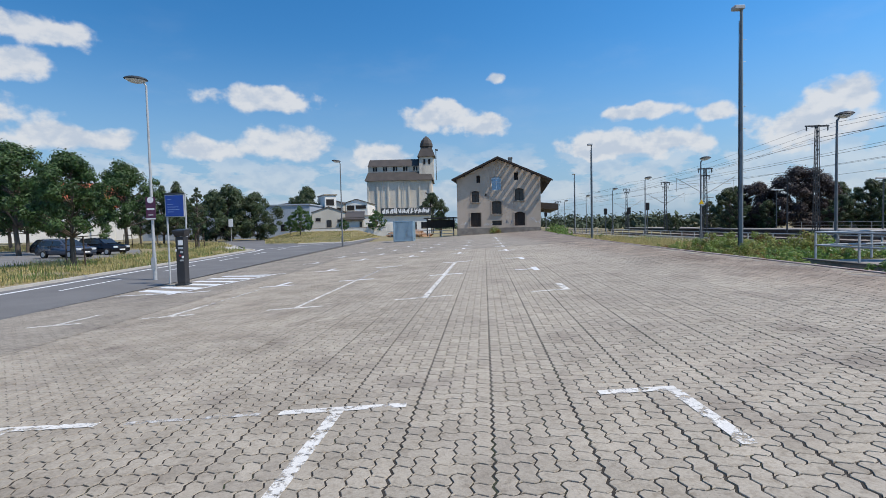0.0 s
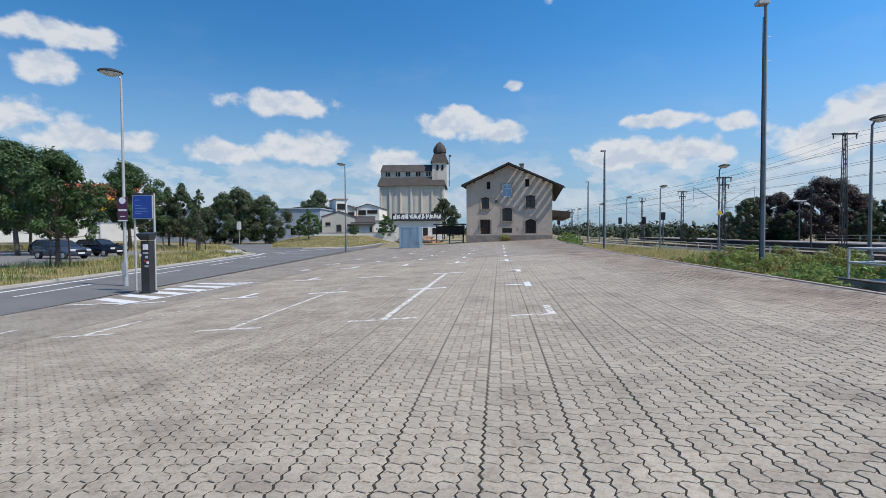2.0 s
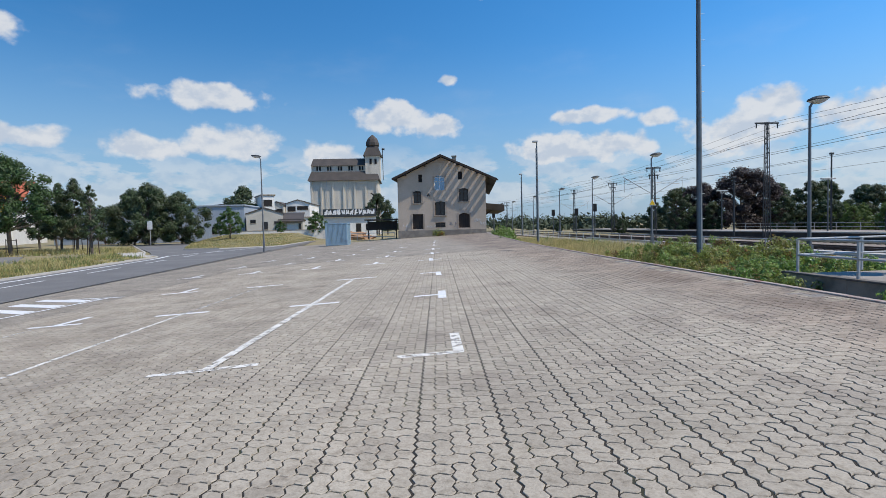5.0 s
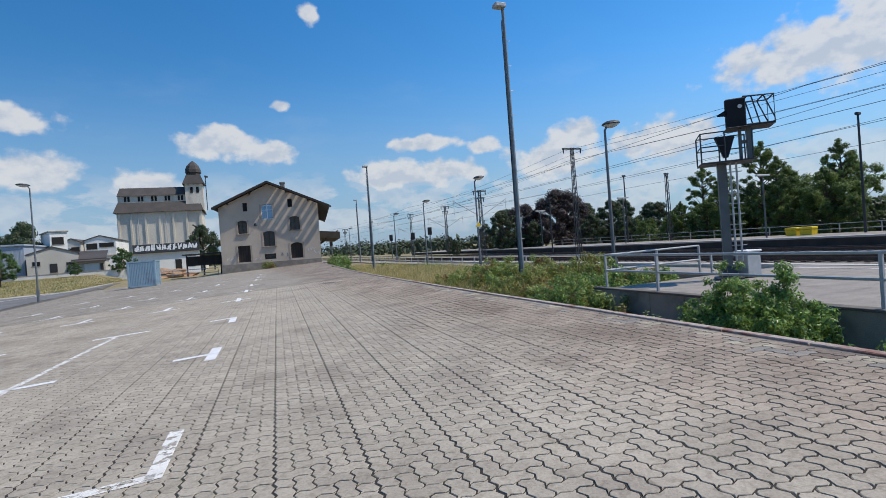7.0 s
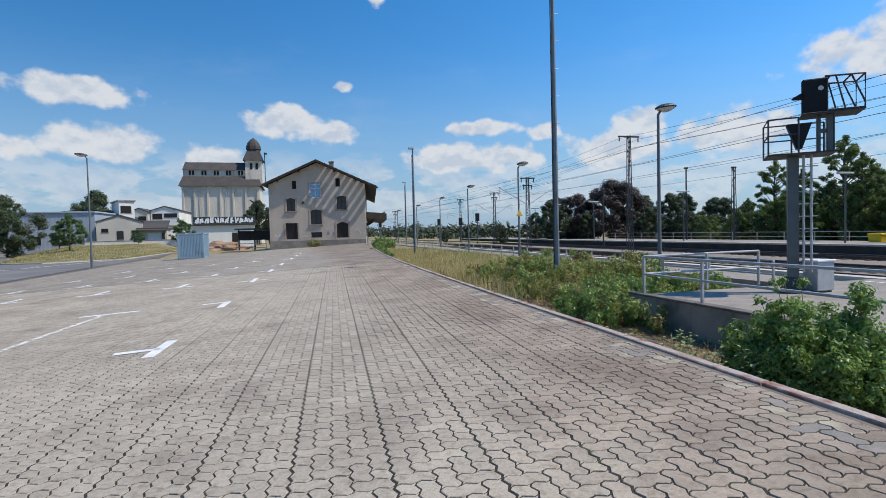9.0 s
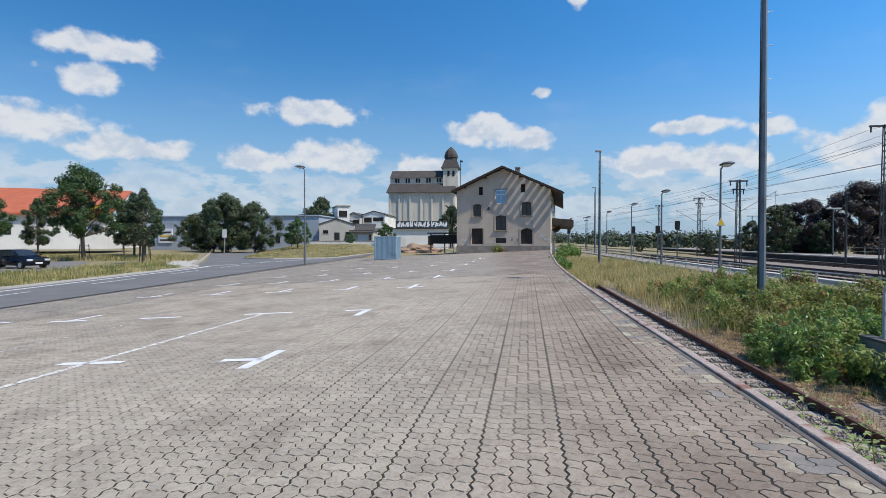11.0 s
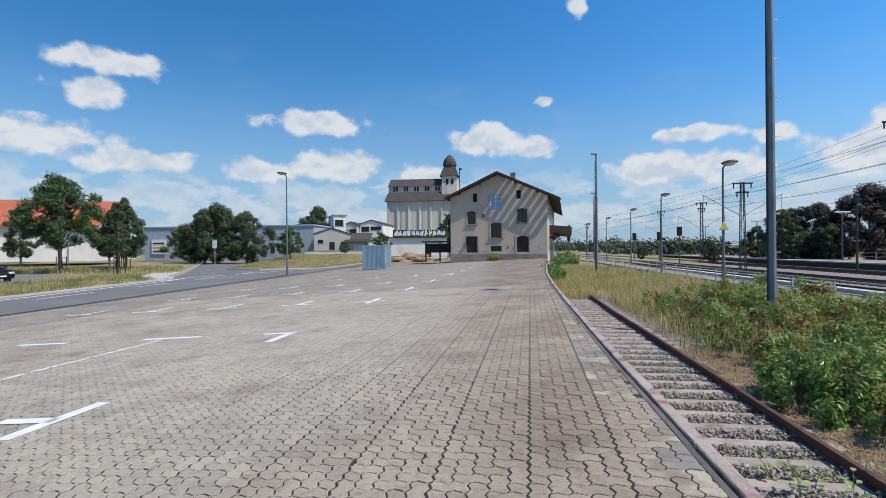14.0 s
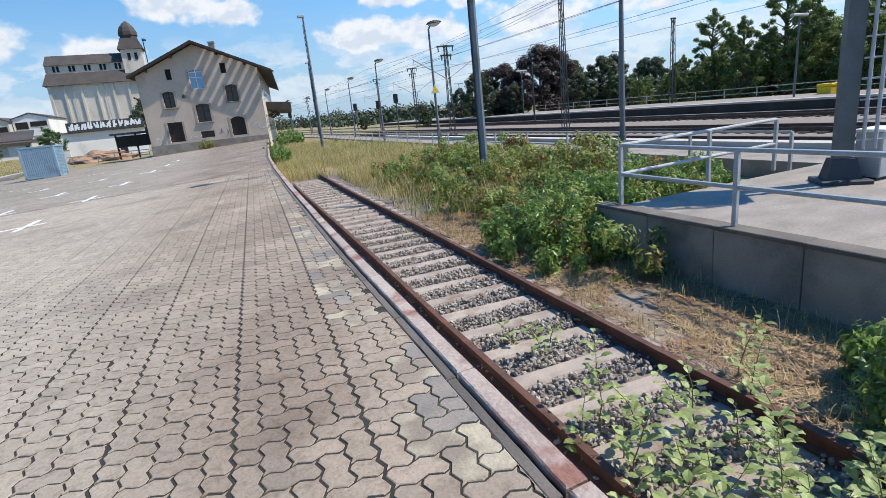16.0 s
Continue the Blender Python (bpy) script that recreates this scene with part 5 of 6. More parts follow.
def lattice_mast(x, y, z, h, arms, label):
    """A tapered lattice mast for the overhead line, with cross arms (height, half length)."""
    t = thing("catenary_mast", pose(x, y, z), label, "mast", "overhead line masts")
    w0, w1 = .22, .11
    for sx in (-1, 1):
        for sy in (-1, 1):
            bm = bmesh.new()
            rod(bm, (sx * w0, sy * w0 * .7, 0), (sx * w1, sy * w1 * .7, h), .04, .035, 4)
            part("leg", bm, M_DARKSTEEL, t)
    bm = bmesh.new()
    n = int(h / .75)
    for i in range(n):
        for sy in (-1, 1):
            za, zb = h * i / n, h * (i + 1) / n
            wa, wb = w0 + (w1 - w0) * i / n, w0 + (w1 - w0) * (i + 1) / n
            s = 1 if i % 2 else -1
            rod(bm, (-s * wa, sy * wa * .7, za), (s * wb, sy * wb * .7, zb), .018, .018, 4)
    part("bracing", bm, M_DARKSTEEL, t, kind="stuff")
    for za, half in arms:
        bm = bmesh.new()
        rbox(bm, -half, half, -.06, .06, za - .06, za + .06, .01)
        rod(bm, (-half + .1, 0, za - .4), (-half + .1, 0, za), .05, seg=5)
        rod(bm, (half - .1, 0, za - .4), (half - .1, 0, za), .05, seg=5)
        part("cross_arm", bm, M_DARKSTEEL, t)
    return t


def cantilever(t, side, z):
    """A tubular bracket that carries the contact wire."""
    bm = bmesh.new()
    rod(bm, (side * .15, 0, z - 1.1), (side * 3.0, 0, z + .55), .035, seg=5)
    rod(bm, (side * .15, 0, z), (side * 2.6, 0, z - .15), .025, seg=5)
    rod(bm, (side * 2.9, 0, z - .9), (side * 2.9, 0, z + .5), .02, seg=5)
    part("bracket", bm, M_GALV, t)


lattice_mast(32.2, 45, -0.7, 10.0, ((9.9, 1.0),), "dark lattice mast with a T-shaped top")
for x, y, h, side in ((27.15, 53.9, 7.4, 1), (34.9, 82.5, 8.2, 1), (39.0, 112.7, 9.2, -1), (30, 140, 8, 1)):
    m_ = lattice_mast(x, y, -0.6, h, ((h - .1, .75), (h - .8, .5)), "dark lattice mast carrying overhead wires")
    cantilever(m_, 1, 5.9)
    cantilever(m_, -1, 5.9)
lattice_mast(47.2, 49.3, .14, 7.3, ((7.2, .3),), "dark lattice mast on the island platform")
for x, y, h in ((47.2, 55.8, 8.0), (46.6, 30.4, 8.75), (39.4, 60, 7)):
    t = thing("wooden_pole", pose(x, y, .14 if x > 41 else -.8), "slim dark pole beside the far platform", "pole", "poles by the far platform")
    bm = bmesh.new()
    rod(bm, (0, 0, 0), (0, 0, h), .1, .07, 7)
    part("pole", bm, M_DARKSTEEL, t)
    bm = bmesh.new()
    rbox(bm, -.2, .2, -.12, .12, h - .16, h + .04, .03)
    part("cross_piece", bm, M_DARKSTEEL, t)


def wire(p, q, sag, r=0.011, n=10):
    bm = bmesh.new()
    p, q = Vector(p), Vector(q)
    pts = []
    for i in range(n + 1):
        u = i / n
        v = p.lerp(q, u)
        v.z -= 4 * sag * u * (1 - u)
        pts.append(v)
    tube(bm, pts, r, 4)
    w_ = part("overhead_wire", bm, M_WIRE, label="thin dark overhead wire across the sky")
    return tagged(w_, category="cable", group="overhead wires")


for x0 in (24.9, 29.4, 36.6):
    for z, sag in ((5.4, .05), (6.7, .45)):
        ys_ = (-30, 20, 70, 120, 190)
        for a, b in zip(ys_, ys_[1:]):
            wire((main_x(x0, a), a, z), (main_x(x0, b), b, z), sag)
for dx, z in ((-0.9, 9.0), (0.9, 9.0), (-0.6, 8.1), (0.6, 8.3)):
    wire((32.2 + dx, 45, z), (31 + dx, -30, z), 1.0)
    wire((32.2 + dx, 45, z), (28.6 + dx, 108, z - 1.5), 1.0)

# main signal on its column
sig = thing("railway_signal", pose(17.75, 18.0, -0.06, 0, 0, -42), "grey steel railway signal with black signal head and basket", "signal")
bm = bmesh.new()
box(bm, -.12, .12, -.11, .11, 0.05, 3.45)
part("column", bm, M_GREYPAINT, sig, "grey box column with worn foot")
bm = bmesh.new()
rbox(bm, -.36, .36, -.34, .34, -.02, .07, .015)
box(bm, -.24, .24, -.22, .22, .07, .4, .7)
part("foot", bm, M_DARKSTEEL, sig)
bm = bmesh.new()
rbox(bm, -.6, .85, -.55, .55, 3.46, 3.5, .01)
part("basket_floor", bm, M_DARKSTEEL, sig)
for x, y in ((-.58, -.55), (-.58, .55), (.05, -.55), (.75, .55), (.05, .55), (.75, -.55)):
    bm = bmesh.new()
    rod(bm, (x, y, 3.5), (x, y, 4.35), .022, seg=5)
    part("basket_post", bm, M_DARKSTEEL, sig)
for z in (3.95, 4.35):
    bm = bmesh.new()
    tube(bm, [(.05, -.55, z), (-.58, -.55, z), (-.58, .55, z), (.75, .55, z)], .02, 5)
    part("basket_rail", bm, M_DARKSTEEL, sig)
bm = bmesh.new()
rbox(bm, .2, .74, -.05, .14, 4.48, 5.36, .03)
head = part("signal_head", bm, M_BLACKP, sig, "black signal head seen from its lamp side")
bm = bmesh.new()
rod(bm, (.58, -.052, 5.1), (.58, -.075, 5.1), .06, seg=10)
part("lamp_lens", bm, M_LIGHTGL, head)
bm = bmesh.new()
rod(bm, (.2, 0, 4.95), (-.02, 0, 4.9), .09, .02, 6)
part("lamp_hood", bm, M_BLACKP, head)
bm = bmesh.new()
v = [bm.verts.new(p) for p in ((-.18, -.45, 4.22), (.34, -.45, 4.22), (.14, -.45, 3.6), (.02, -.45, 3.6), (-.18, -.2, 4.22), (.34, -.2, 4.22), (.14, -.28, 3.6), (.02, -.28, 3.6))]
bmesh.ops.convex_hull(bm, input=v)
part("triangle_indicator", bm, M_BLACKP, sig, "black wedge-shaped speed indicator")
bm = bmesh.new()
rbox(bm, .5, .58, -.06, .06, 3.5, 4.5, .01)
rbox(bm, .7, .84, -.1, .1, 3.5, 4.5, .01)
box(bm, .5, .8, -.05, .05, 4.0, 4.1)
part("head_support", bm, M_GREYPAINT, sig)
bm = bmesh.new()
for y in (-.4, .4):
    tube(bm, [(.7, y, 4.48), (1.38, y, 4.48), (1.38, y, 5.26), (.6, y, 5.3)], .025, 5)
    rod(bm, (.82, y, 5.28), (1.0, y, 4.5), .02, seg=5)
    rod(bm, (1.12, y, 5.27), (1.38, y, 4.6), .02, seg=5)
for x, z in ((1.38, 5.26), (1.38, 4.48), (.7, 4.48), (.7, 5.29), (1.12, 5.27)):
    rod(bm, (x, -.4, z), (x, .4, z), .022, seg=5)
part("service_cage", bm, M_DARKSTEEL, sig, kind="stuff")
bm = bmesh.new()
rbox(bm, .15, 1.4, -.42, .42, 4.43, 4.46, .01)
part("cage_floor", bm, M_DARKSTEEL, sig)
bm = bmesh.new()
for x in (.2, .36):
    rod(bm, (x, -.2, .55), (x, -.2, 3.5), .028, seg=6)
part("ladder_rail", bm, M_GALV, sig)
for i in range(9):
    bm = bmesh.new()
    rod(bm, (.1, -.2, .7 + i * .31), (.5, -.2, .7 + i * .31), .014, seg=5)
    part("rung", bm, M_GALV, sig)
cab = thing("signal_cabinet", pose(18.35, 17.8, -0.06), "small pale grey steel control cabinet on the platform", "cabinet")
bm = bmesh.new()
rbox(bm, -.28, .28, -.2, .2, .05, .78, .015)
part("body", bm, M_GALV, cab)
bm = bmesh.new()
rbox(bm, -.31, .31, -.23, .23, .78, .83, .01)
part("lid", bm, M_SIGNW, cab)
bm = bmesh.new()
box(bm, -.25, .25, -.15, .15, 0, .06)
part("foot", bm, M_DARKSTEEL, cab)
# far signals
for x, y, h in ((32.35, 83.3, 4.75), (32.2, 91.4, 4.3), (31.6, 103, 4.5), (22.6, 118, 4.6)):
    t = thing("railway_signal", pose(x, y, -0.6), "distant railway signal with black head on a post", "signal", "far signals")
    bm = bmesh.new()
    rod(bm, (0, 0, 0), (0, 0, h - .8), .09, seg=8)
    part("post", bm, M_GREYPAINT, t)
    bm = bmesh.new()
    rbox(bm, -.32, .32, -.12, .12, h - .9, h + .3, .05)
    part("signal_head", bm, M_BLACKP, t)


# ---- railings ----
def railing(name, pts, z, h, label, gap=2.3, r=.03, group="platform railings"):
    """Tubular railing with a top rail, a knee rail and square posts."""
    t = thing(name, pose(0, 0, 0), label, "railing", group)
    for k, (a, b) in enumerate(zip(pts, pts[1:])):
        A_, B_ = Vector((*a, z)), Vector((*b, z))
        n = max(1, round((B_ - A_).length / gap))
        for i in range(1 if k else 0, n + 1):
            p = A_.lerp(B_, i / n)
            bm = bmesh.new()
            rbox(bm, p.x - .03, p.x + .03, p.y - .03, p.y + .03, z - .02, z + h, .006)
            part("post", bm, M_GALV, t)
        for hh in (h, h * .52):
            bm = bmesh.new()
            rod(bm, A_ + Vector((0, 0, hh)), B_ + Vector((0, 0, hh)), r, r, 8)
            part("rail", bm, M_GALV, t)
    return t


railing("railing", [(13.71, -8.4), (14.12, 17.1), (14.2, 19.2), (16.3, 19.33), (18.2, 19.45)], 0.0, 0.95, "galvanised tubular railing round the paved ramp", 5.1)
railing("railing", [(18.9, 19.6), (19.15, 37), (20.1, 60), (21.3, 90)], -0.21, 0.85, "low galvanised railing along the platform", 2.4, .025)
railing("fence", [(49.2, 10), (49.2, 90)], .0, .9, "thin dark fence behind the island platform", 3.0, .025)

# ---- ticket machine and signs by the road ----
mach = thing("ticket_machine", pose(-8.56, 18.8, -0.42, 0, 0, -3), "black parking ticket machine with a flared hood", "ticket machine")
bm = bmesh.new()
rbox(bm, -.15, .15, -.15, .15, 0, 1.72, .02, 2)
part("body", bm, M_MACHINE, mach)
bm = bmesh.new()
v = [(-.15, -.15, 1.74), (.15, -.15, 1.74), (.15, .15, 1.74), (-.15, .15, 1.74), (-.23, -.22, 1.88), (.23, -.22, 1.88), (.23, -.22, 1.95), (-.23, -.22, 1.95), (.23, .22, 2.0), (-.23, .22, 2.0)]
bmesh.ops.convex_hull(bm, input=[bm.verts.new(p) for p in v])
part("hood", bm, M_MACHINE, mach, "flared black hood")
bm = bmesh.new()
box(bm, -.205, .205, -.185, .185, -.02, .05)
part("foot_plate", bm, M_DARKSTEEL, mach)
for x0, x1, z0, z1, m in ((-.02, .16, 1.42, 1.6, M_SIGNW), (-.02, .16, 1.28, 1.35, M_GALV), (.05, .15, 1.14, 1.22, M_GALV), (.02, .08, 1.02, 1.08, plain("red_button", (.4, .02, .02), .4)), (.1, .17, .96, 1.04, M_SIGNW), (.03, .16, .85, .91, M_GALV), (-.14, -.08, 1.2, 1.28, M_SIGNW)):
    bm = bmesh.new()
    rbox(bm, x0 - .035, x1 - .035, -.168, -.152, z0, z1, .004)
    part("panel", bm, m, mach)
M_SIGNTXT = plain("sign_lettering", (0.16, 0.26, 0.52), 0.4)
sign = thing("parking_sign", pose(-9.1, 19.5, -0.45), "blue parking information sign on a steel post", "sign")
bm = bmesh.new()
rod(bm, (-.33, 0, 0), (-.33, 0, 3.36), .035, seg=10)
part("post", bm, M_GALV, sign)
bm = bmesh.new()
rod(bm, (.36, 0, 0), (.36, 0, 3.36), .035, seg=10)
part("post", bm, M_GALV, sign)
bm = bmesh.new()
rbox(bm, -.38, .38, -.09, -.04, 3.312, 3.37, .01)
part("top_rail", bm, M_DARKSTEEL, sign)
bm = bmesh.new()
rbox(bm, -.36, .36, -.08, -.05, 2.48, 3.31, .01)
pl = part("plate", bm, M_GALV, sign)
bm = bmesh.new()
box(bm, -.33, .33, -.086, -.0815, 2.51, 3.28)
face = part("face", bm, M_BLUE, pl, "blue enamel face")
for z, w_ in ((3.12, .08), (2.94, .1), (2.84, .2), (2.74, .22), (2.66, .12)):
    bm = bmesh.new()
    box(bm, -.26, -.26 + w_ * 2, -.0905, -.0865, z, z + .022)
    part("text_bar", bm, M_SIGNTXT, pl)
for x, y in ((-38, 92), ):
    t = thing("road_sign", pose(x, y, -.4), "small white road sign beside the side street", "sign")
    bm = bmesh.new()
    rod(bm, (0, 0, 0), (0, 0, 3.4), .05, seg=8)
    part("post", bm, M_GALV, t)
    bm = bmesh.new()
    rbox(bm, -.4, .4, -.08, -.05, 2.6, 4.0, .02)
    part("plate", bm, M_SIGNW, t)
binn = thing("yellow_bin", pose(46.5, 35.55, .16, 0, 0, -88), "yellow grit bin on the island platform", "bin", "yellow bins")
bm = bmesh.new()
box(bm, -.42, .42, -.4, .4, 0.0, .44, 1.08)
part("body", bm, M_YBIN, binn)
bm = bmesh.new()
rbox(bm, -.49, .49, -.48, .48, .45, .66, .07, 2)
part("lid", bm, M_YBIN, binn)
copy_thing(binn, pose(46.45, 34.35, .16, 0, 0, -84))
shed("platform_shelter", 56, 80, 5.5, 3, 2.9, M_CREAM, M_CONC, "pale flat-roofed shelter behind the far platform", rot=-30, group="", z=-.4, wins=((.6, 4.6, .6, 2.2, M_CONC),))


# ---- parked cars ----
def car(x, y, rot, paint, label):
    t = thing("parked_car", pose(x, y, -.4, 0, 0, rot), label, "car", "parked cars")
    prof = [(-2.26, .28), (2.1, .28), (2.2, .5), (2.12, .78), (1.95, .88), (0.95, .98), (.3, 1.42), (-.4, 1.5), (-1.62, 1.45), (-2.2, 1.04), (-2.3, .7)]
    bm = bmesh.new()
    extrude_profile(bm, prof, -.86, .86)
    for v in bm.verts:
        if v.co.z > 1.0:
            v.co.y *= .8
    bmesh.ops.bevel(bm, geom=bm.edges[:], offset=.05, segments=2, affect="EDGES")
    part("body", bm, paint, t, smooth=True)
    for s in (-1, 1):
        for pts in ([(.86, 1.0), (.32, 1.36), (-.35, 1.42), (-.35, 1.0)], [(-.42, 1.0), (-.42, 1.42), (-1.5, 1.37), (-1.9, 1.03)]):
            bm = bmesh.new()
            a = [bm.verts.new((u, s * (.84 - (z - 1.0) * .34 + .025), z)) for u, z in pts]
            b = [bm.verts.new((u, s * (.84 - (z - 1.0) * .34 - .02), z)) for u, z in pts]
            bmesh.ops.convex_hull(bm, input=a + b)
            part("side_window", bm, M_GLASSD, t)
        for u in (1.4, -1.35):
            bm = bmesh.new()
            rod(bm, (u, s * .68, .31), (u, s * .88, .31), .31, seg=18)
            w_ = part("wheel", bm, M_TYRE, t)
            bm = bmesh.new()
            rod(bm, (u, s * .87, .31), (u, s * .895, .31), .2, .19, 12)
            part("rim", bm, M_GALV, w_)
        bm = bmesh.new()
        rbox(bm, 2.02, 2.19, s * .62 - .2, s * .62 + .2, .62, .78, .03)
        part("headlight", bm, M_LIGHTGL, t)
        bm = bmesh.new()
        rbox(bm, .75, .95, s * .98 - .09, s * .98 + .09, 1.0, 1.12, .03)
        part("mirror", bm, paint, t)
    bm = bmesh.new()
    v = [bm.verts.new(p) for p in ((.98, -.66, 1.0), (.98, .66, 1.0), (.35, .6, 1.40), (.35, -.6, 1.40), (1.0, -.66, 1.03), (1.0, .66, 1.03), (.4, .6, 1.43), (.4, -.6, 1.43))]
    bmesh.ops.convex_hull(bm, input=v)
    part("windscreen", bm, M_GLASSD, t)
    bm = bmesh.new()
    box(bm, 2.17, 2.215, -.26, .26, .42, .53)
    part("number_plate", bm, M_SIGNW, t)
    bm = bmesh.new()
    rbox(bm, 2.1, 2.205, -.45, .45, .56, .74, .03)
    part("grille", bm, M_BLACKP, t)
    for s in (-1, 1):
        bm = bmesh.new()
        tube(bm, [(.2, s * .62, 1.44), (.05, s * .62, 1.53), (-1.4, s * .62, 1.51), (-1.6, s * .62, 1.43)], .016, 5)
        part("roof_rail", bm, M_GALV, t)
        for u in (.35, -.75):
            bm = bmesh.new()
            rbox(bm, u - .1, u + .1, s * .875 - .012, s * .875 + .012, .86, .9, .008)
            part("door_handle", bm, M_BLACKP, t)
    return t


car(-29.7, 41.3, -16, M_CAR1, "blue-grey estate car parked beside the verge")
car(-29.9, 45.9, -14, M_CAR2, "dark hatchback parked beside the verge")
car(-35.0, 47.4, -10, M_CAR2, "black car parked in the second row")


# ---- plants ----
def leaf_cloud(rnd, blobs, count, size, flat=0.35):
    """Leaves as small bent quads scattered over uneven clumps. blobs: (x, y, z, radius)."""
    v, f = [], []
    tot = sum(b[3] ** 2 for b in blobs)
    for bx, by, bz, br in blobs:
        for _ in range(max(3, int(count * br * br / tot))):
            d = Vector((rnd.gauss(0, 1), rnd.gauss(0, 1), rnd.gauss(0, 1))).normalized() * br * (rnd.random() ** 0.4) * rnd.uniform(.8, 1.12)
            c = Vector((bx + d.x, by + d.y, bz + d.z * .85))
            n = (d.normalized() + Vector((rnd.uniform(-1, 1), rnd.uniform(-1, 1), rnd.uniform(-.4, 1.2))) * .8).normalized()
            a = n.orthogonal().normalized()
            a = Matrix.Rotation(rnd.uniform(0, 6.28), 3, n) @ a
            b = n.cross(a)
            s = size * rnd.uniform(.6, 1.3)
            k = len(v)
            v += [c - a * s, c + b * s * .45 - n * s * .1, c + a * s, c - b * s * .45 - n * s * .1]
            f.append((k, k + 1, k + 2, k + 3))
    return v, f


def tree(name, h, crown_r, trunk_h, leaf, m_leaf, label, seed, count=2600, size=.17, slim=1.0, group="street trees", nb=52, clump=(.11, .25)):
    rnd = random.Random(seed)
    t = thing(name, pose(0, 0, 0), label, "tree", group)
    bm = bmesh.new()
    bend = [Vector((0, 0, -.1)), Vector((rnd.uniform(-.1, .1), rnd.uniform(-.1, .1), trunk_h)), Vector((rnd.uniform(-.25, .25), rnd.uniform(-.25, .25), h * .65)), Vector((rnd.uniform(-.2, .2), rnd.uniform(-.2, .2), h * .93))]
    r = h * .017 + .03
    for a, b, ra, rb in zip(bend, bend[1:], (r, r * .8, r * .5), (r * .8, r * .5, r * .12)):
        rod(bm, a, b, ra, rb, 8)
    part("trunk", bm, M_BARK, t)
    blobs = []
    bm = bmesh.new()
    for i in range(nb):
        u = (i + .5) / nb
        z = trunk_h + (h - trunk_h) * u * .94
        prof = (math.sin(math.pi * min(1, u * .9 + .12)) ** .6) * (1 - .25 * u)
        ang = i * 2.4 + rnd.uniform(-.4, .4)
        rr = crown_r * prof * rnd.uniform(.35, 1.02) * slim
        tip = Vector((rr * math.cos(ang), rr * math.sin(ang), z + rnd.uniform(-.2, .4)))
        base = Vector((0, 0, max(trunk_h * .9, z - rr * .7)))
        rod(bm, base, tip, r * .32, r * .07, 5)
        blobs.append((tip.x, tip.y, tip.z, crown_r * rnd.uniform(*clump)))
        if i % 3 == 0:
            e = tip * 1.12
            blobs.append((e.x, e.y, tip.z + rnd.uniform(-.3, .5), crown_r * rnd.uniform(.08, .16)))
    part("branching", bm, M_BARK, t, kind="stuff")
    v, f = leaf_cloud(rnd, blobs, count, size)
    mesh_object("crown", v, f, m_leaf, t, kind="stuff")
    return t


def place(src, spots):
    """Sets the first tree at the first spot and copies of it at the rest: x, y, z, turn, scale."""
    first = True
    for x, y, z, turn, s in spots:
        m = pose(x, y, z, 0, 0, turn)
        if first:
            src.scale = (1, 1, 1)
            keep = (m, s)
            first = False
            continue
        c = copy_thing(src, m)
        c.scale = (s * (1 + .06 * math.sin(turn)), s, s)
    src.matrix_basis = keep[0]
    src.scale = (keep[1],) * 3


place(tree("street_tree", 6.6, 3.05, 1.9, 0, M_LEAF, "round-crowned young maple on the dry verge", 1, 17000, .1),
      [(-21.2, 30.6, -.4, 20, 1.0), (-36.8, 60.4, -.4, 130, 1.5), (-38.8, 47.5, -.4, 77, 1.55), (-45, 56, -.4, 210, 1.2), (-52, 62, -.4, 40, 1.35), (-47, 40, -.4, 300, 1.5)])
place(tree("street_tree", 7.4, 2.6, 1.6, 0, M_LEAF2, "dark oval street tree beside the side street", 2, 15000, .11),
      [(-33.2, 65, -.4, 0, 1.02), (-37, 68.5, -.4, 50, 1.0), (-47, 80, -.4, 120, 1.0), (-56, 75, -.4, 75, 1.0)])
place(tree("young_tree", 6.8, 1.3, 2.0, 0, M_LEAF2, "slender young street tree with support stakes", 3, 3000, .1),
      [(-25, 53.5, -.4, 0, .92), (-41, 74, -.4, 90, .85)])
place(tree("broad_tree", 8.8, 5.2, .5, 0, M_LEAF2, "broad dark green tree beside the warehouse", 4, 18000, .17, group="trees by the warehouse"),
      [(-40.5, 97, -.3, 0, 1.15), (-44.5, 100, -.3, 100, 1.08), (-36, 99, -.3, 210, 1.0), (-56, 112, -.3, 300, .8)])
place(tree("round_bush_tree", 5.2, 2.3, 1.0, 0, M_LEAF4, "bright cone-shaped young tree on the grass island", 5, 7000, .12, group="trees by the warehouse"),
      [(-26.5, 95, .25, 0, 1.02), (-31.2, 104, .5, 60, .62), (-21.5, 110, .75, 160, .5), (-15.4, 115, .0, 80, 1.0)])
place(tree("round_tree", 13.4, 6.4, 2.5, 0, M_LEAF2, "round dark tree behind the low sheds", 6, 16000, .24, group="trees by the warehouse"),
      [(-38, 142, -.3, 0, 1.0), (-4, 150, -.3, 30, .85), (-64, 150, -.3, 60, .8), (-98, 118, -.3, 200, 1.0), (-110, 90, -.3, 250, 1.1)])
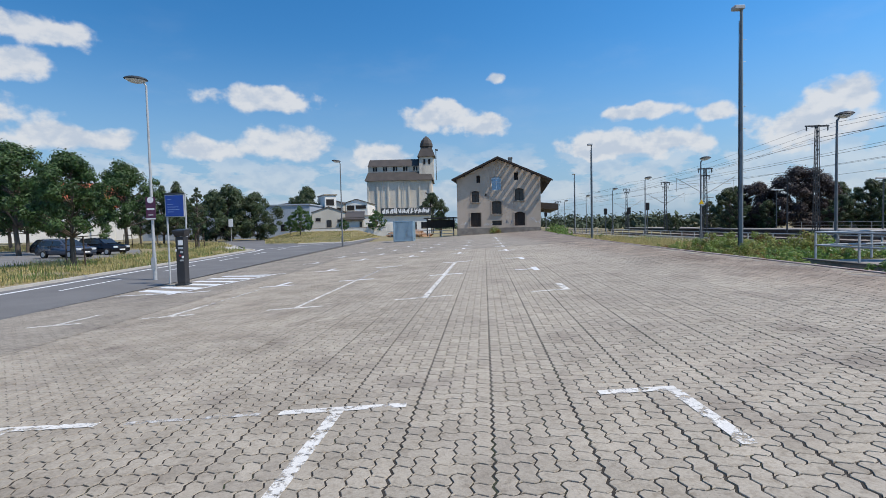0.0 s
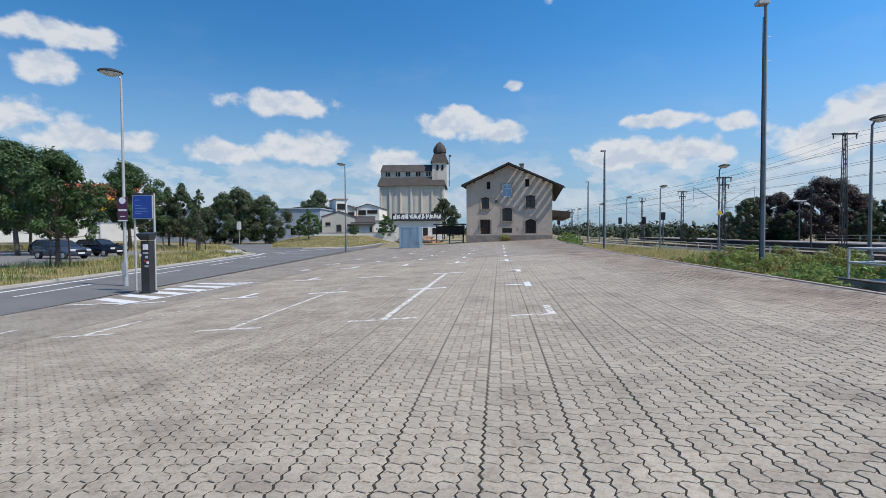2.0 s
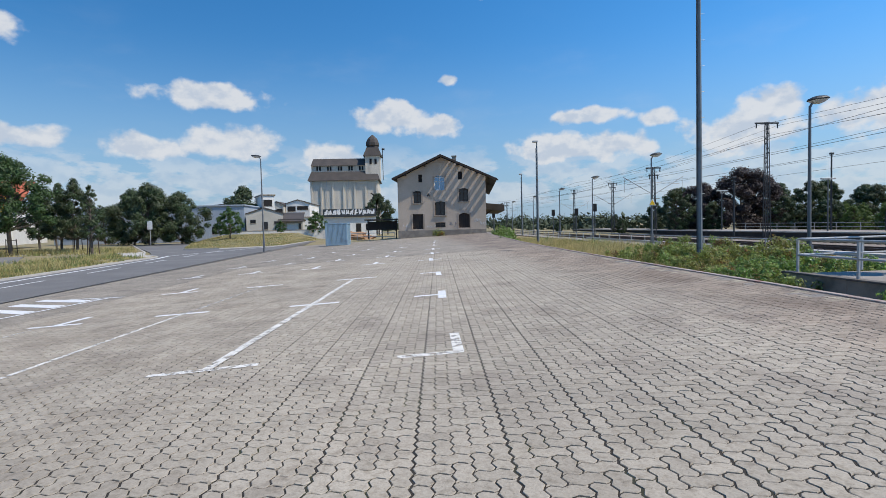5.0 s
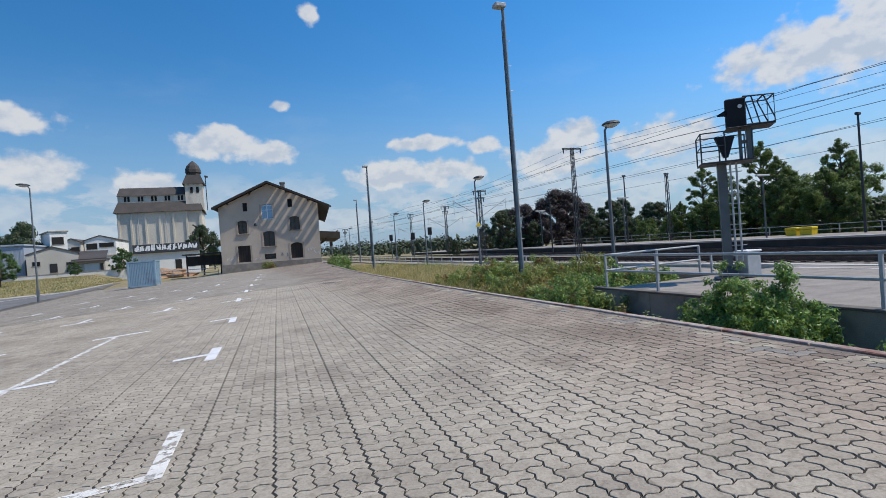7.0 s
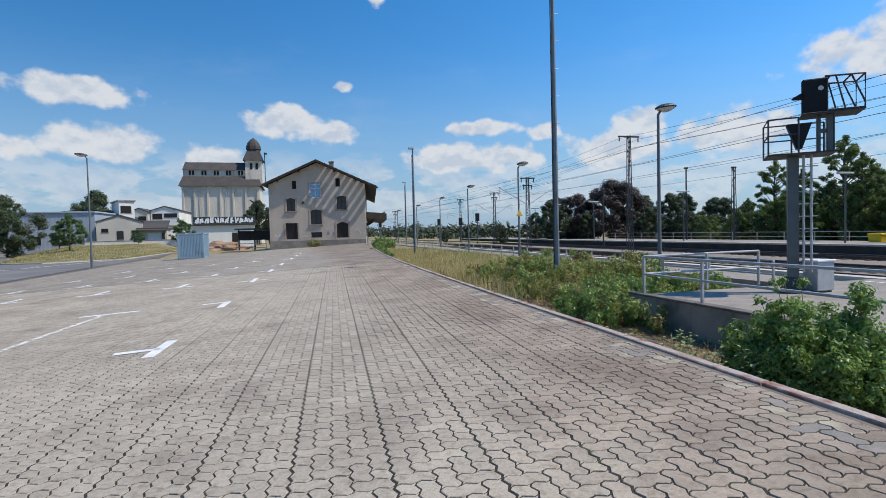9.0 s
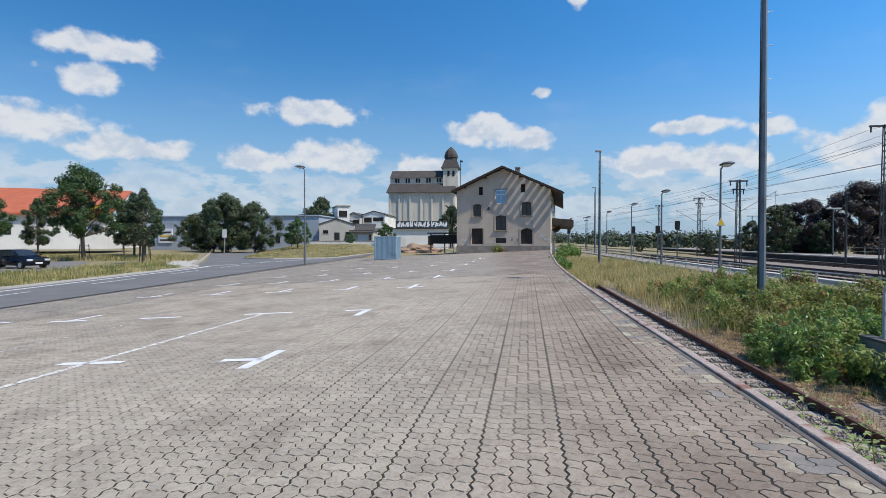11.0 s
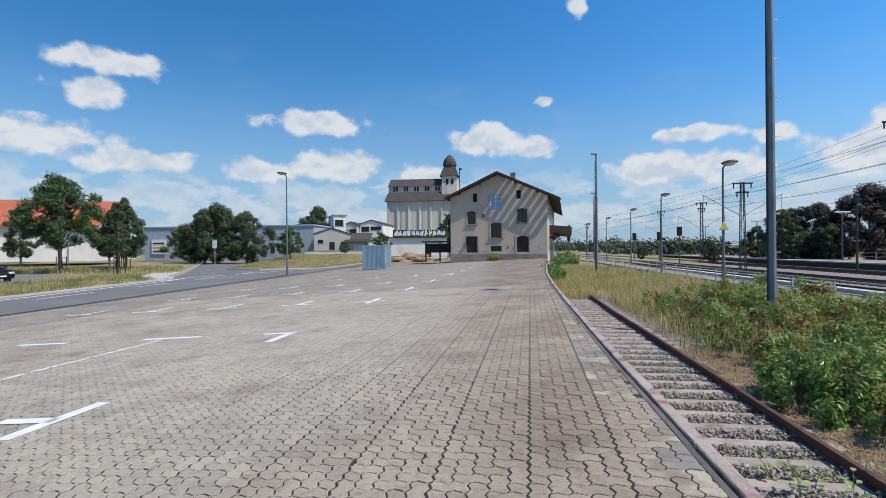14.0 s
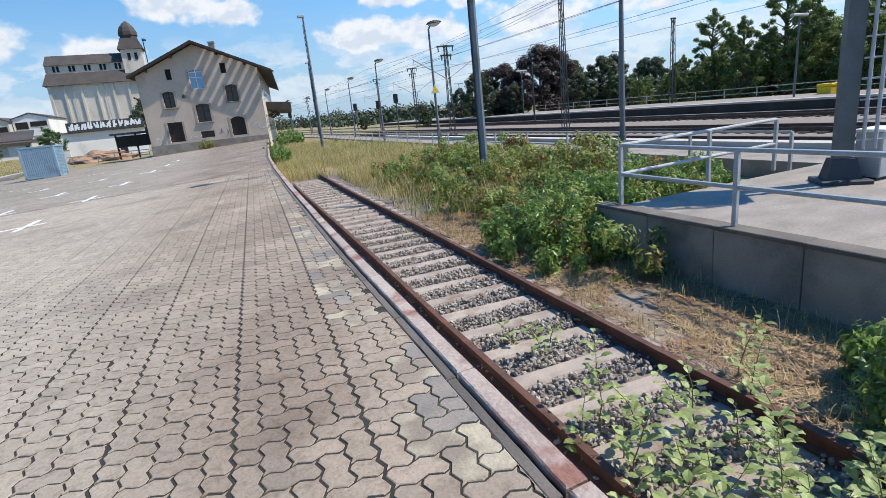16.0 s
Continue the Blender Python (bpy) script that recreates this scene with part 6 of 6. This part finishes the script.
place(tree("birch_tree", 11.0, 3.0, 1.6, 0, M_LEAF3, "loose-crowned birch in the wood behind the platform", 7, 15000, .105, group="wood behind the platform", nb=80, clump=(.06, .17)),
      [(54 + rnd_a, y, -.6, y * 37, sc) for rnd_a, y, sc in ((0, 26, .8), (2, 30.2, .78), (3, 38, .86), (0, 42, .78), (2.5, 45.3, .98), (1, 48.5, .72), (2, 52.5, .85), (2, 22, .9), (0, 17, 1.0), (4, 12, 1.0), (4, 32.6, .66), (5, 24, .85), (1, 6, 1.1), (3, 57, .5))])
place(tree("wood_tree", 8.0, 3.6, .5, 0, M_LEAF3, "dense low broadleaf tree at the wood's edge", 8, 16000, .125, group="wood behind the platform", nb=70, clump=(.09, .22)),
      [(52.5 + a, y, -.6, y * 53, sc) for a, y, sc in ((0, 23, .8), (3, 28.5, .72), (0.5, 34.6, .48), (1.5, 37.6, .8), (.5, 41, .72), (0, 46.5, .6), (2, 51, .62), (4, 58, .5), (6, 64, .45), (9, 70, .5), (2, 18, .9), (2, 12, .9), (5, 26, .85), (7, 31, .75), (5, 39, .85), (5, 43, .85), (6, 48, .8), (7, 53.5, .8), (10, 60, .55), (12, 41, 1.0), (12, 48, 1.0), (12, 24, 1.1), (6, 20, 1.0), (6, 14, 1.1), (6, 8, 1.1), (1, 55, .5), (3, 62, .42), (6, 69, .4), (14, 34, .45), (13, 54, .75))])
place(tree("copper_beech", 9.4, 5.2, .6, 0, M_RED, "dark copper beech behind the far platform", 9, 20000, .17, group="trees behind the tracks"),
      [(51.6, 76.5, -.4, 0, 1.0), (56.5, 79, -.4, 110, .9), (47.8, 80, -.4, 200, .8)])
place(tree("wood_tree", 8.4, 3.7, .5, 0, M_LEAF2, "dark green tree behind the far platform", 10, 14000, .16, group="trees behind the tracks"),
      [(43, 79, -.4, 0, .8), (60, 74, -.4, 140, .85), (64, 76, -.4, 200, .88), (47, 76, -.4, 20, .55), (68, 72, -.4, 80, .75), (72, 78, -.4, 30, .8), (44.5, 88, -.4, 15, .6), (50, 90, -.4, 95, .9), (54.5, 72, -.4, 170, .6), (63, 84, -.4, 44, .9), (41, 96, -.4, 12, .4), (37, 84, -.4, 66, .3), (58, 68, -.4, 140, .5), (66, 66, -.4, 240, .6), (33, 104, -.4, 31, .28)])
for x, y in ((-25, 53.5), (-33.2, 65), (-36.8, 60.4), (-21.2, 30.6)):
    st = thing("tree_stakes", pose(x, y, -.4), "three wooden stakes with a cross bar round a young tree", "stake", "tree stakes")
    for k in range(3):
        bm = bmesh.new()
        a = k * 2.09 + .4
        rod(bm, (.55 * math.cos(a), .55 * math.sin(a), -.02), (.48 * math.cos(a), .48 * math.sin(a), 1.75), .045, .04, 7)
        part("stake", bm, M_WOOD, st)
    bm = bmesh.new()
    tube(bm, [(.48 * math.cos(k * 2.09 + .4), .48 * math.sin(k * 2.09 + .4), 1.6) for k in (0, 1, 2, 0)], .03, 5)
    part("cross_bar", bm, M_WOOD, st)
# undergrowth that closes the foot of the wood
rnd = random.Random(77)
blobs = []
for i in range(330):
    y = rnd.uniform(4, 92)
    x = 57 + rnd.uniform(0, 6) + max(0, y - 58) * .25
    top = 2.9 if y < 28 or 35 < y < 56 else 1.7
    blobs.append((x, y, -.3 + top * rnd.random() ** 1.3, rnd.uniform(.7, 1.5)))
v, f = leaf_cloud(rnd, blobs, 60000, .22)
tagged(mesh_object("undergrowth", v, f, M_LEAF2, label="dark leafy undergrowth at the foot of the wood", kind="stuff"), category="undergrowth")
# distant woods along the horizon
rnd = random.Random(21)
blobs = []
for i in range(420):
    a = radians(-75 + 150 * rnd.random())
    d = rnd.uniform(300, 520)
    blobs.append((d * math.sin(a), d * math.cos(a), rnd.uniform(0, 3.5), rnd.uniform(4, 8)))
for i in range(90):
    y = rnd.uniform(110, 300)
    blobs.append((46 + (y - 110) * .05 + rnd.uniform(-6, 30), y, rnd.uniform(0, 1.8), rnd.uniform(2, 4)))
v, f = leaf_cloud(rnd, blobs, 80000, .9)
tagged(mesh_object("far_woods", v, f, M_FAR, label="distant low woods along the horizon", kind="stuff"), category="trees")


def blades(rnd, spots, m, name, label, h, w):
    """Grass blades as tapered bent strips at the given (x, y, z)."""
    v, f = [], []
    for x, y, z in spots:
        a = rnd.uniform(0, 6.28)
        hh = h * rnd.uniform(.45, 1.25)
        lean = hh * rnd.uniform(.1, .6)
        dx, dy = math.cos(a), math.sin(a)
        px, py = -dy * w, dx * w
        k = len(v)
        v += [(x - px, y - py, z), (x + px, y + py, z), (x + dx * lean * .35 + px * .7, y + dy * lean * .35 + py * .7, z + hh * .6),
              (x + dx * lean * .35 - px * .7, y + dy * lean * .35 - py * .7, z + hh * .6), (x + dx * lean, y + dy * lean, z + hh)]
        f += [(k, k + 1, k + 2, k + 3), (k + 3, k + 2, k + 4)]
    return tagged(mesh_object(name, v, f, m, label=label, kind="stuff"), category="grass")


def scatter(rnd, n, fn):
    out = []
    while len(out) < n:
        p = fn(rnd)
        if p:
            out.append(p)
    return out


def verge_spot(r):
    y = r.uniform(8, 56)
    x = r.uniform(-24.5, left_kerb(y) - .2)
    if y > 49 and x > -20.5 - (y - 50) * .7:
        return None
    return None if noise.noise((x * .25, y * .25, 3)) < -.25 else (x, y, -.39)


def verge_spot2(r):
    u = r.random()
    x, y = -62 + 40 * u + r.uniform(-2, 2), 59 + r.random() * 14
    return (x, y, -.4) if x < -24.8 - (y - 62) * .54 - .6 and not 60.8 < y < 63.1 else None


def island_spot(r):
    x, y = r.uniform(-36, -13.4), r.uniform(68.5, 110)
    return (x, y, island_z(x, y) - .02) if y > 70.5 + abs(x + 20) * .3 and x > -24 - (y - 70) * .36 else None


def track_spot(r):
    y = 24 + 46 * r.random()
    x = r.uniform(edge_x(y) + (2.9 if y < 38 else .3), 18.8)
    if y < 33 and x < 16.5 and r.random() < .75:
        return None
    return None if noise.noise((x * .4, y * .25, 1)) < -.22 else (x, y, ground_z(x, y))


def patchy(fn, cut_off, size):
    """Keeps the spots of fn that lie in uneven patches."""
    return lambda r: (lambda p: p if p and noise.noise((p[0] * size, p[1] * size, 7)) > cut_off + r.uniform(-.15, .15) else None)(fn(r))


blades(rnd, scatter(rnd, 34000, verge_spot), M_VERGE, "verge_grass", "short dry brownish grass on the road verge", .15, .014)
blades(rnd, scatter(rnd, 7000, patchy(verge_spot, .18, .4)), M_STRAW, "tall_grass", "tall straw-coloured grass clumps on the road verge", .4, .01)
blades(rnd, scatter(rnd, 2500, patchy(verge_spot, .15, .6)), M_GRASS, "green_tufts", "green weed tufts on the road verge", .42, .016)
blades(rnd, scatter(rnd, 12000, verge_spot2), M_VERGE, "verge_grass", "dry grass and weeds before the white hall", .5, .02)
blades(rnd, scatter(rnd, 16000, island_spot), M_VERGE, "island_grass", "short dry brownish grass on the traffic island", .2, .025)
blades(rnd, scatter(rnd, 34000, track_spot), M_STRAW, "track_grass", "tall straw-coloured grass between yard and platform", .62, .010)
blades(rnd, scatter(rnd, 5000, track_spot), M_GRASS, "green_tufts", "green grass tufts between yard and platform", .55, .010)


def near_floor(r):
    y = r.uniform(10, 25)
    x = edge_x(y) + r.uniform(2.75, 4.6)
    return (x, y, -.845) if noise.noise((x * .9, y * .7, 5)) > -.3 else None




def litter(r, n):
    """Flattened stalks lying criss-cross on the ground."""
    v, f = [], []
    for x, y, z in scatter(r, n, near_floor):
        a, L_ = r.uniform(0, 6.28), r.uniform(.06, .3)
        dx, dy = math.cos(a) * L_, math.sin(a) * L_
        w = r.uniform(.002, .005) / L_
        z0, z1 = z + r.uniform(.012, .04), z + r.uniform(.012, .08)
        k = len(v)
        v += [(x - dy * w, y + dx * w, z0), (x + dy * w, y - dx * w, z0), (x + dx + dy * w, y + dy - dx * w, z1), (x + dx - dy * w, y + dy + dx * w, z1)]
        f.append((k, k + 1, k + 2, k + 3))
    return v, f


M_LITTER = mat("straw_litter", (0.40, 0.29, 0.165), (0.26, 0.17, 0.10), rough=0.9, scale=1.5, fine=20, bump=0, island=0.4, stain=(0.34, 0.17, 0.09), stain_scale=1.2)
v, f = litter(rnd, 26000)
tagged(mesh_object("dry_litter", v, f, M_LITTER, label="flattened dry straw and stalks beside the siding", kind="stuff"), category="litter")
blades(rnd, scatter(rnd, 2600, near_floor), M_STRAW, "dry_tufts", "thin dry grass tufts beside the siding", .2, .004)
bm = bmesh.new()
for x, y, z in scatter(rnd, 320, near_floor):
    a = rnd.uniform(0, 6.28)
    L_ = rnd.uniform(.2, .9)
    rod(bm, (x, y, z + .02), (x + math.cos(a) * L_, y + math.sin(a) * L_, z + rnd.uniform(.02, .1)), .008, .004, 4)
tagged(part("dead_twigs", bm, M_TWIG, label="dead brown twigs and stalks beside the rails", kind="stuff"), category="twigs")


# brambles and bushes
def bramble_blobs(r, n, fn):
    out = []
    while len(out) < n:
        p = fn(r)
        if p:
            out.append(p)
    return out


def bramble_spot(r):
    y = r.uniform(17.8, 33)
    x = edge_x(y) + r.uniform(3.6, 8.2)
    if y < 20 and x > 14.0:
        return None
    if x > 18.6:
        return None
    hgt = .45 + .9 * (.5 + noise.noise((x * .5, y * .5, 2)))
    return (x, y, ground_z(x, y) + r.random() * hgt * .9, r.uniform(.15, .32))


rnd = random.Random(31)
v, f = leaf_cloud(rnd, bramble_blobs(rnd, 560, bramble_spot), 52000, .058)
tagged(mesh_object("brambles", v, f, M_BRAMBLE, label="tangle of green and reddish brambles between siding and platform", kind="stuff"), category="brambles")


def bush(name, x, y, z, rx, ry, h, n, size, m, label, seed, category="bush", group=""):
    r = random.Random(seed)
    t = thing(name, pose(x, y, z), label, category, group)
    blobs = []
    bm = bmesh.new()
    for i in range(74):
        a, k = r.uniform(0, 6.28), math.sqrt(r.random())
        top = h * (1 - .55 * k * k) * r.uniform(.5, 1.0)
        tip = Vector((rx * k * math.cos(a), ry * k * math.sin(a), top))
        rod(bm, (tip.x * .3, tip.y * .3, -.04), tip, .012, .004, 4)
        blobs.append((tip.x, tip.y, tip.z * .95, r.uniform(.07, .15) * max(1, h / 1.6)))
        blobs.append((tip.x * .95, tip.y * .95, tip.z * .72, r.uniform(.1, .2) * max(1, h / 1.6)))
        blobs.append((tip.x * .9, tip.y * .9, tip.z * .4, r.uniform(.12, .22) * max(1, h / 1.6)))
    part("twigs", bm, M_STEM, t, kind="stuff")
    v, f = leaf_cloud(r, blobs, n, size)
    mesh_object("foliage", v, f, m, t, kind="stuff")
    return t


bush("leafy_bush", 12.85, 13.5, -.86, .9, 1.35, 2.0, 26000, .043, M_BUSH, "dense bright green bush against the platform wall", 41)
bush("leafy_bush", 13.1, 14.6, -.86, .4, .5, .9, 4200, .05, M_BUSH, "low green bush before the platform wall", 42)
bush("leafy_bush", 12.9, 10.4, -.86, .6, 1.9, .85, 6000, .043, M_BUSH, "low green bush at the foot of the platform wall", 43)
bush("leafy_bush", 13.3, 20.0, -.86, 1.0, 1.5, 1.35, 9500, .05, M_BUSH, "dark green bush beside the ramp corner", 44)
bush("leafy_bush", 15.6, 21.2, -.6, 1.8, 1.0, 1.2, 9000, .05, M_BUSH, "bright green bush behind the ramp railing", 49)
bush("leafy_bush", 17.9, 21.3, -.6, 1.3, .9, 1.0, 6500, .05, M_BUSH, "bright green bush behind the ramp railing", 39)
bush("edge_bush", 12.0, 50, -.6, 1.0, 3.0, 1.6, 4500, .08, M_BUSH, "green bush growing over the yard edge", 45)
bush("edge_bush", 12.9, 56, -.6, .9, 2.6, 1.2, 3000, .08, M_BUSH, "green bush growing over the yard edge", 46)
bush("edge_bush", 16.6, 76, -.5, 1.6, 3.0, 2.4, 3400, .12, M_BUSH, "green bushes beside the goods shed", 47)
bush("edge_bush", 7.6, 76.6, .2, .9, .5, 1.2, 1200, .07, M_BRAMBLE, "dry shrub before the gable wall", 48)
for i, (x, y) in enumerate(((17.9, 38.5), (18.2, 45), (19, 52), (17.6, 35), (18.6, 60))):
    bush("track_bush", x, y, -.85, .9, 1.1, 1.1 + .2 * (i % 2), 1800, .07, M_BUSH, "low green shrub beside the platform railing", 50 + i, group="shrubs by the railing")
rub = bmesh.new()
bmesh.ops.create_icosphere(rub, subdivisions=4, radius=1)
for v_ in rub.verts:
    k = 1 + .35 * noise.noise(v_.co * 2.2) + .12 * noise.noise(v_.co * 7)
    v_.co = Vector((v_.co.x * 4.2 * k, v_.co.y * 3 * k, max(-.2, v_.co.z * 1.4 * k)))
rb = part("rubble_heap", rub, M_RUBBLE, label="heap of brown clay and rubble by the gate")
rb.location = (-7.5, 106, -.5)
tagged(rb, category="rubble")
railing("site_fence", [(-9.5, 86), (-4.2, 84), (1.5, 80.5)], -.3, 1.1, "thin dark gate rails across the yard end", 2.6, .04, group="")


# tall weeds in the siding
def weed(x, y, h, seed):
    r = random.Random(seed)
    t = thing("tall_weed", pose(x, y, -.85), "young leafy shoot growing between the rails", "weed", "weeds in the siding")
    bm = bmesh.new()
    pts = [Vector((0, 0, -.02))]
    lean = Vector((r.uniform(-.12, .12), r.uniform(-.12, .12), 0))
    for i in range(1, 7):
        u = i / 6
        pts.append(Vector((0, 0, h * u)) + lean * (u * u * 2) + Vector((r.uniform(-.01, .01), r.uniform(-.01, .01), 0)))
    for a, b, i in zip(pts, pts[1:], range(6)):
        rod(bm, a, b, .007 - i * .0009, .0062 - i * .0009, 5)
    v, f = [], []
    n = int(h * 32)
    for i in range(n):
        u = .15 + .85 * i / n
        k = min(5, int(u * 6))
        base = pts[k].lerp(pts[min(6, k + 1)], u * 6 - k)
        ang = i * 2.4 + r.uniform(-.4, .4)
        out = Vector((math.cos(ang), math.sin(ang), r.uniform(-.1, .7))).normalized()
        stalk = base + out * .035
        rod(bm, base, stalk, .0025, .002, 4)
        L_ = r.uniform(.055, .125) * (1 - .35 * max(0, u - .7) / .3)
        side = out.cross(Vector((0, 0, 1))).normalized()
        up = side.cross(out)
        b0 = len(v)
        for q, wd, dr in ((0, 0, 0), (.22, .26, .03), (.5, .36, .05), (.8, .22, 0), (1.0, 0, -.1)):
            c = stalk + out * (q * L_) + up * (dr * L_)
            if wd:
                v += [c - side * (wd * L_) + up * (.06 * L_), c, c + side * (wd * L_) + up * (.06 * L_)]
            else:
                v.append(c)
        f += [(b0, b0 + 2, b0 + 1), (b0, b0 + 3, b0 + 2)]
        for s in (1, 4):
            f += [(b0 + s, b0 + s + 1, b0 + s + 4, b0 + s + 3), (b0 + s + 1, b0 + s + 2, b0 + s + 5, b0 + s + 4)]
        f += [(b0 + 7, b0 + 8, b0 + 10), (b0 + 8, b0 + 9, b0 + 10)]
    part("stem", bm, M_STEM, t)
    ob = mesh_object("foliage", v, f, M_WEED, t)
    return t


rnd = random.Random(77)
for i, (x, y, h) in enumerate(((11.05, 16.9, .55), (11.3, 17.1, .5), (10.95, 17.3, .42), (11.9, 17.3, .4), (10.35, 15.35, .62), (10.5, 15.0, .8), (10.75, 15.6, .9), (10.6, 14.6, .75), (10.95, 14.9, .95), (11.3, 15.2, 1.0), (11.2, 14.6, .85), (10.2, 14.5, .7), (10.85, 14.2, .9), (11.6, 14.7, 1.1), (11.9, 15.2, 1.15), (11.5, 14.2, 1.0),
                               (12.1, 14.5, 1.1), (10.4, 14.0, .8), (12.3, 15.6, .9), (10.3, 14.85, .5), (10.65, 15.25, .45), (11.0, 15.5, .5), (11.4, 14.9, .6), (11.8, 14.3, .8), (10.15, 13.6, .8), (10.9, 13.5, .8), (11.6, 13.4, .9), (10.05, 14.2, .75), (10.3, 14.3, .9), (10.5, 13.8, 1.0), (10.75, 13.95, .85), (11.05, 13.8, 1.05), (11.3, 14.0, 1.0), (9.95, 13.9, .6), (10.2, 13.2, .8), (11.85, 13.8, 1.1), (12.1, 14.0, 1.0), (10.0, 14.7, .55), (10.75, 14.55, .7), (11.1, 14.3, .8))):
    weed(x, y, h * (.88 if x < 11.2 else .7), 100 + i)


# ---- interlocking pavers ----
A = 0.1202                     # half length of a stone
TH = radians(3.7)
ct, sn = math.cos(TH), math.sin(TH)


def zig(t):
    return 0.0125 * math.sin(math.tau * t / A)


def outline(w, h, n):
    """The wavy outline of a stone w by h half lengths, its joint cut back."""
    g = 0.0056
    pts = []
    for i in range(w * n):
        pts.append((i * A / n, 0.0))
    for i in range(h * n):
        pts.append((w * A, i * A / n))
    for i in range(w * n):
        pts.append((w * A - i * A / n, h * A))
    for i in range(h * n):
        pts.append((0.0, h * A - i * A / n))
    cx, cy = w * A / 2, h * A / 2
    res = []
    for p, q in pts:
        p2 = p + (g if p < 1e-6 else -g if p > w * A - 1e-6 else 0)
        q2 = q + (g if q < 1e-6 else -g if q > h * A - 1e-6 else 0)
        res.append((p2 + zig(q), q2 + zig(p)))
    return res


def stone_mesh(w, h, n):
    o = outline(w, h, n)
    c = (w * A / 2, h * A / 2)
    v = []
    for k, z in ((1.0, -0.03), (1.0, -0.0035), (0.962, 0.0)):
        v += [(c[0] + (p - c[0]) * k, c[1] + (q - c[1]) * k, z) for p, q in o]
    m = len(o)
    f = []
    for r in (0, 1):
        for i in range(m):
            j = (i + 1) % m
            f.append((r * m + i, r * m + j, (r + 1) * m + j, (r + 1) * m + i))
    f.append(tuple(range(2 * m, 3 * m)))
    return v, f


KIND = {(w, h): (stone_mesh(w, h, 4), stone_mesh(w, h, 3)) for w, h in ((2, 1), (1, 2), (1, 1))}
shared = {}
for key, (near_mesh, _) in KIND.items():
    me = bpy.data.meshes.new("paver")
    me.from_pydata(near_mesh[0], [], near_mesh[1])
    me.materials.append(M_PAVE)
    shared[key] = me
tilt = Matrix(((1, 0, 0, 0), (0, 1, 0, 0), (0.0473, -0.002, 1, 0), (0, 0, 0, 1))) @ Matrix.Rotation(-TH, 4, "Z")
rp = random.Random(11)
groups = [([], []), ([], []), ([], [])]
singles = 0
for strip_i in range(-14, 17):
    off = rp.randrange(4)
    p0 = strip_i * 0.608 + 0.492
    for j in range(int(0.5 / A), int(34 / A)):
        for i in range(5):
            k = (i - j + off) % 4
            w, h = 1, 1
            if k == 0:
                if i < 4:
                    w = 2
            elif k == 1:
                if i > 0:
                    continue
            elif k == 3:
                h = 2
            else:
                continue
            p, q = p0 + i * A, j * A
            cp, cq = p + w * A / 2, q + h * A / 2
            x, y = cp * ct + cq * sn, -cp * sn + cq * ct
            if not near_zone(x - .06, y) or x > edge_x(y) - 0.12 or not near_zone(x, y + .1):
                continue
            dz = rp.uniform(-.0008, .0014) + (0.0012 * noise.noise((x * .8, y * .8, 0)))
            t1, t2 = rp.uniform(-.008, .008), rp.uniform(-.008, .008)
            hazard = 0
            if x > edge_x(y) - 0.52 - .14 * noise.noise((0, y * 2.0, 6)) and y < 30 and noise.noise((x * 2.5, y * 1.3, 9)) > -.12:
                hazard = 1 + int((y + x * .8) / 0.43) % 2
                if hazard == 2 and noise.noise((x * 3, y * 2, 2)) < .02:
                    hazard = 0
            if 6.4 < x < 8.7 and 14.6 < y < 17.4 and singles < 298 and not hazard:
                ob = new("paver", shared[(w, h)])
                ob.parent = yard
                ob.matrix_basis = tilt @ pose(p, q, max(dz, -.0004) + .0006, t2 * 14, t1 * 14, 0)
                singles += 1
                continue
            v, f = KIND[(w, h)][0 if y < 19 and x > -2.5 else 1]
            pv, pf = groups[hazard]
            b0 = len(pv)
            hw, hh = w * A / 2, h * A / 2
            for a, b, c in v:
                P, Q, Z = p + a, q + b, c + dz + (a - hw) * t1 + (b - hh) * t2
                X, Y = P * ct + Q * sn, -P * sn + Q * ct
                X = min(X, edge_x(Y) - .176 - (.004 if c == 0 else 0))
                pv.append((X, Y, Z + 0.0473 * X - 0.002 * Y))
            pf += [tuple(b0 + n for n in g) for g in f]
for (pv, pf), m, label in zip(groups, (M_PAVE, M_HAZY, M_HAZB), ("", "pavers with worn yellow hazard paint", "pavers with worn black hazard paint")):
    mesh_object("pavers", pv, pf, m, yard, label, kind="stuff")
